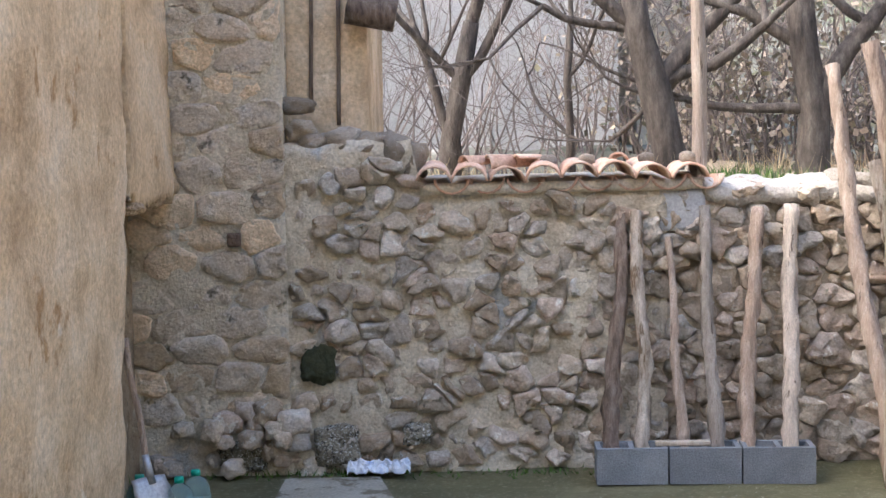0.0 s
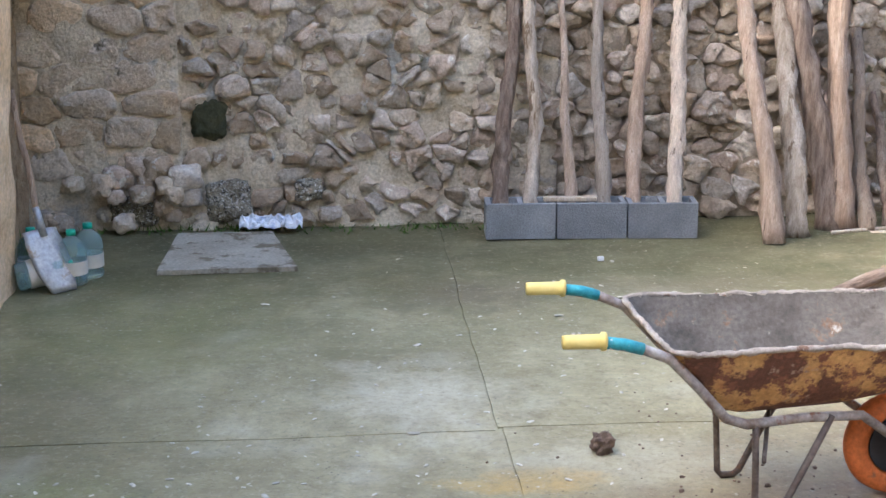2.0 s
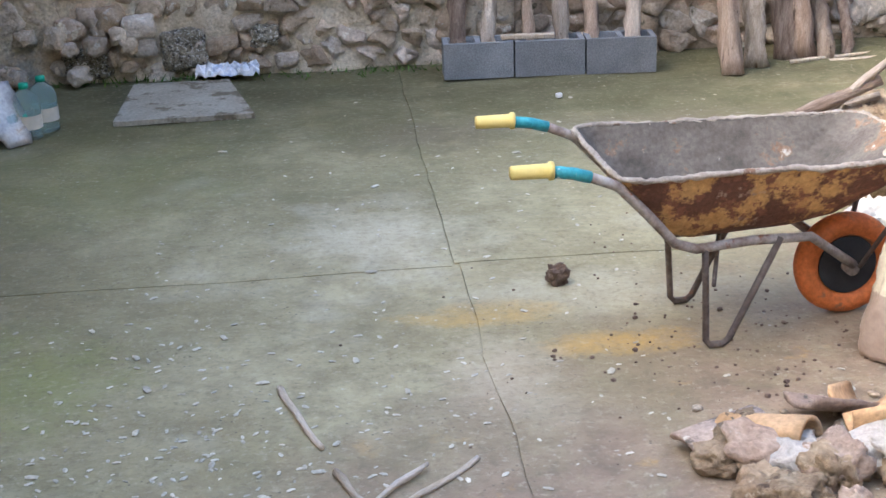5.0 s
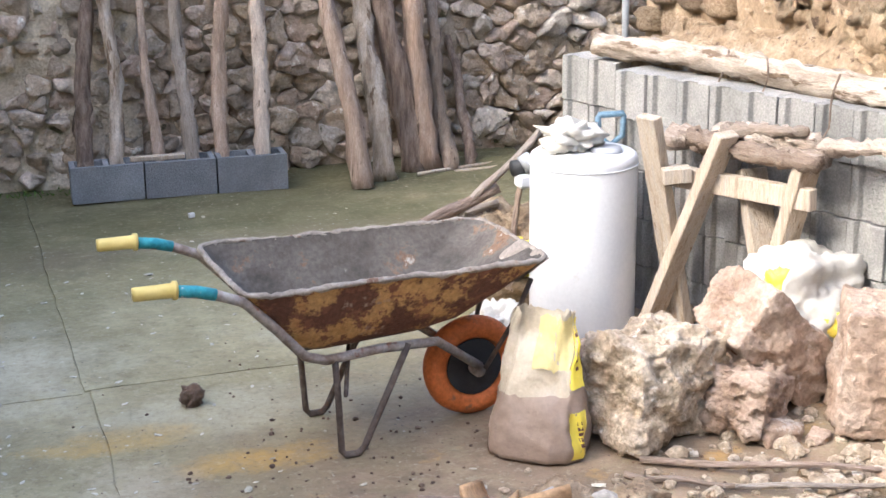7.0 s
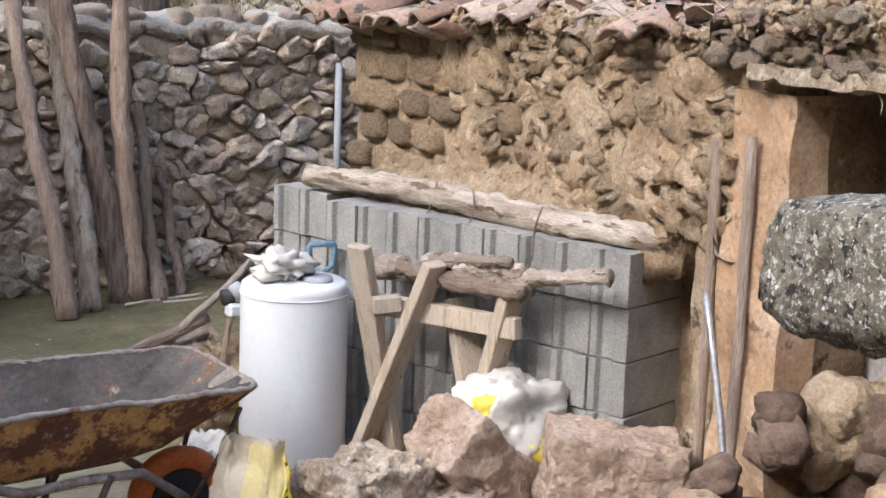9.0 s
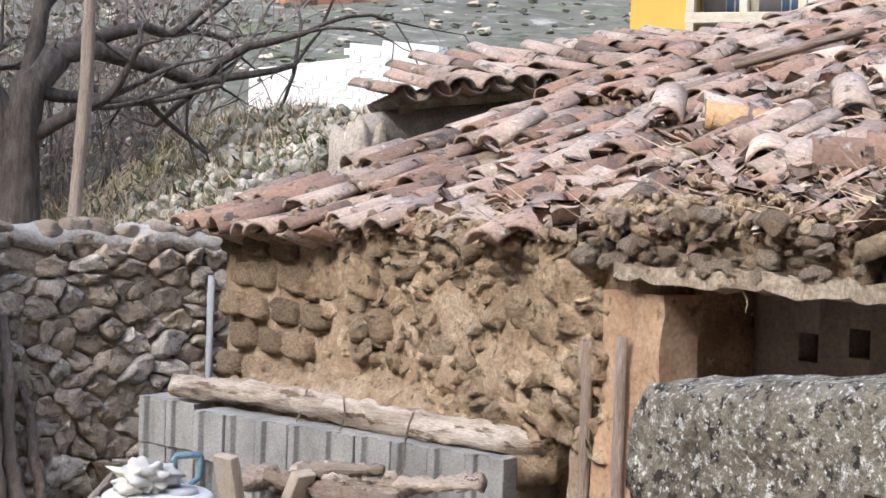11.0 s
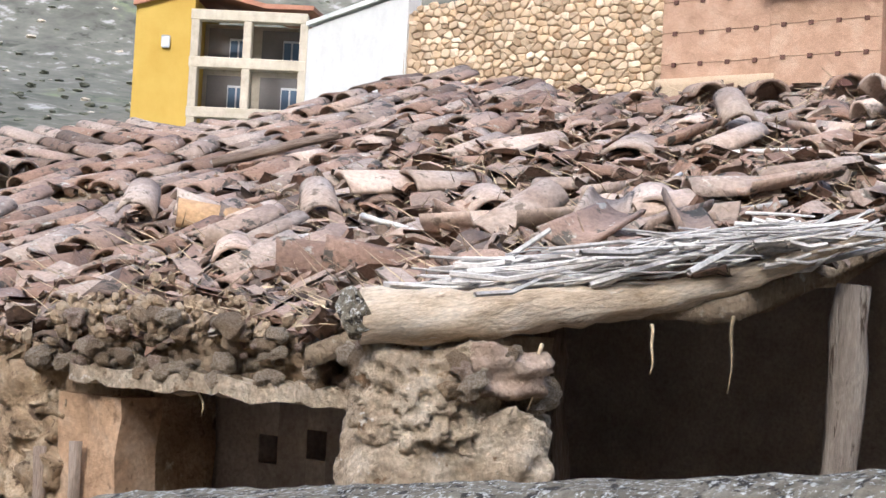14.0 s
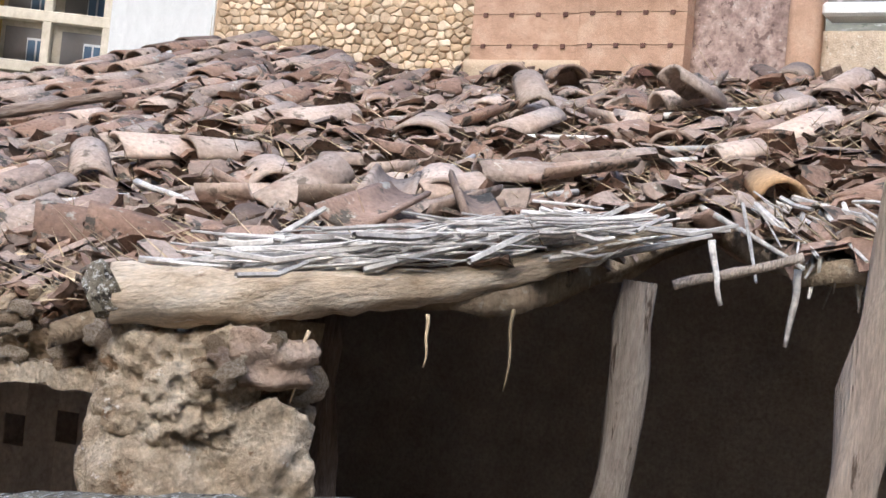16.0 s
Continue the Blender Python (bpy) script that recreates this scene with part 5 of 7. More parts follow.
def build_barrow():
    bar = thing("wheelbarrow", "rusty yellow wheelbarrow crusted with cement, standing on the yard", "wheelbarrow")
    cy = 3.84
    # pan: lofted rings from the floor to the rim, open at the top
    def ring(x0, x1, w0, w1, z0, z1, n=10):
        # rounded quadrilateral, rear edge at x0 (half width w0), front edge at x1 (half width w1)
        pts = []
        cor = [(x0, -w0), (x1, -w1), (x1, w1), (x0, w0)]
        for i in range(4):
            p, q, r = Vector(cor[i - 1]), Vector(cor[i]), Vector(cor[(i + 1) % 4])
            rad = 0.085
            a = q + (p - q).normalized() * rad
            b = q + (r - q).normalized() * rad
            for k in range(6):
                s = k / 5
                c = a.lerp(q, s).lerp(q.lerp(b, s), s)
                pts.append(c)
        out = []
        for c in pts:
            s = (c.x - x0) / (x1 - x0)
            out.append(Vector((c.x, cy + c.y, z0 + (z1 - z0) * s)))
        return out

    rings = [ring(0.86, 1.33, 0.17, 0.13, 0.315, 0.325), ring(0.80, 1.42, 0.215, 0.18, 0.345, 0.36), ring(0.70, 1.56, 0.275, 0.245, 0.46, 0.46), ring(0.615, 1.69, 0.325, 0.30, 0.575, 0.56)]
    bm = bmesh.new()
    vr = [[bm.verts.new(p + Vector((0.006 * fb(p.x, p.y, p.z, 9),) * 3)) for p in r] for r in rings]
    n = len(vr[0])
    for a, b in zip(vr, vr[1:]):
        for k in range(n):
            bm.faces.new((a[k], a[(k + 1) % n], b[(k + 1) % n], b[k]))
    bm.faces.new(vr[0][::-1])
    outer = part("pan", bm, M_RUST, bar, "pan with chipped yellow paint over rust", smooth=True)
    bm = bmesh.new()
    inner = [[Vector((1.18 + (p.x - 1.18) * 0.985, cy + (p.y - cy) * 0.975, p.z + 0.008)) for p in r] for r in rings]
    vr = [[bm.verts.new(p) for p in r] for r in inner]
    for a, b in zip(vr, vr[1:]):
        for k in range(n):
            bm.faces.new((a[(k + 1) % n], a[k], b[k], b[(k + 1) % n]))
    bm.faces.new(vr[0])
    part("pan_lining", bm, M_PANIN, outer, "dark grey-brown inside of the pan with pale cement flecks", smooth=True)
    rim = []
    for p, q in zip(rings[-1], rings[-1][1:] + rings[-1][:1]):
        for k in range(max(1, round((q - p).length / 0.02))):
            w = p.lerp(q, k / max(1, round((q - p).length / 0.02)))
            rim.append(w + Vector((0, 0, 0.004 + 0.008 * fb(w.x, w.y, 0, 9))))
    part("rim", tube(rim + [rim[0]], [0.010] * (len(rim) + 1), 8, wob=0.35, seed=2, caps=False), M_RIM, outer, "rolled rim caked with cement", smooth=True)
    part("front_lip", sheet(span(-0.29, 0.29, 0.03), (0, 0.5, 1), lambda u, v: (1.685 - 0.10 * v, cy + u * (1 - 0.15 * v), 0.57 - 0.085 * v + 0.012 * fb(u, v, 2, 8))), M_RIM, outer, "thick crust of dry cement at the pouring lip", smooth=True)
    # tubes of the frame, with taped handles
    for s in (-1, 1):
        y = cy + s * 0.30
        yb = cy + s * 0.235
        pts = [(0.40, y, 0.622), (0.52, y, 0.598), (0.62, cy + s * 0.292, 0.555), (0.72, cy + s * 0.28, 0.45), (0.82, cy + s * 0.262, 0.335), (0.90, yb, 0.300), (1.10, cy + s * 0.20, 0.300), (1.34, cy + s * 0.12, 0.265), (1.52, cy + s * 0.075, 0.13)]
        part("frame_tube", tube(pts, [0.017] * len(pts), 10), M_FRAME, bar, smooth=True)
        part("tape", tube([(0.39, y, 0.624), (0.47, y, 0.612), (0.53, y, 0.594)], [0.0195, 0.020, 0.0195], 10), M_TEAL, bar, "teal tape wound on the handle", smooth=True)
        g = part("grip", tube([(0.275, y, 0.628), (0.285, y, 0.628), (0.395, y, 0.626), (0.397, y, 0.626), (0.410, y, 0.625)], [0.021, 0.0225, 0.0235, 0.030, 0.030], 12), M_YGRIP, bar, "yellow plastic grip", smooth=True)
        # bent leg
        leg = [(0.93, yb, 0.30), (0.945, cy + s * 0.21, 0.16), (0.955, cy + s * 0.20, -0.045), (0.97, cy + s * 0.20, -0.062), (1.015, cy + s * 0.20, -0.062), (1.035, cy + s * 0.20, -0.045), (1.13, cy + s * 0.20, 0.15), (1.21, cy + s * 0.18, 0.295)]
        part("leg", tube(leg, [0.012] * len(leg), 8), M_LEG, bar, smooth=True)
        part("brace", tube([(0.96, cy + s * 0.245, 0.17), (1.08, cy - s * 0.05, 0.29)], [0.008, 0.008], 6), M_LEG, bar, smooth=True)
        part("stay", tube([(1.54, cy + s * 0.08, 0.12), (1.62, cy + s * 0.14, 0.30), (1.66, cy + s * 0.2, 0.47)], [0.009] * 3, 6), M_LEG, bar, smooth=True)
    # wheel
    wx, wz, R = 1.52, 0.112, 0.185
    wheel = part("wheel", tube([(wx, cy - 0.03, wz), (wx, cy + 0.03, wz)], [0.105, 0.105], 24), M_BLACK, bar, "black plastic rim")
    bm = bmesh.new()
    rows = []
    for i in range(36):
        a = 2 * math.pi * i / 36
        rows.append([bm.verts.new((wx + math.cos(a) * (0.142 + 0.043 * math.cos(b)), cy + 0.045 * math.sin(b), wz + math.sin(a) * (0.142 + 0.043 * math.cos(b)))) for b in [2 * math.pi * k / 12 for k in range(12)]])
    for i in range(36):
        for k in range(12):
            bm.faces.new((rows[i][k], rows[i][(k + 1) % 12], rows[(i + 1) % 36][(k + 1) % 12], rows[(i + 1) % 36][k]))
    bmesh.ops.recalc_face_normals(bm, faces=bm.faces[:])
    part("tyre", bm, M_ORANGE, wheel, "orange rubber tyre", smooth=True)
    part("hub", tube([(wx, cy - 0.075, wz), (wx, cy + 0.075, wz)], [0.025, 0.025], 12), M_FRAME, wheel, smooth=True)
    # its size is trued up about one fixed point
    eye = Vector((-0.25, -0.81, 2.0))
    bar.matrix_world = Matrix.Translation(eye) @ Matrix.Scale(0.963, 4) @ Matrix.Translation(-eye) @ Matrix.Translation((0.3, 3.84, 0)) @ Matrix.Rotation(radians(3.5), 4, "Z") @ Matrix.Translation((-0.3, -3.84, 0))


build_barrow()


def build_tank():
    t = thing("water_tank", "white enamelled cylindrical boiler standing upright among rubble", "boiler", at=(2.17, 4.40, 0))
    prof = [(0.0, 0.02), (0.19, 0.02), (0.208, 0.03), (0.212, 0.05), (0.212, 0.715), (0.208, 0.735), (0.195, 0.745), (0.0, 0.752)]
    bm = bmesh.new()
    N = 48
    rows = [[bm.verts.new((r * math.cos(2 * math.pi * k / N), r * math.sin(2 * math.pi * k / N), z)) for k in range(N)] if r else [bm.verts.new((0, 0, z))] for r, z in prof]
    for a, b in zip(rows, rows[1:]):
        for k in range(N):
            f = [a[k % len(a)], a[(k + 1) % len(a)], b[(k + 1) % len(b)], b[k % len(b)]]
            bm.faces.new(list(dict.fromkeys(f)))
    bmesh.ops.recalc_face_normals(bm, faces=bm.faces[:])
    part("shell", bm, M_WHITE, t, smooth=True)
    ring = [(0.2135 * math.cos(2 * math.pi * k / 48), 0.2135 * math.sin(2 * math.pi * k / 48), 0.70) for k in range(49)]
    part("seam", tube(ring, [0.003] * 49, 6, caps=False), M_WHITE, t, smooth=True)
    part("socket", tube([(0.07, -0.05, 0.74), (0.07, -0.05, 0.765)], [0.07, 0.06], 18), M_GREYPIPE, t, smooth=True)
    b = part("plastic_bag", rock(0.24, 0.20, 0.12, 77, 4, 0.2, 0.3, 2.4), M_FILM, smooth=True)
    b.matrix_world = pose(2.12, 4.42, 0.80, 0, 0, 20)
    tagged(b, "crumpled white plastic bag lying on the boiler", "bag")


build_tank()


def build_trestle():
    t = thing("sawhorse", "rough sawhorse of old sawn timber with split logs on it", "sawhorse")

    def plank(a, b, w, d, mat=M_PINE, name="leg"):
        a, b = Vector(a), Vector(b)
        L = (b - a).length
        q = (b - a).to_track_quat("Z", "Y").to_matrix().to_4x4()
        return part(name, box(w, d, L, 0.004, Matrix.Translation((a + b) / 2) @ q), mat, t)

    # crossed legs at both ends and the rail between
    plank((2.52, 4.19, 0.0), (2.31, 4.13, 0.92), 0.10, 0.045)
    plank((2.38, 4.26, 0.0), (2.49, 3.86, 0.89), 0.095, 0.045)
    plank((2.62, 3.60, 0.0), (2.62, 3.90, 0.74), 0.11, 0.05)
    plank((2.60, 3.80, 0.05), (2.66, 3.58, 0.84), 0.10, 0.05)
    plank((2.42, 4.16, 0.68), (2.66, 3.54, 0.70), 0.045, 0.08, M_PINE, name="rail")
    plank((2.34, 4.06, 0.70), (2.44, 4.03, 0.71), 0.06, 0.06, M_PINE, name="cleat")
    for i, (a, b, r) in enumerate((((2.50, 4.30, 0.785), (2.68, 3.52, 0.855), 0.050), ((2.57, 4.06, 0.855), (2.69, 3.57, 0.90), 0.046), ((2.67, 3.66, 0.86), (2.78, 3.17, 0.955), 0.036), ((2.48, 4.10, 0.84), (2.64, 3.50, 0.83), 0.042), ((2.53, 3.95, 0.89), (2.66, 3.60, 0.94), 0.026))):
        lg = log_part("split_log", a, b, r, r * 0.7, i * 3 + 40, M_WOOD, 0.02, 22, 0.55, 8)
        tagged(lg, "splintered pale split log lying on the sawhorse", "log", "logs on the sawhorse")


build_trestle()


def build_logs():
    lg = log_part("log", (2.50, 4.98, 1.055), (3.09, 3.18, 1.06), 0.046, 0.056, 9.0, M_WOOD_PALE, 0.05, 40, 0.30, 14)
    tagged(lg, "long bleached log lying on the stacked blocks", "log")
    lg = log_part("roof_beam", (2.69, 1.42, 1.912), (3.70, 0.58, 2.175), 0.069, 0.020, 14.0, M_BEAM, 0.035, 34, 0.16, 22, 0.055)
    tagged(lg, "thick debarked eave log carrying the roof edge", "beam")
    part("hewn_end", tube([(0, 0, 0.012), (0.008, 0, -0.012), (0.018, 0.006, -0.045)], [0.069, 0.066, 0.040], 9, wob=0.12, seed=4), M_LICHEN, lg, "grey axe-hewn end specked with lichen")
    for i, (a, b, r, mat) in enumerate((((3.86, 0.85, 0.0), (3.78, 0.64, 2.05), 0.055, M_WOOD), ((3.62, 1.40, 0.0), (3.66, 1.50, 1.9), 0.05, M_WOOD_DARK), ((3.0, 0.09, 0.0), (3.02, -0.17, 2.35), 0.055, M_WOOD))):
        p = part("prop", pole(a, b, r, r * 0.85, 20 + i * 2.3, 0.05 if i < 2 else 0.015, 20, 0.34, 12), mat, smooth=True)
        tagged(p, "rough wooden prop holding up the shed roof", "post", "props of the shed")
    # purlin that lies bare across the hole
    tagged(part("purlin", pole((3.88, 0.60, 2.05), (3.96, 0.28, 2.15), 0.014, 0.012, 3.3, 0.02), M_WOOD, smooth=True), "bare crooked roof stick across the hole", "stick")


build_logs()


def boulder(name, lab, at, size, seed, mat, rot=(0, 0, 0), boxy=0.6, rough=0.16, freq=1.5, pits=0.012):
    ob = part(name, pitted(rock(*size, seed, 6, boxy, rough, freq), pits), mat, smooth=True)
    ob.matrix_world = pose(*at, *rot)
    return tagged(ob, lab, "rock", "boulders by the barrow")


def build_boulders():
    boulder("boulder", "pitted pale limestone boulder on the dirt", (1.95, 3.37, 0.185), (0.50, 0.40, 0.42), 301, M_ROCK, (0, 6, 20), 0.75, 0.13, 1.6, 0.035)
    boulder("boulder", "leaning reddish flat boulder", (2.42, 3.41, 0.265), (0.56, 0.36, 0.28), 303, M_ROCK_PINK, (8, 42, 12), 0.93, 0.07, 1.5, 0.016)
    boulder("boulder", "brown boulder lying low", (2.26, 3.28, 0.12), (0.36, 0.30, 0.28), 305, M_ROCK_PINK, (0, 10, 40), 0.6, 0.15, 1.5, 0.03)
    boulder("boulder", "broad squarish pinkish boulder", (2.72, 3.03, 0.24), (0.53, 0.40, 0.50), 307, M_ROCK_PINK, (0, 6, -30), 0.9, 0.07, 1.6, 0.028)
    boulder("boulder", "grey stone at the shed wall", (2.95, 2.55, 0.15), (0.4, 0.4, 0.3), 309, M_ROCK, (0, 0, 10), 0.5, 0.15)


build_boulders()


def build_door_rubble():
    rg = random.Random(41)
    for i in range(90):
        x, y = rg.uniform(2.45, 3.35), rg.uniform(1.5, 2.6)
        s = rg.uniform(0.10, 0.24)
        top = 0.86 * max(0.1, 1 - abs(x - 2.95) / 0.7)
        # stones wear dark browns, so the heap's shade is in their colour
        ob = part("rubble_stone", rock(s * 1.3, s * 1.1, s, 1100 + i, 3, 0.5, 0.17), rg.choice((M_ADOBE, M_SOIL_AND_SHADE, M_SOIL_AND_SHADE)), smooth=True)
        ob.matrix_world = pose(x, y, rg.uniform(0.05, top), rg.uniform(-30, 30), rg.uniform(-30, 30), rg.uniform(0, 360))
        tagged(ob, "fallen stone in the heap before the shed doorway", "stone", "fallen stones at the doorway")


build_door_rubble()


def build_parapet():
    wall = tagged(new("wall_parapet"), "lichen-covered stone slab lying on a rubble wall", "wall", kind="structure")

    def f(u, v):
        # u runs along the slab towards -y, v round its section
        top = 1.595 + (1.09 - u) * 0.13
        a = 2 * math.pi * v
        c, s = math.cos(a), math.sin(a)
        k = 1 / max(abs(c), abs(s)) ** 0.85
        end = min(1.0, max(0.0, (1.09 - u) / 0.03)) ** 0.5
        hz = 0.115 * (0.75 + 0.25 * end)
        x = 1.68 + 0.15 * c * k * (0.9 + 0.1 * end)
        z = top - 0.115 + hz * s * k * 0.97
        if s < -0.3:
            z -= 0.07 * max(0, fb(u, c, 2, 4)) + 0.03 * fb(u, c, 8, 12)
        return (x + 0.012 * fb(u, v * 3, 2, 5), u, z + 0.012 * fb(u, c, 5, 7))

    bm = sheet(span(-2.6, 1.09, 0.03), [i / 36 for i in range(37)], f)
    bmesh.ops.remove_doubles(bm, verts=bm.verts, dist=0.0005)
    bmesh.ops.holes_fill(bm, edges=[e for e in bm.edges if len(e.link_faces) == 1], sides=60)
    bmesh.ops.recalc_face_normals(bm, faces=bm.faces[:])
    part("coping_slab", bm, M_LICHEN, wall, "rough stone slab speckled with pale lichen", smooth=True)
    protos = [mesh_of(rock(1, 1, 1, 330 + i, 3, 0.5, 0.18), M_STONE, True) for i in range(8)]
    rg = random.Random(17)
    for i in range(150):
        y = rg.uniform(-2.5, 1.0)
        z = rg.uniform(0.05, 1.33 + (1.09 - y) * 0.13)
        if y > 0.7 and z > 1.0:
            continue
        s = rg.uniform(0.14, 0.28)
        piece("rubble_stone", rg.choice(protos), Matrix.LocRotScale((1.88 + rg.uniform(-0.06, 0.1), y, z), Euler((rg.uniform(-0.4, 0.4), rg.uniform(-0.4, 0.4), rg.uniform(0, 3))), (s * 1.2, s * 1.3, s)), wall)
    bm = box(0.24, 3.3, 1.2, 0.02, pose(1.94, -0.95, 0.6))
    part("rubble_core", bm, M_EARTH_JOINT, wall)


build_parapet()

# ---- beyond the yard: neighbour shed, bank, trees ----


def grow(bm, p, d, length, r, depth, rg, spread=0.6, twig=None, droop=0.0, sides=6):
    """One limb and its forks."""
    n = 4 if depth > 1 else 3
    pts, q, v = [p], p.copy(), d.normalized()
    for i in range(n):
        v = (v + Vector((rg.gauss(0, 0.16), rg.gauss(0, 0.16), rg.gauss(0.03, 0.12) - droop))).normalized()
        q = q + v * length / n
        pts.append(q.copy())
    r1 = r * (0.62 if depth > 0 else 0.3)
    tgt = bm if (depth > 1 or twig is None) else twig
    tube(pts, [r + (r1 - r) * i / n for i in range(n + 1)], sides if depth > 2 else (5 if depth > 1 else 3), tgt, caps=False)
    if depth == 0:
        return
    k = rg.choice((2, 3, 3)) if depth > 1 else rg.choice((3, 4))
    for i in range(k):
        at = pts[-1] if i < 2 else pts[rg.randint(1, n)]
        nd = (v + Vector((rg.gauss(0, spread), rg.gauss(0, spread), rg.gauss(0.15, spread) - droop))).normalized()
        grow(bm, at, nd, length * rg.uniform(0.62, 0.85), r1 * rg.uniform(0.6, 0.9), depth - 1, rg, spread, twig, droop, sides)


def tree(name, lab, base, trunk, r, limbs, seed, depth=4):
    """trunk: points of the bole above base; limbs: (start index, direction, length, radius share, droop)."""
    rg = random.Random(seed)
    t = thing(name, lab, "tree", "bare trees on the bank")
    pts = [Vector(base)] + [Vector(q) for q in trunk]
    bm = tube(pts, [r * (1.35 if i == 0 else 1 - 0.35 * i / len(pts)) for i in range(len(pts))], 12, wob=0.12, seed=seed)
    crown, twig = bmesh.new(), bmesh.new()
    for i, d, length, share, droop in limbs:
        grow(crown, pts[i], Vector(d), length, r * share, depth, rg, 0.55, twig, droop, 7)
    part("trunk", bm, M_BARK, t, smooth=True)
    part("crown", crown, M_BARK, t, smooth=True)
    part("twig_mass", twig, M_TWIG, t, kind="stuff")


tree("bare_tree", "leafless dark tree with crooked limbs behind the wall", (1.50, 11.0, 1.2), [(1.40, 11, 1.75), (1.30, 11, 2.2), (1.18, 11.0, 2.65), (1.12, 11, 3.0)], 0.14, [(2, (0.5, 0, 0.6), 1.0, 0.6, 0), (3, (-0.6, 0.1, 0.5), 1.0, 0.5, 0), (4, (-0.2, 0, 1), 1.0, 0.6, 0), (3, (-0.9, 0, 0.1), 0.8, 0.3, 0.02), (2, (0.9, 0, 0.25), 1.0, 0.45, -0.02)], 4)
tree("bare_tree", "leafless forked tree with dark bark behind the wall", (2.56, 11.0, 1.1), [(2.54, 11, 1.6), (2.56, 11, 2.0), (2.46, 11, 2.5), (2.42, 11, 3.0)], 0.14, [(2, (0.7, 0, 0.9), 1.1, 0.7, 0), (4, (-0.3, 0, 1), 1.0, 0.7, 0), (3, (-0.9, 0, 0.5), 1.0, 0.4, 0), (2, (-1, 0, -0.05), 1.0, 0.35, -0.03), (4, (0.6, 0, 0.5), 0.9, 0.4, 0)], 9)
tree("bare_tree", "old leafless fruit tree with long drooping limbs", (3.86, 11.0, 1.1), [(3.84, 11, 1.6), (3.82, 11, 2.2), (3.86, 11.0, 2.65), (4.1, 11, 2.95)], 0.18, [(2, (-0.5, 0, 0.8), 1.2, 0.7, 0), (3, (0.3, 0, 0.9), 1.1, 0.5, 0), (4, (0.95, 0, 0.28), 1.3, 0.5, 0.10), (4, (0.8, 0.1, 0.5), 1.2, 0.4, 0.07), (3, (0.9, 0, 0.0), 1.0, 0.35, 0.0), (2, (0.6, -0.3, 0.4), 0.8, 0.4, 0.0)], 14)
tree("bare_tree", "slim bare tree before the grey house", (-0.30, 12.2, 1.2), [(-0.3, 12.2, 1.8), (-0.2, 12.2, 2.3), (-0.1, 12.2, 2.8)], 0.10, [(1, (-0.5, 0, 0.8), 1.0, 0.5, 0), (2, (0.6, 0, 0.7), 1.0, 0.5, 0), (3, (0, 0, 1), 1.0, 0.6, 0), (2, (-0.7, 0, 0.4), 1.0, 0.4, 0)], 22)
tree("bare_tree", "thin bare sapling before the grey house", (0.72, 12.0, 1.2), [(0.72, 12, 1.8), (0.70, 12, 2.3), (0.74, 12, 2.8)], 0.04, [(1, (-0.5, 0, 0.8), 0.7, 0.5, 0), (2, (0.6, 0, 0.7), 0.7, 0.5, 0), (3, (0, 0, 1), 0.8, 0.6, 0)], 25, 3)


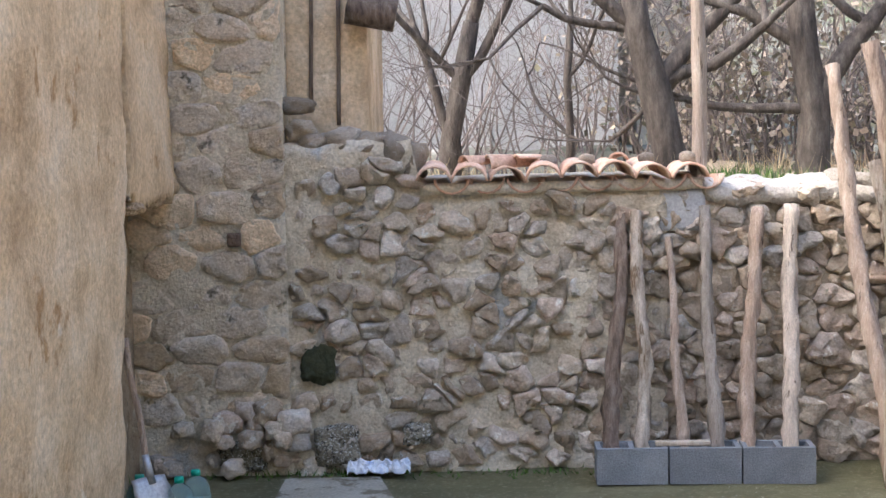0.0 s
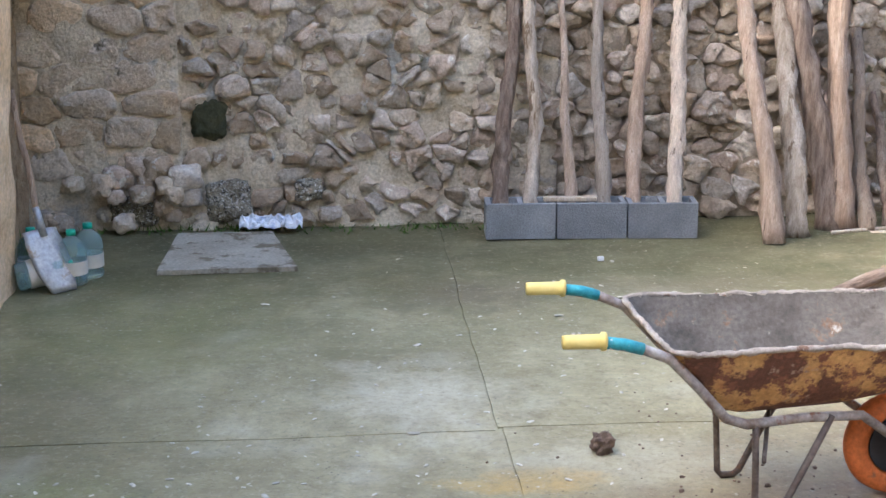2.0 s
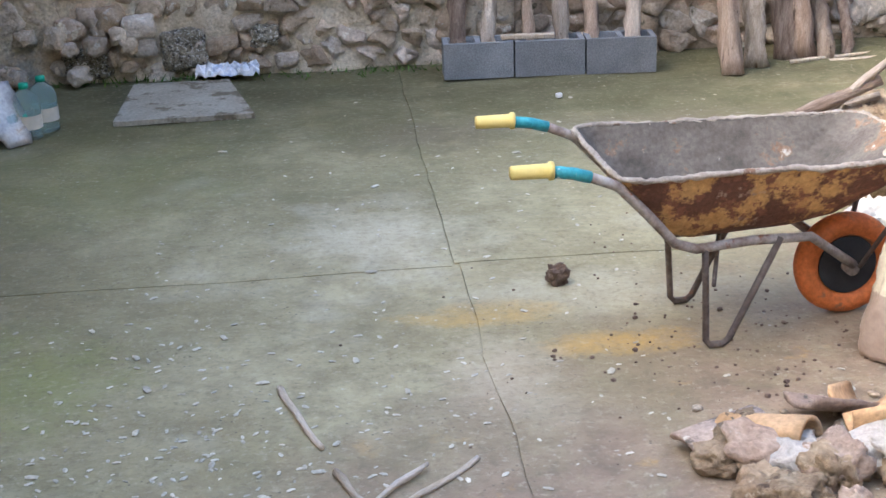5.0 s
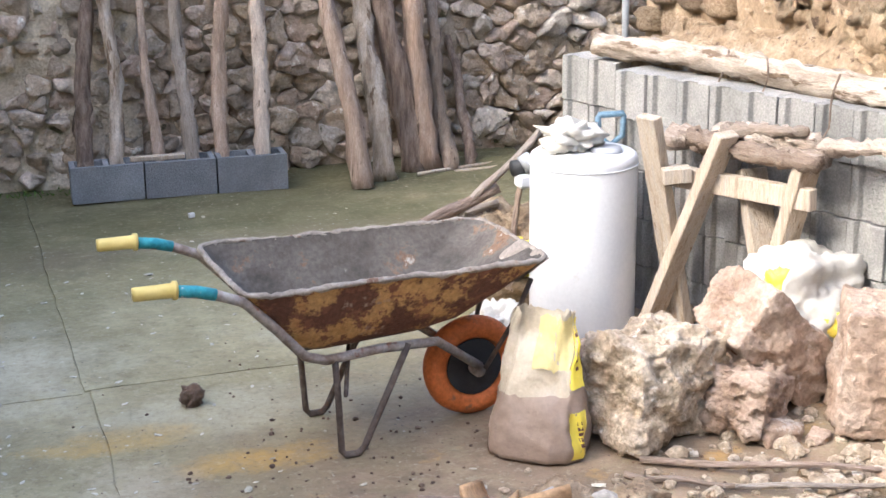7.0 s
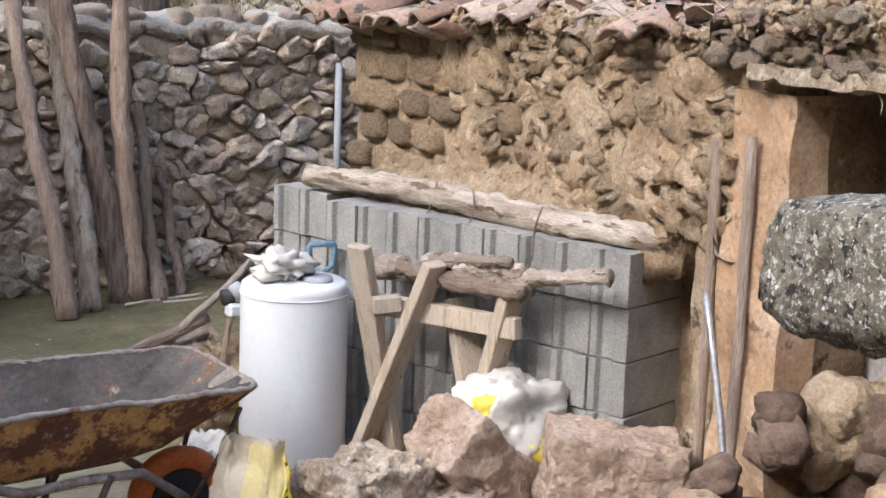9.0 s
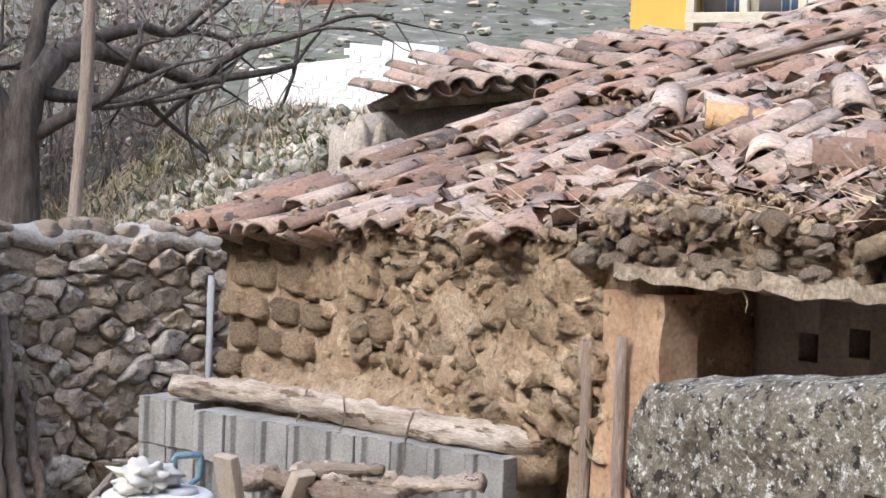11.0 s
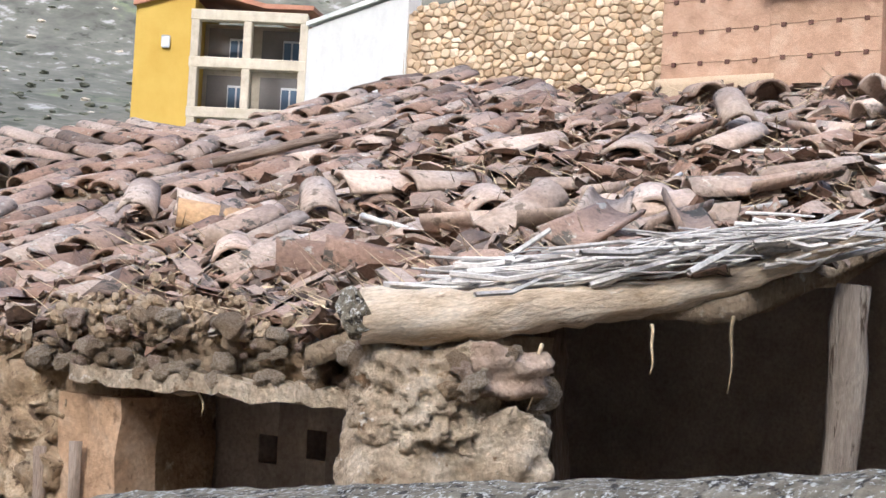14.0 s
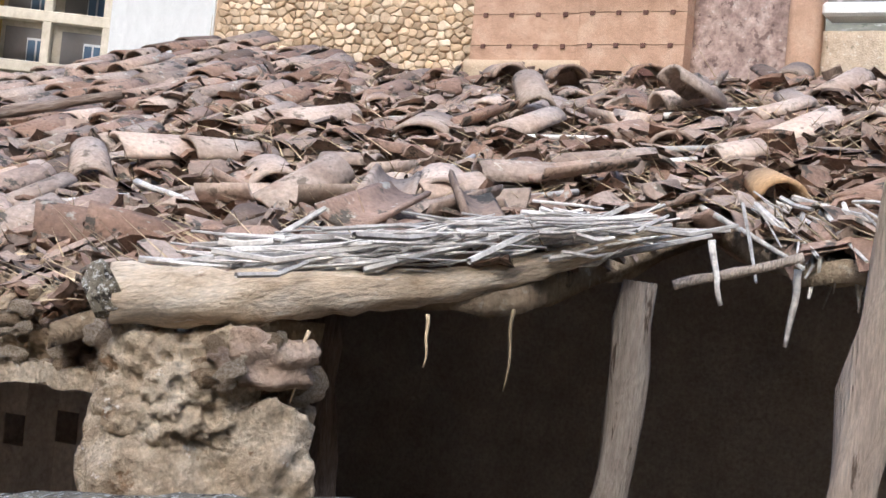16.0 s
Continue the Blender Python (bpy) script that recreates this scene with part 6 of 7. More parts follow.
def build_beyond():
    # grey rendered house behind the trees
    h = thing("grey_house", "plain grey rendered house behind bare trees", "house")
    part("wall", solid_sheet(span(-4.2, 1.55, 0.5), span(0.5, 7.5, 0.5), lambda u, v: (u, 15.5 + 0.03 * fb(u, v), v), (0, 5, 0)), M_PLASTERGREY, h)
    part("roof", box(6.4, 5.6, 0.25, 0.05, pose(-1.35, 18, 7.6)), M_REDROOF, h)
    st = thing("stone_outhouse", "pale stone outhouse beyond the trees", "house")
    part("wall", solid_sheet(span(2.0, 3.1, 0.2), span(1.0, 5.5, 0.3), lambda u, v: (u, 17.5 + 0.05 * fb(u, v, 1, 2), v), (0, 2, 0)), M_PALESTONE, st)
    part("roof", box(1.4, 2.4, 0.15, 0.03, pose(2.55, 18.4, 5.55)), M_REDROOF, st)
    # thicket: thin canes with small dry leaves
    rg = random.Random(6)
    bm, lf = bmesh.new(), bmesh.new()
    for i in range(420):
        x = rg.uniform(-3.2, 1.2) if i % 3 == 0 else rg.uniform(1.4, 6.5)
        y = rg.uniform(12.6, 15.0)
        z = land(x, y)
        p = Vector((x, y, z - 0.1))
        d = Vector((rg.gauss(0, 0.3), rg.gauss(0, 0.2), 1))
        L = rg.uniform(1.0, 2.8) if x > 1.3 else rg.uniform(0.8, 2.2)
        grow(bm, p, d, L * 0.6, 0.012, 2, rg, 0.5, None, 0, 3)
        if x > 1.3:
            for k in range(34):
                q = p + d * rg.uniform(0.1, 1) * L + Vector((rg.gauss(0, 0.22), rg.gauss(0, 0.2), rg.gauss(0, 0.12)))
                s = rg.uniform(0.018, 0.045)
                a, b = Vector((rg.gauss(0, 1), rg.gauss(0, 1), rg.gauss(0, 1))).normalized() * s, Vector((rg.gauss(0, 1), rg.gauss(0, 1), rg.gauss(0, 1))).normalized() * s
                v = [lf.verts.new(q - a), lf.verts.new(q + b), lf.verts.new(q + a), lf.verts.new(q - b)]
                lf.faces.new(v)
    th = tagged(new("thicket"), "dense dry thicket of brown stems and faded leaves", "bushes", kind="stuff")
    part("stems", bm, M_TWIG, th, kind="stuff")
    part("dry_leaves", lf, surf("faded_leaves", [(0.20, 0.15, 0.11), (0.34, 0.28, 0.22), (0.14, 0.15, 0.07)], 0.6, bump=0, vary=0.5), th, kind="stuff")
    # bank behind the wall: earth, rubble stones, grass
    bank = solid_sheet(span(-0.9, 8.5, 0.16), span(8.1, 13.5, 0.16), lambda u, v: (u, v, land(u, v) + 0.02 + 0.10 * fb(u, v, 1, 1.2) + 0.04 * fb(u, v, 3, 5)), (0, 0, -0.3))
    tagged(part("earth_bank", bank, M_BANK, smooth=True), "weedy earth bank above the wall", "bank", kind="structure")
    rs = [rock(1, 1, 1, 400 + i, 2, 0.5, 0.18) for i in range(6)]
    data = [([v.co.copy() for v in r.verts], [[v.index for v in f.verts] for f in r.faces]) for r in rs]
    V, F = [], []
    for i in range(2000):
        x, y = rg.uniform(4.0, 7.6), rg.uniform(8.2, 11.8)
        if i > 1500:
            x, y = rg.uniform(2.5, 4.4), rg.uniform(8.4, 11)
        s = rg.uniform(0.05, 0.135) if i < 1500 else rg.uniform(0.03, 0.09)
        m = Matrix.LocRotScale((x, y, land(x, y) + 0.05 + (0.12 * rg.random() if i < 1500 else 0)), Euler((rg.uniform(0, 3), rg.uniform(0, 3), rg.uniform(0, 3))), (s * 1.3, s, s * 0.9))
        vs, fs = data[i % 6]
        k = len(V)
        V += [m @ v for v in vs]
        F += [[k + q for q in f] for f in fs]
    me = bpy.data.meshes.new("rubble_heap")
    me.from_pydata(V, [], F)
    me.materials.append(M_RUBBLE)
    tagged(new("rubble_heap", me), "heap of grey rubble stones on the bank", "rubble", kind="stuff")
    # dry weeds all over the bank
    for name, mat, n in (("dry_weeds", M_STRAW, 5200), ("green_weeds", M_IVY, 3200)):
        V, F = [], []
        for i in range(n):
            x, y = rg.uniform(-0.8, 7.8) if i % 2 else rg.uniform(3.6, 7.6), rg.uniform(8.25, 12.5)
            z = land(x, y) + 0.05 + (0.10 if x > 4 else 0)
            h, a = rg.uniform(0.04, 0.15) * (1.7 if y > 10.5 else 0.6 if x < 3.2 else 1), rg.uniform(0, 6.3)
            h, w = (h, 0.006) if mat is M_STRAW else (h * 0.45, 0.026)
            k = len(V)
            V += [Vector((x - w * math.cos(a), y - w * math.sin(a), z)), Vector((x + w * math.cos(a), y + w * math.sin(a), z)), Vector((x + rg.gauss(0, 0.08), y + rg.gauss(0, 0.06), z + h))]
            F.append([k, k + 1, k + 2])
        me = bpy.data.meshes.new(name)
        me.from_pydata(V, [], F)
        me.materials.append(mat)
        tagged(new(name, me), "faded weeds and stalks over the bank", "weeds", kind="stuff")
    # grass and weeds
    V, F = [], []
    tufts = [(3.9, 9.2, 0.4, 500), (4.5, 9.6, 0.35, 400), (5.2, 9.8, 0.3, 350), (1.8, 9.0, 0.6, 500), (1.35, 10.6, 0.4, 400), (2.0, 10.5, 0.4, 300), (5.9, 10.2, 0.25, 250)]
    for cx, cy, rad, n in tufts:
        for i in range(n):
            x, y = rg.gauss(cx, rad), max(8.2, rg.gauss(cy, rad * 0.7))
            z = land(x, y) + 0.04
            h, a = rg.uniform(0.05, 0.16), rg.uniform(0, 6.3)
            w = 0.008
            k = len(V)
            V += [Vector((x - w * math.cos(a), y - w * math.sin(a), z)), Vector((x + w * math.cos(a), y + w * math.sin(a), z)), Vector((x + rg.gauss(0, 0.05), y + rg.gauss(0, 0.05), z + h))]
            F.append([k, k + 1, k + 2])
    me = bpy.data.meshes.new("grass")
    me.from_pydata(V, [], F)
    me.materials.append(M_GRASS)
    tagged(new("grass", me), "tufts of bright green grass on the bank", "grass", kind="stuff")


build_beyond()


def build_neighbour():
    """The next shed, whose eave shows above the roof edge."""
    n = thing("neighbour_shed", "low dark earth shed with an uneven tile eave", "shed")

    def ez(x):
        return 2.42 + 0.17 * (x - 4.3) + 0.02 * math.sin(x * 3)

    part("wall", solid_sheet(span(4.36, 9.5, 0.15), span(0, 1, 0.06), lambda u, v: (u, 6.62 + 0.04 * fb(u, v, 2, 3), 0.6 + v * (ez(u) - 0.68)), (0.2, 0.35, 0)), M_INNER, n, "dark earth wall", smooth=True)
    part("corner", rock(0.28, 0.4, 1.7, 520, 4, 0.85, 0.1, 2.5), M_STONE, n, "rough stone corner", smooth=True).matrix_basis = pose(4.42, 6.75, 1.55)
    part("roof_bed", solid_sheet(span(4.45, 9.5, 0.15), span(6.42, 7.3, 0.1), lambda u, v: (max(u, 4.48 + 1.2 * (v - 6.42)), v, ez(u) - 0.02 + 0.2 * (v - 6.42) + 0.02 * fb(u, v, 1, 3)), (0, 0, -0.08)), M_DIRT, n, smooth=True)
    me = mesh_of(barrel_tile(0.42, 0.20, 0.16, 0.012, 0.75), M_TILE, True)
    rg = random.Random(51)
    x = 4.46
    while x < 8.6:
        for k in range(3):
            y = 6.34 + 0.32 * k
            if x < 4.40 + 1.2 * (y - 6.40):
                continue
            piece("roof_tile", me, Matrix.LocRotScale((x + rg.gauss(0, 0.02), y, ez(x) + 0.2 * (y - 6.42) + 0.015), Euler((rg.gauss(0, 0.1), -0.197 + rg.gauss(0, 0.05), math.pi / 2 + rg.gauss(0, 0.1))), (1, 1, 1)), n)
            if k == 0:
                piece("roof_tile", me, Matrix.LocRotScale((x + 0.105, y + 0.03, ez(x) + 0.05), Euler((math.pi, 0.197, math.pi / 2 + rg.gauss(0, 0.08))), (1, 1, 1)), n)
        x += 0.21


build_neighbour()


# ---- the village behind ----


def build_village():
    # whitewashed block wall with a stepped end
    w = tagged(new("wall_white"), "long whitewashed block wall across the slope", "wall", kind="structure")
    def along(u, z, out=0.0):
        # the wall runs from (18.6, 36.4) to (20.2, 29.0), towards the yard
        k = 1 / (0.909 + 0.0378 * (u - 17))
        return (u * k - 0.98 * out, -0.75 + 33.75 * k - 0.21 * out, 2.0 + (z - 2.0) * k)

    for x0, x1, zt in ((17.0, 19.9, 5.0), (19.9, 20.9, 5.9), (20.9, 22.7, 6.05), (22.7, 23.3, 5.6)):
        part("wall_section", solid_sheet(span(x0, x1, 0.4), span(2.5, zt, 0.25), lambda u, v: along(u, v + 0.17 * (u - x0) * (x0 < 17.5)), (0.3, 0.05, 0)), M_WHITEWALL, w)
    me = mesh_of(box(0.38, 0.03, 0.17, 0.006), M_WHITEWALL)
    rg = random.Random(9)
    for r in range(14):
        for k in range(16):
            x, z = 17.3 + k * 0.40 + (0.2 if r % 2 else 0), 3.2 + r * 0.19
            if x < 22.5 and z < (4.7 + 0.17 * (x - 17) if x < 19.9 else 5.7):
                piece("wall_block", me, pose(*along(x, z, 0.012 + 0.006 * rg.random()), 0, 0, -78), w)
    # yellow house with a two-storey stone gallery
    h = thing("yellow_house", "yellow painted house with a stone-faced gallery of open balconies", "house")
    X = 41.0
    turn = Matrix.Translation((41, 36.2, 1.9)) @ Matrix.Rotation(radians(35), 4, "Z") @ Matrix.Diagonal((1, 0.74, 0.96, 1)) @ Matrix.Translation((-41, -36.2, -1.9))
    part("side_wall", box(7.0, 3.0, 9.0, 0.03, pose(X + 3.55, 43.7, 9.2)), M_YELLOWP, h, "yellow painted wall")
    part("body", box(6.0, 6.4, 9.0, 0.03, pose(X + 5.2, 39.2, 8.6)), M_PALESTONE, h)
    # gallery: piers, slabs, and back panels painted dark for the rooms' shade
    for y in (42.1, 39.45, 36.6):
        part("pier", box(0.5, 0.42, 7.6, 0.03, pose(X + 0.1, y, 9.25)), M_PALESTONE, h, "stone-faced pier")
    for z in (13.0, 11.15, 9.2):
        part("beam", box(0.5, 5.9, 0.42, 0.03, pose(X + 0.08, 39.4, z)), M_PALESTONE, h, "stone-faced beam")
    for y in (40.8, 38.0):
        for z in (12.1, 10.2):
            part("back_panel", box(0.1, 2.3, 1.6, 0.0, pose(X + 2.1, y, z)), M_ROOM_SHADE, h)
            part("window", box(0.06, 0.95, 1.0, 0.01, pose(X + 1.98, y - 0.45, z - 0.1)), M_WHITE, h, "white-framed glazed door")
            part("pane", box(0.04, 0.36, 0.8, 0.0, pose(X + 1.93, y - 0.68, z - 0.1)), M_PANE, h)
            part("pane", box(0.04, 0.36, 0.8, 0.0, pose(X + 1.93, y - 0.22, z - 0.1)), M_PANE, h)
    part("roof", solid_sheet((36.2, 38.6, 42.2, 45.3), (0, 1), lambda u, v: (X - 0.15 + 8 * v, u, 13.35 + (0.62 if 39 < u < 43 else 0.0) - (0.1 if u > 45 else 0) + 0.8 * v), (0, 0, 0.18)), M_REDROOF, h, "low red tile roof")
    part("wall_sign", box(0.05, 0.45, 0.5, 0.05, pose(X - 0.02, 43.6, 11.9)), M_WHITE, h, "small white wrought ornament")
    h.matrix_world = turn
    # small brick outbuildings on the slope
    for i, (x0, x1, y, z0, z1) in enumerate(((32.4, 36.0, 60, 8.0, 12.0), (36.2, 41.6, 60.5, 8.0, 11.95), (51.6, 55, 61, 8.0, 12.6))):
        o = thing("brick_barn", "low terracotta barn on the slope", "barn", "barns on the slope")
        part("wall", solid_sheet(span(x0, x1, 0.6), span(z0, z1, 0.4), lambda u, v: (u, y, v), (0, 3, 0)), M_BRICKRED, o)
        part("roof", box(x1 - x0 + 0.1, 3.8, 0.2, 0.04, pose((x0 + x1) / 2, y + 1.86, z1 + 0.02, 3)), M_REDROOF, o)
        part("door", box(0.9, 0.1, 1.4, 0.02, pose(x0 + 1.2, y - 0.05, z1 - 1.6)), M_DARKWOOD, o)
    # grey terrace wall and garden walls
    tw = tagged(new("wall_terrace"), "grey dry-stone terrace wall on the slope", "wall", kind="structure")
    part("terrace", solid_sheet(span(41.6, 53, 0.6), span(8.5, 12.0, 0.3), lambda u, v: (u, 61 + 0.1 * fb(u, v), v), (0, 0.6, 0)), M_PURPLE, tw)
    # golden rubble wall, whitewashed where it meets the street
    g = tagged(new("wall_golden"), "tall golden rubble stone retaining wall", "wall", kind="structure")
    part("wall_core", solid_sheet(span(14.35, 21.5, 0.25), span(4.5, 9.9, 0.25), lambda u, v: (28.05 + 0.04 * fb(u, v, 1, 1.5), u, min(v, 9.45 - 0.05 * (u - 14.4))), (0.6, 0, 0)), M_WARMMORTAR, g)
    rg = random.Random(77)
    for (py, pz), poly in cells(14.4, 21.3, 6.6, 9.3, 0.24, 0.17, 88):
        one = cell_stone(poly, lambda u, v, d: (28.05 - d, u, v), 0.07, rg.uniform(0.86, 0.99), rough=0.03, seed=rg.uniform(0, 50))
        part("stone", one, M_WARMSTONE, g, smooth=True)
    white = tagged(new("wall_whitewashed"), "whitewashed street wall bending away uphill", "wall", kind="structure")
    part("white_face", solid_sheet(span(21.4, 27.5, 0.4), span(5.0, 9.75, 0.4), lambda u, v: (28.0 + 0.52 * (u - 21.4), u, min(v, 9.62 + 0.03 * (u - 22))), (0.5, 0, 0)), M_WHITEWALL, white)
    part("white_coping", solid_sheet(span(21.4, 27.5, 0.4), (0, 1), lambda u, v: (27.9 + 0.52 * (u - 21.4) + 0.7 * v, u, 9.68 + 0.03 * (u - 22)), (0, 0, 0.12)), M_WHITEWALL, white)
    part("upper_wall", solid_sheet(span(10.8, 20.4, 0.5), span(8.8, 11.6, 0.4), lambda u, v: (29.2, u, v), (0.5, 0, 0)), M_PLASTERGREY, white, "grey rendered wall above")
    # rammed earth house with courses and putlog lines
    r = thing("earth_house", "rammed earth house with visible lifts and a small shutter", "house")
    for y0, y1, x, zt in ((11.05, 13.35, 26.0, 8.6), (8.85, 11.0, 25.9, 8.35)):
        for i in range(6):
            z0 = 5.2 + i * 0.62
            if z0 < zt:
                part("earth_lift", solid_sheet(span(y0, y1, 0.15), span(z0, min(z0 + 0.605, zt), 0.12), lambda u, v: (x + 0.012 * fb(u, v, 5, 5), u, v), (0.8, 0, 0)), M_TAPIAL, r)
                # solid dark boxes; their colour stands for shade inside the putlog holes
                for k in range(4):
                    part("putlog_hole", box(0.06, 0.09, 0.08, 0.0, pose(x - 0.005, y0 + (k + 0.5) * (y1 - y0) / 4, z0 + 0.60)), M_DARKWOOD, r)
                part("lift_joint", box(0.52, y1 - y0, 0.02, 0.0, pose(x + 0.3, (y0 + y1) / 2, z0 + 0.612)), M_WARMMORTAR, r)
    part("eave", box(0.8, 2.4, 0.12, 0.02, pose(25.9, 9.9, 8.42)), M_REDROOF, r, "ragged tile eave")
    part("upper_storey", solid_sheet(span(8.9, 13.3, 0.3), span(8.55, 11, 0.3), lambda u, v: (26.5, u, v), (0.8, 0, 0)), M_PURPLE, r)
    part("shutter", box(0.08, 0.52, 0.5, 0.01, pose(25.84, 9.45, 6.36)), M_DARKWOOD, r, "brown wooden shutter")
    part("stone_footing", solid_sheet(span(10.9, 13.4, 0.2), span(5.0, 6.75, 0.15), lambda u, v: (25.86 + 0.04 * fb(u, v, 2, 4), u, v), (0.2, 0, 0)), M_WARMSTONE, r, smooth=True)
    # dark rubble wall, brick pier, and the lane wall further along
    d = tagged(new("wall_dark_rubble"), "purplish rubble wall between the old houses", "wall", kind="structure")
    part("dark_face", solid_sheet(span(6.9, 8.85, 0.15), span(4.8, 10.5, 0.2), lambda u, v: (26.3 + 0.06 * fb(u, v, 2, 3), u, v), (0.6, 0, 0)), M_PURPLE, d, smooth=True)
    part("brick_pier", solid_sheet(span(6.45, 6.95, 0.1), span(4.8, 9.4, 0.15), lambda u, v: (25.9 + 0.03 * fb(u, v, 1, 4), u, v), (0.6, 0, 0)), M_TAPIAL, d, "worn brick pier", smooth=True)
    part("lane_wall", solid_sheet(span(-2, 6.5, 0.25), span(4.5, 7.4, 0.2), lambda u, v: (26.4 + 0.06 * fb(u, v, 2, 3), u, v), (0.5, 0, 0)), M_STONE, d, smooth=True)
    part("lane_capping", box(0.7, 8.5, 0.25, 0.05, pose(26.5, 2.2, 7.75)), M_WHITEWALL, d)


build_village()


def build_scrub():
    """Bushes and loose rocks over the far slope."""
    rg = random.Random(91)
    for name, lab, mat, count, sizes in (("scrub", "low bushes over the hillside, paled for distance haze", M_SCRUB_HAZED, 4200, (0.10, 0.38)), ("scree", "pale loose rocks over the hillside", M_PALESTONE, 1500, (0.12, 0.4))):
        rs = [rock(1, 1, 1, 700 + i, 2, 0.2, 0.35, 2.5) for i in range(5)]
        data = [([v.co.copy() for v in r.verts], [[v.index for v in f.verts] for f in r.faces]) for r in rs]
        V, F = [], []
        for i in range(count):
            d = 46 + 136 * rg.random() ** 1.5
            a = rg.uniform(0.15, 1.75)
            x, y = d * math.cos(a), d * math.sin(a)
            s = rg.uniform(*sizes)
            m = Matrix.LocRotScale((x, y, land(x, y) + s * 0.15), Euler((0, 0, rg.uniform(0, 6))), (s * 1.4, s * 1.4, s * 0.7))
            vs, fs = data[i % 5]
            k = len(V)
            V += [m @ v for v in vs]
            F += [[k + q for q in f] for f in fs]
        me = bpy.data.meshes.new(name)
        me.from_pydata(V, [], F)
        me.materials.append(mat)
        tagged(new(name, me), lab, "hillside", kind="stuff")


build_scrub()

# ---- small things ----


def build_sack():
    s = thing("sand_sack", "half-filled translucent sack of sand with yellow printed strips", "sack")
    # a slack sack: full and broad below, flat and pinched at the top
    base = Vector((1.55, 3.37, 0))
    along = Vector((0.737, -0.676, 0)).normalized()
    out = Vector((along.y, -along.x, 0))

    def surf_pt(a, h):
        w = 0.172 - 0.072 * h + 0.014 * fb(a, h, 2, 1.5) - 0.012 * max(0.0, 0.08 - h) / 0.08
        t = 0.105 * max(0.0, 1 - h * 1.25) ** 0.7 + 0.016 + 0.018 * math.sin(min(1.0, h * 2) * math.pi)
        c, q = math.cos(a), math.sin(a)
        p = base + along * (w * math.copysign(abs(c) ** 0.6, c)) + out * (t * math.copysign(abs(q) ** 0.8, q))
        fold = 0.012 * math.sin(a * 5 + h * 9) * h + 0.010 * fb(c * 2, h * 3, q, 2.2) + 0.008 * fb(c, h, q, 7)
        return p + out * fold + along * (0.010 * fb(h * 3, q, 2, 2)) + Vector((0.03 * h, 0.02 * h, 0.004 + 0.47 * h + 0.02 * h * fb(c * 3, q, 5, 2)))

    def sand_line(a):
        return 0.47 + 0.05 * math.cos(a + 0.6) + 0.03 * fb(math.cos(a) * 2, math.sin(a) * 2, 1, 1.5)

    N = 56
    for name, lower, mat, lab in (("filled_part", True, M_SAND, "brown sand showing through the plastic"), ("slack_top", False, M_BAGTOP, "slack dusty clear plastic")):
        bm = bmesh.new()
        rows = []
        for f in span(0, 1, 0.07):
            row = []
            for k in range(N):
                a = 2 * math.pi * k / N
                h = sand_line(a)
                row.append(bm.verts.new(surf_pt(a, h * f if lower else h + (1 - h) * f)))
            rows.append(row)
        for a, b in zip(rows, rows[1:]):
            for k in range(N):
                bm.faces.new((a[k], a[(k + 1) % N], b[(k + 1) % N], b[k]))
        if lower:
            bm.faces.new(rows[0][::-1])
        part(name, bm, mat, s, lab, smooth=True)
    # yellow strips down the edge and a faded patch
    for h0, h1, a0, a1 in ((0.02, 0.34, 0.10, 0.66), (0.50, 0.96, 0.10, 0.66), (0.62, 0.97, 0.70, 1.6)):
        bm = sheet(span(a0, a1, 0.06), span(h0, h1, 0.04), lambda u, v: surf_pt(u, v) + (along * math.cos(u) + out * math.sin(u)) * 0.004)
        st = part("printed_strip", bm, M_YPLASTIC if a0 < 0.5 else M_FADED, s, "yellow printed strip", smooth=True)
        if a0 < 0.5:
            for i in range(5):
                h = h0 + (h1 - h0) * (0.25 + 0.12 * i)
                bm = sheet((0.27, 0.42), (h, h + 0.025), lambda u, v: surf_pt(u, v) + (along * math.cos(u) + out * math.sin(u)) * 0.007)
                part("print_bar", bm, M_DARKWOOD, st)


build_sack()


def build_yellow_sack():
    bm = rock(0.52, 0.36, 0.42, 810, 5, 0.35, 0.16, 1.8)
    s = thing("torn_sack", "crumpled pale plastic sack with yellow print behind the boulders", "sack")
    part("film", bm, M_FILM, s, smooth=True).matrix_basis = pose(2.63, 3.54, 0.33, 0, 10, 20)
    for i, (x, y, z, sx, sz) in enumerate(((2.46, 3.42, 0.44, 0.06, 0.09), (2.60, 3.36, 0.30, 0.10, 0.07), (2.68, 3.32, 0.18, 0.07, 0.12))):
        part("printed_patch", rock(sx * 1.6, 0.06, sz * 1.5, 820 + i, 4, 0.3, 0.25, 2), M_YPLASTIC, s, "yellow printed plastic", smooth=True).matrix_basis = pose(x, y, z, 0, 0, -30)


build_yellow_sack()


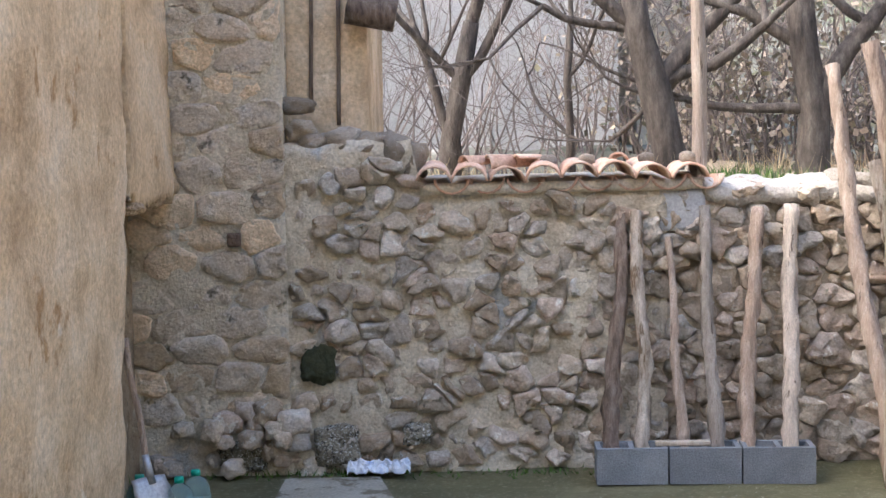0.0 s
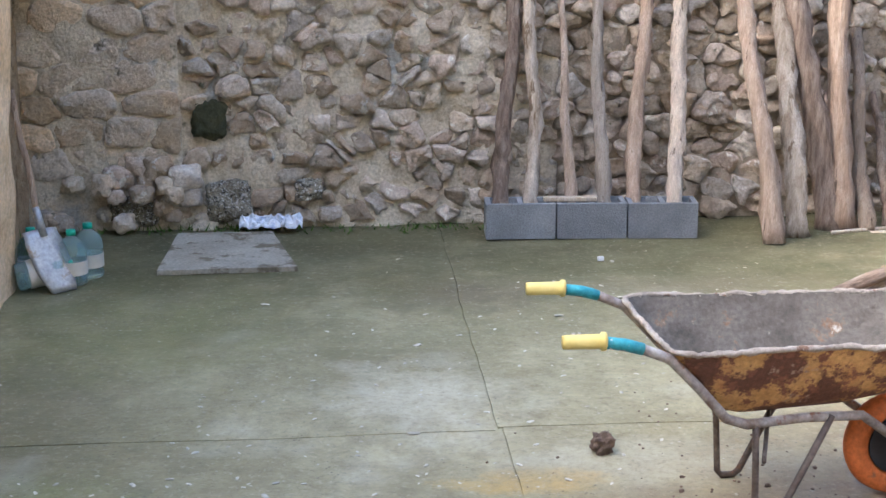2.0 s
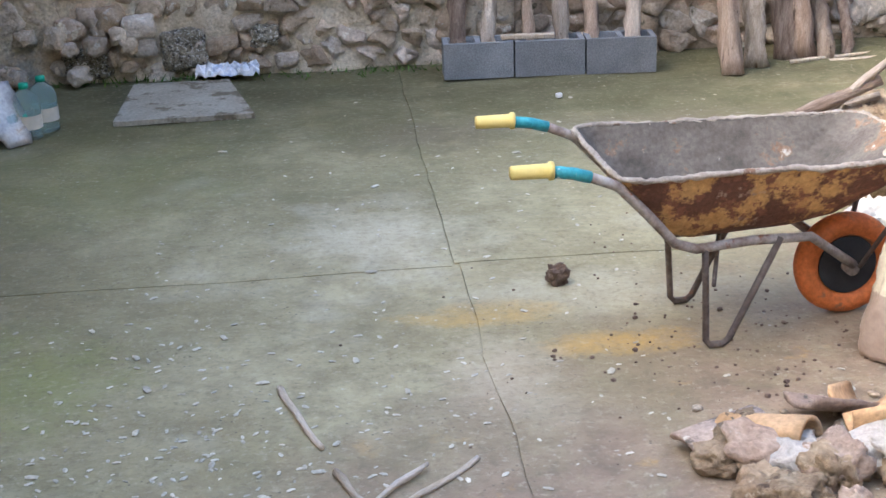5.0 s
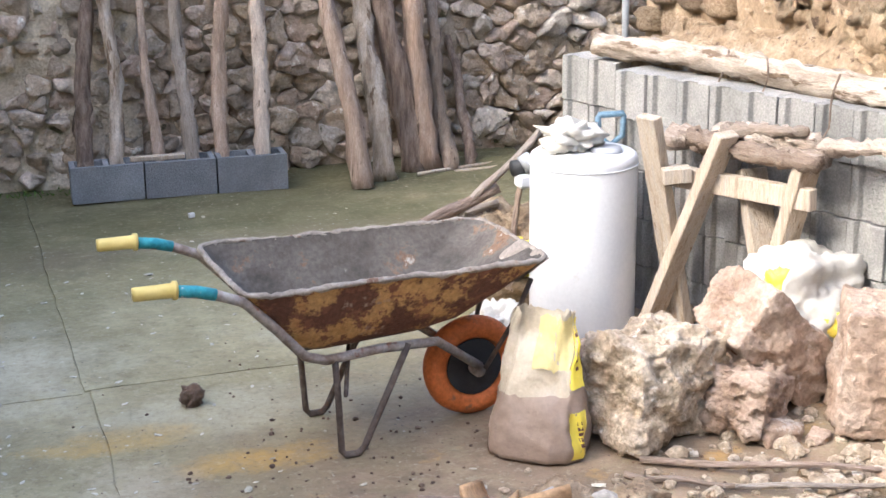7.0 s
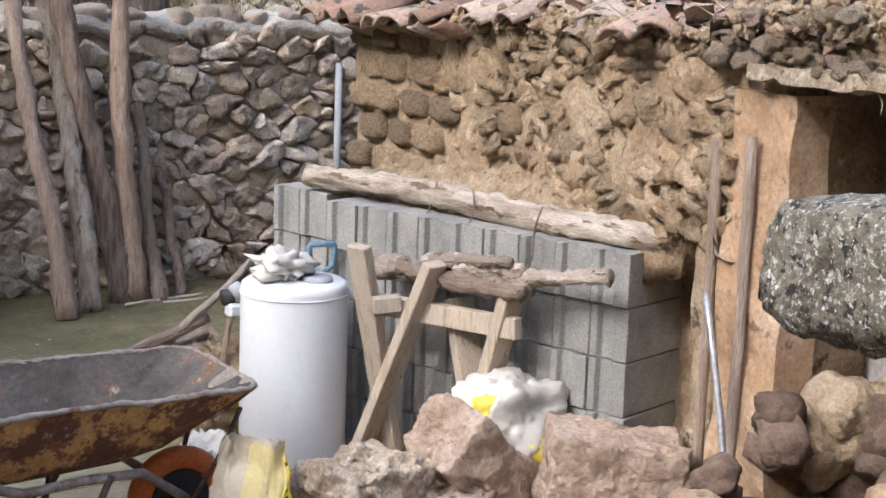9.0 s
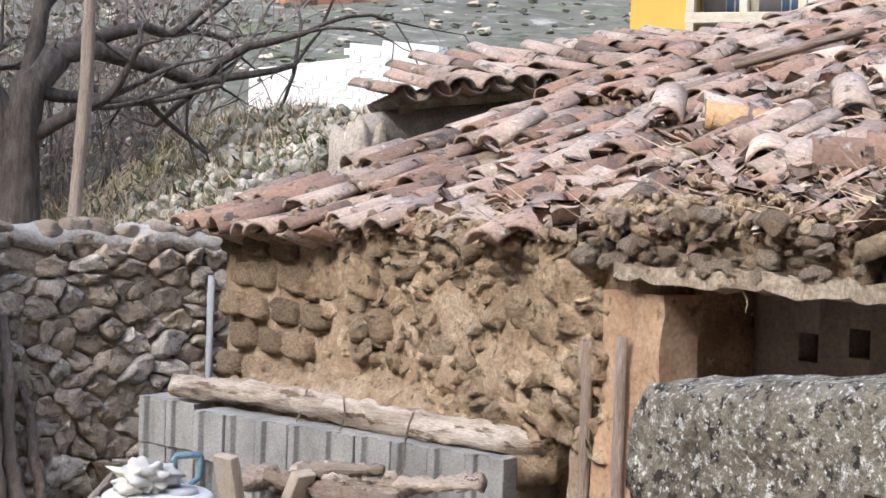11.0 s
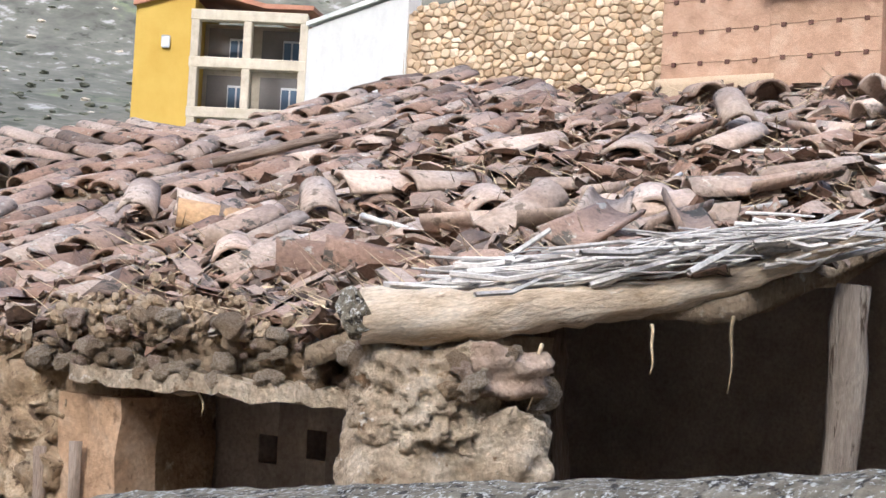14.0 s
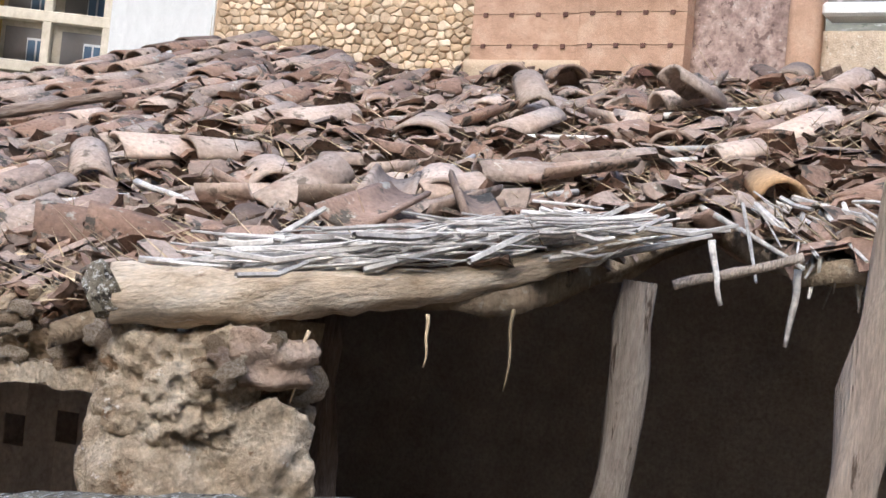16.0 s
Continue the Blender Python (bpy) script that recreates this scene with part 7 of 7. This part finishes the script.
def build_shovel():
    s = thing("shovel", "old shovel with a worn blade leaning on the stucco wall", "shovel")
    # blade stands on its tip, its handle leans on the wall
    tip, neck, top = Vector((-1.735, 6.42, 0.005)), Vector((-1.86, 6.52, 0.30)), Vector((-1.98, 6.62, 0.98))
    side = Vector((0.62, 0.55, 0)).normalized()
    norm = (neck - tip).cross(side).normalized()

    def f(u, v):
        w = 0.105 * (1 - 0.35 * max(0, 0.35 - v) / 0.35) * (1.0 if v < 0.85 else 0.9)
        return tip.lerp(neck, v) + side * (u * w) + norm * (0.022 * (u * u - 0.5))

    part("blade", solid_sheet(span(-1, 1, 0.2), span(0, 1, 0.1), f, norm * 0.004), M_STEEL, s, "worn grey steel blade", smooth=True)
    part("socket", tube([neck - (neck - tip) * 0.12, neck.lerp(top, 0.16)], [0.024, 0.018], 10), M_STEEL, s, smooth=True)
    part("handle", tube(pole_points(neck.lerp(top, 0.1), top, 10, 0.015, 3), [0.016] * 10, 9), M_WOOD, s, "smooth worn wooden handle", smooth=True)


build_shovel()


def bottle(lab, at, turn, mat, lying=False):
    t = thing("plastic_bottle", lab, "bottle", "bottles by the wall")
    prof = [(0.0, 0.0), (0.066, 0.004), (0.072, 0.02), (0.069, 0.06), (0.072, 0.09), (0.069, 0.12), (0.072, 0.15), (0.070, 0.19), (0.055, 0.225), (0.028, 0.25), (0.022, 0.262)]
    bm = bmesh.new()
    N = 20
    rows = [[bm.verts.new((r * math.cos(2 * math.pi * k / N), r * math.sin(2 * math.pi * k / N), z)) for k in range(N)] if r else [bm.verts.new((0, 0, z))] for r, z in prof]
    for a, b in zip(rows, rows[1:]):
        for k in range(N):
            bm.faces.new(list(dict.fromkeys([a[k % len(a)], a[(k + 1) % len(a)], b[(k + 1) % len(b)], b[k % len(b)]])))
    part("body", bm, mat, t, smooth=True)
    part("cap", tube([(0, 0, 0.258), (0, 0, 0.285)], [0.025, 0.024], 14), M_TEALPL, t, "green screw cap", smooth=True)
    part("label", tube([(0, 0, 0.06), (0, 0, 0.13)], [0.0735, 0.0735], 20, caps=False), M_FILM, t, "torn white paper label", smooth=True)
    t.matrix_world = pose(*at, 0, 82 if lying else 0, turn)


bottle("clear water bottle with a green cap on the concrete", (-1.72, 6.56, 0), 20, M_PET)
bottle("tall clear ribbed bottle beside the shovel", (-1.66, 6.70, 0), 70, M_PET)
bottle("clear bottle standing against the wall", (-1.93, 6.62, 0), 10, M_PET)
bottle("dusty clear bottle lying on its side", (-1.98, 6.44, 0.075), 20, M_PET, True)


def build_floor_bits():
    # flat slab set on the concrete
    bm = solid_sheet(span(0, 1, 0.1), span(0, 1, 0.1), lambda u, v: ((-1.32 + 0.03 * v) + (0.72 - 0.19 * v) * u, 6.68 + 0.80 * v + 0.02 * u * (1 - v), 0.030 + 0.003 * fb(u, v, 1, 4)), (0, 0, -0.026))
    tagged(part("flat_slab", bm, M_SLAB), "worn grey flat slab lying on the concrete", "slab")
    bm = solid_sheet(span(0, 1, 0.05), span(0, 1, 0.08), lambda u, v: (-0.95 + 0.36 * u, 7.54 + 0.12 * v + 0.02 * fb(u, v, 2, 5), 0.035 + 0.055 * abs(fb(u, v, 1, 7)) + 0.02 * math.sin(v * 9) + 0.02 * v), (0, 0, -0.008))
    tagged(part("plastic_wrapper", bm, M_BLUEFILM, smooth=False), "crumpled blue and white plastic wrapper by the wall", "wrapper")
    tagged(part("soil_clod", rock(0.075, 0.07, 0.085, 850, 4, 0.3, 0.3, 2.2), M_SOIL_AND_SHADE, smooth=True), "dark brown clod of soil on the concrete", "clod").matrix_world = pose(0.545, 4.15, 0.035)
    tagged(part("white_chip", box(0.034, 0.02, 0.024, 0.003), M_WHITE), "small white plaster chip on the concrete", "chip").matrix_world = pose(1.0, 6.77, 0.018, 0, 0, 15)
    for i, (a, b, r) in enumerate((((-0.45, 3.42, 0.012), (-0.33, 3.00, 0.012), 0.012), ((-0.30, 2.85, 0.012), (-0.20, 2.62, 0.012), 0.012), ((-0.26, 2.62, 0.012), (-0.04, 2.84, 0.02), 0.010), ((-0.15, 2.62, 0.012), (0.10, 2.88, 0.016), 0.010))):
        tagged(log_part("dry_stick", a, b, r, r * 0.8, i + 5, M_PINE, 0.015, 8, 0.2, 7), "dry pale stick on the concrete", "stick", "sticks on the yard")
    for i, (a, b, r) in enumerate((((1.80, 3.13, 0.02), (2.42, 2.72, 0.06), 0.013), ((1.72, 3.07, 0.016), (1.98, 2.84, 0.03), 0.012), ((1.95, 2.86, 0.03), (2.5, 2.55, 0.07), 0.010))):
        tagged(log_part("brown_cane", a, b, r, r * 0.7, i + 25, M_WOOD, 0.02, 10, 0.15, 7), "brown dry cane lying on the dirt", "cane", "canes on the dirt")
    # crumbs of soil, chips and leaves
    rg = random.Random(95)
    rs = [rock(1, 1, 1, 860 + i, 2, 0.4, 0.25) for i in range(4)]
    data = [([v.co.copy() for v in r.verts], [[v.index for v in f.verts] for f in r.faces]) for r in rs]
    for name, lab, mat, n, sizes, areas in (("soil_crumbs", "dark crumbs of soil scattered on the yard", M_SOIL_AND_SHADE, 230, (0.003, 0.010), ((1.05, 3.9, 0.38, 0.36), (1.5, 3.2, 0.5, 0.3), (0.8, 3.4, 0.4, 0.3))), ("pale_chips", "pale plaster chips and grit scattered on the yard", M_FLECK, 640, (0.004, 0.013), ((-0.95, 2.95, 0.42, 0.25), (-0.75, 3.0, 0.4, 0.3), (-0.7, 3.7, 0.5, 0.4), (-0.3, 4.4, 0.9, 0.9), (1.0, 5.8, 0.8, 0.7), (0.2, 3.0, 0.7, 0.4))), ("gravel", "dirt gravel and plaster crumbs at the foot of the rubble", M_ROCK, 700, (0.008, 0.04), ((2.4, 3.0, 0.4, 0.3), (1.6, 2.7, 0.4, 0.18), (2.6, 2.5, 0.3, 0.3), (2.2, 2.6, 0.4, 0.2)))):
        V, F = [], []
        for i in range(n):
            cx, cy, sx, sy = areas[i % len(areas)]
            x, y = rg.gauss(cx, sx), rg.gauss(cy, sy)
            if not (-1.85 < x < 3.0 and y < 7.6):
                continue
            s = rg.uniform(sizes[0], sizes[1]) * (1 if rg.random() < 0.85 else 1.7)
            m = Matrix.LocRotScale((x, y, floor_z(x, y) + s * 0.25), Euler((0, 0, rg.uniform(0, 6))), (s * (2.2 if name == "pale_chips" else 1.4), s * 1.1, s * (0.3 if name == "pale_chips" else 0.8)))
            vs, fs = data[i % 4]
            k = len(V)
            V += [m @ v for v in vs]
            F += [[k + q for q in f] for f in fs]
        me = bpy.data.meshes.new(name)
        me.from_pydata(V, [], F)
        me.materials.append(mat)
        tagged(new(name, me), lab, "debris", kind="stuff")


build_floor_bits()


def build_debris():
    """Heap of broken tiles, plaster lumps and earth in the foreground."""
    g = "broken pieces in the heap"
    t1 = mesh_of(barrel_tile(0.26, 0.20, 0.17, 0.016, 0.45), M_TILE, True)
    t2 = mesh_of(barrel_tile(0.26, 0.17, 0.14, 0.014, 0.75), M_TILE_ORANGE, True)
    for me, at, rot in ((t1, (0.68, 2.78, 0.02), (10, -8, 20)), (t1, (1.05, 2.95, 0.10), (160, 15, 10)), (t2, (1.12, 2.78, 0.12), (150, -10, -5)), (t2, (1.20, 2.92, 0.10), (190, 20, 60)), (t2, (1.0, 2.72, 0.08), (20, 10, 140))):
        ob = tagged(new("tile_fragment", me), "broken clay roof tile lying on the rubble heap", "tile", g)
        ob.matrix_world = pose(*at, *rot)
    rg = random.Random(97)
    for i in range(46):
        x, y = rg.uniform(0.75, 1.75), rg.gauss(2.62, 0.12)
        s = rg.uniform(0.05, 0.16)
        mat = rg.choice((M_CRUST, M_ADOBE_LUMP, M_ADOBE_LUMP, M_ROCK_PINK, M_ADOBE))
        ob = part("plaster_lump", rock(s * 1.4, s, s * 0.8, 880 + i, 4, 0.4, 0.22, 1.8), mat, smooth=True)
        ob.matrix_world = pose(x, y, s * 0.28 + 0.01, rg.uniform(-20, 20), rg.uniform(-20, 20), rg.uniform(0, 360))
        tagged(ob, "broken lump of plaster and earth on the rubble heap", "lump", g)
    ob = part("plaster_slab", rock(0.42, 0.12, 0.09, 940, 4, 0.8, 0.12, 2), M_CRUST, smooth=True)
    ob.matrix_world = pose(1.18, 2.68, 0.08, 10, -14, 12)
    tagged(ob, "long pale slab of broken plaster on the heap", "lump", g)
    for i, (x, y, s) in enumerate(((2.30, 3.12, 0.12), (2.42, 3.06, 0.08), (2.72, 3.05, 0.1), (2.05, 4.02, 0.14), (2.5, 4.25, 0.16), (2.85, 2.75, 0.14), (2.75, 2.45, 0.16), (2.45, 2.72, 0.09), (2.6, 2.6, 0.12))):
        ob = part("loose_stone", rock(s * 1.3, s, s * 0.8, 960 + i, 4, 0.6, 0.14), rg.choice((M_ROCK, M_ROCK_PINK)), smooth=True)
        ob.matrix_world = pose(x, y, s * 0.35, 0, 0, i * 37)
        tagged(ob, "loose stone lying on the dirt", "stone", "loose stones")


build_debris()


def build_tools():
    """Handles, sticks and sacks behind the boiler."""
    g = "handles behind the boiler"
    for i, (a, b, r, mat) in enumerate((((1.80, 5.05, 0.30), (2.22, 4.95, 0.72), 0.019, M_WOOD), ((1.66, 5.00, 0.33), (2.05, 5.02, 0.47), 0.032, M_WOOD_DARK), ((2.02, 4.85, 0.10), (2.16, 4.98, 0.58), 0.016, M_WOOD_DARK), ((1.98, 4.70, 0.10), (2.22, 4.80, 0.46), 0.020, M_WOOD), ((1.70, 5.1, 0.30), (2.1, 5.15, 0.36), 0.022, M_WOOD))):
        ob = log_part("tool_handle", a, b, r, r * 0.8, i + 60, mat, 0.02, 8, 0.15, 8)
        tagged(ob, "worn wooden tool handle propped among rubble", "handle", g)
    # mound they rest on
    ob = part("rubble_mound", rock(0.9, 0.6, 0.56, 990, 5, 0.2, 0.25, 2.5), M_ADOBE_LUMP, smooth=True)
    ob.matrix_world = pose(2.12, 5.02, 0.10)
    tagged(ob, "small mound of earth and rubble behind the boiler", "mound")
    s = part("yellow_sack", rock(0.34, 0.22, 0.16, 992, 5, 0.3, 0.25, 2.2), M_YPLASTIC, smooth=True)
    s.matrix_world = pose(1.98, 4.76, 0.24, 0, 10, 10)
    tagged(s, "crumpled yellow plastic sack behind the barrow", "sack")
    s = part("paper_sack", rock(0.30, 0.20, 0.2, 994, 5, 0.3, 0.25, 2.2), M_FILM, smooth=True)
    s.matrix_world = pose(1.78, 4.30, 0.09, 0, 0, 30)
    tagged(s, "crumpled pale paper sack behind the wheel", "sack")
    # power saw: white body with dark strap
    t = thing("power_tool", "small white and black power tool on the mound", "tool")
    part("body", box(0.10, 0.07, 0.06, 0.012, pose(2.12, 4.86, 0.53)), M_WHITE, t)
    part("motor", tube([(2.06, 4.88, 0.58), (2.17, 4.88, 0.59)], [0.035, 0.03], 14), M_BLACK, t, smooth=True)
    part("guard", tube([(2.09, 4.84, 0.6), (2.13, 4.84, 0.62)], [0.04, 0.04], 16), M_GREYPIPE, t, smooth=True)
    # grip of a spade beside the stack
    t = thing("spade", "spade with a blue-grey D grip leaning on the blocks", "spade")
    c = Vector((2.377, 4.60, 0.80))
    part("grip", tube([c + Vector(q) for q in ((-0.05, 0, -0.05), (-0.055, 0, 0.03), (-0.05, 0, 0.04), (0.05, -0.01, 0.04), (0.055, -0.01, 0.03), (0.05, -0.01, -0.05), (0, 0, -0.09), (-0.05, 0, -0.05))], [0.013] * 8, 8), surf("blue_grey_plastic", [(0.10, 0.17, 0.22), (0.16, 0.24, 0.30)], 8, rough=0.5, bump=0, vary=0), t, smooth=True)
    part("shaft", tube([c + Vector((0, 0, -0.08)), c + Vector((-0.02, -0.02, -0.80))], [0.016, 0.016], 9), M_WOOD, t, smooth=True)
    # rod leaning on the end of the stack
    ob = log_part("iron_rod", (2.78, 2.42, 0.02), (2.86, 2.76, 0.98), 0.013, 0.012, 3, M_STEEL, 0.01, 6, 0.05, 8)
    tagged(ob, "dull grey rod leaning on the blocks", "rod")
    # grey strip where the wall meets the shed
    ob = part("corner_pipe", tube([(3.93, 7.66, 0.2), (3.93, 7.66, 1.36)], [0.022, 0.022], 12), M_GREYPIPE, smooth=True)
    tagged(ob, "upright grey plastic pipe in the corner", "pipe")
    # wires twisted round the stack log
    for i, y in enumerate((4.25, 4.0, 3.6)):
        ob = part("wire_strand", pole((2.70 + 0.1 * (4.3 - y), y, 1.13), (2.66 + 0.1 * (4.3 - y), y + 0.03, 0.86), 0.004, 0.003, i, 0.04, 8), M_WOOD_DARK, smooth=True)
        tagged(ob, "thin dry strand hanging from the log", "strand", "strands on the log")


build_tools()


def build_weeds():
    rg = random.Random(99)
    V, F = [], []
    for cx, cy, cz, rad, n, hmax in ((-1.95, 6.75, 0.10, 0.05, 130, 0.16), (-1.1, 7.66, 0.0, 0.35, 200, 0.05), (0.2, 7.6, 0.0, 0.4, 160, 0.04), (4.1, 2.1, roofz(4.1, 2.1), 0.14, 260, 0.05), (4.35, 1.85, roofz(4.35, 1.85), 0.1, 120, 0.05), (3.6, 8.0, 1.6, 0.35, 200, 0.08)):
        for i in range(n):
            x, y = rg.gauss(cx, rad), rg.gauss(cy, min(rad, 0.05 if cy > 7 else rad))
            z = cz if cx < 4 else roofz(x, y)
            a, h = rg.uniform(0, 6.3), rg.uniform(0.3, 1) * hmax
            w = 0.006
            k = len(V)
            V += [Vector((x - w * math.cos(a), y - w * math.sin(a), z)), Vector((x + w * math.cos(a), y + w * math.sin(a), z)), Vector((x + rg.gauss(0, 0.02), y + rg.gauss(0, 0.02), z + h))]
            F.append([k, k + 1, k + 2])
    me = bpy.data.meshes.new("weeds")
    me.from_pydata(V, [], F)
    me.materials.append(M_GRASS)
    tagged(new("weeds", me), "small green weeds at the wall foot and on the roof", "weeds", kind="stuff")
    # mossy dark niche stone, and a brown lump painting the pier socket's shade
    part("moss_niche", rock(0.19, 0.05, 0.22, 995, 4, 0.55, 0.2), surf("moss", [(0.035, 0.04, 0.022), (0.075, 0.075, 0.04)], 12, bump=0.8, vary=0), wall_back, "hollow filled with dark green moss", smooth=True).matrix_basis = pose(-1.11, WY - 0.035, 0.64)
    part("socket_stone", rock(0.09, 0.05, 0.09, 996, 3, 0.9, 0.05), M_SOIL_AND_SHADE, bpy.data.objects["wall_corner_pier"], "dark brown lump standing for the shade in a beam socket", smooth=True).matrix_basis = pose(-1.56, WY - 0.075, 1.37)
    for i, (x, z, w, h) in enumerate(((-1.02, 0.16, 0.30, 0.28), (-1.55, 0.12, 0.34, 0.22), (-0.55, 0.22, 0.2, 0.14))):
        part("lichen_boulder", rock(w, 0.2, h, 1000 + i, 4, 0.5, 0.12), M_LICHEN, wall_back, "dark footing stone specked with lichen", smooth=True).matrix_basis = pose(x, WY - 0.0, z)


build_weeds()
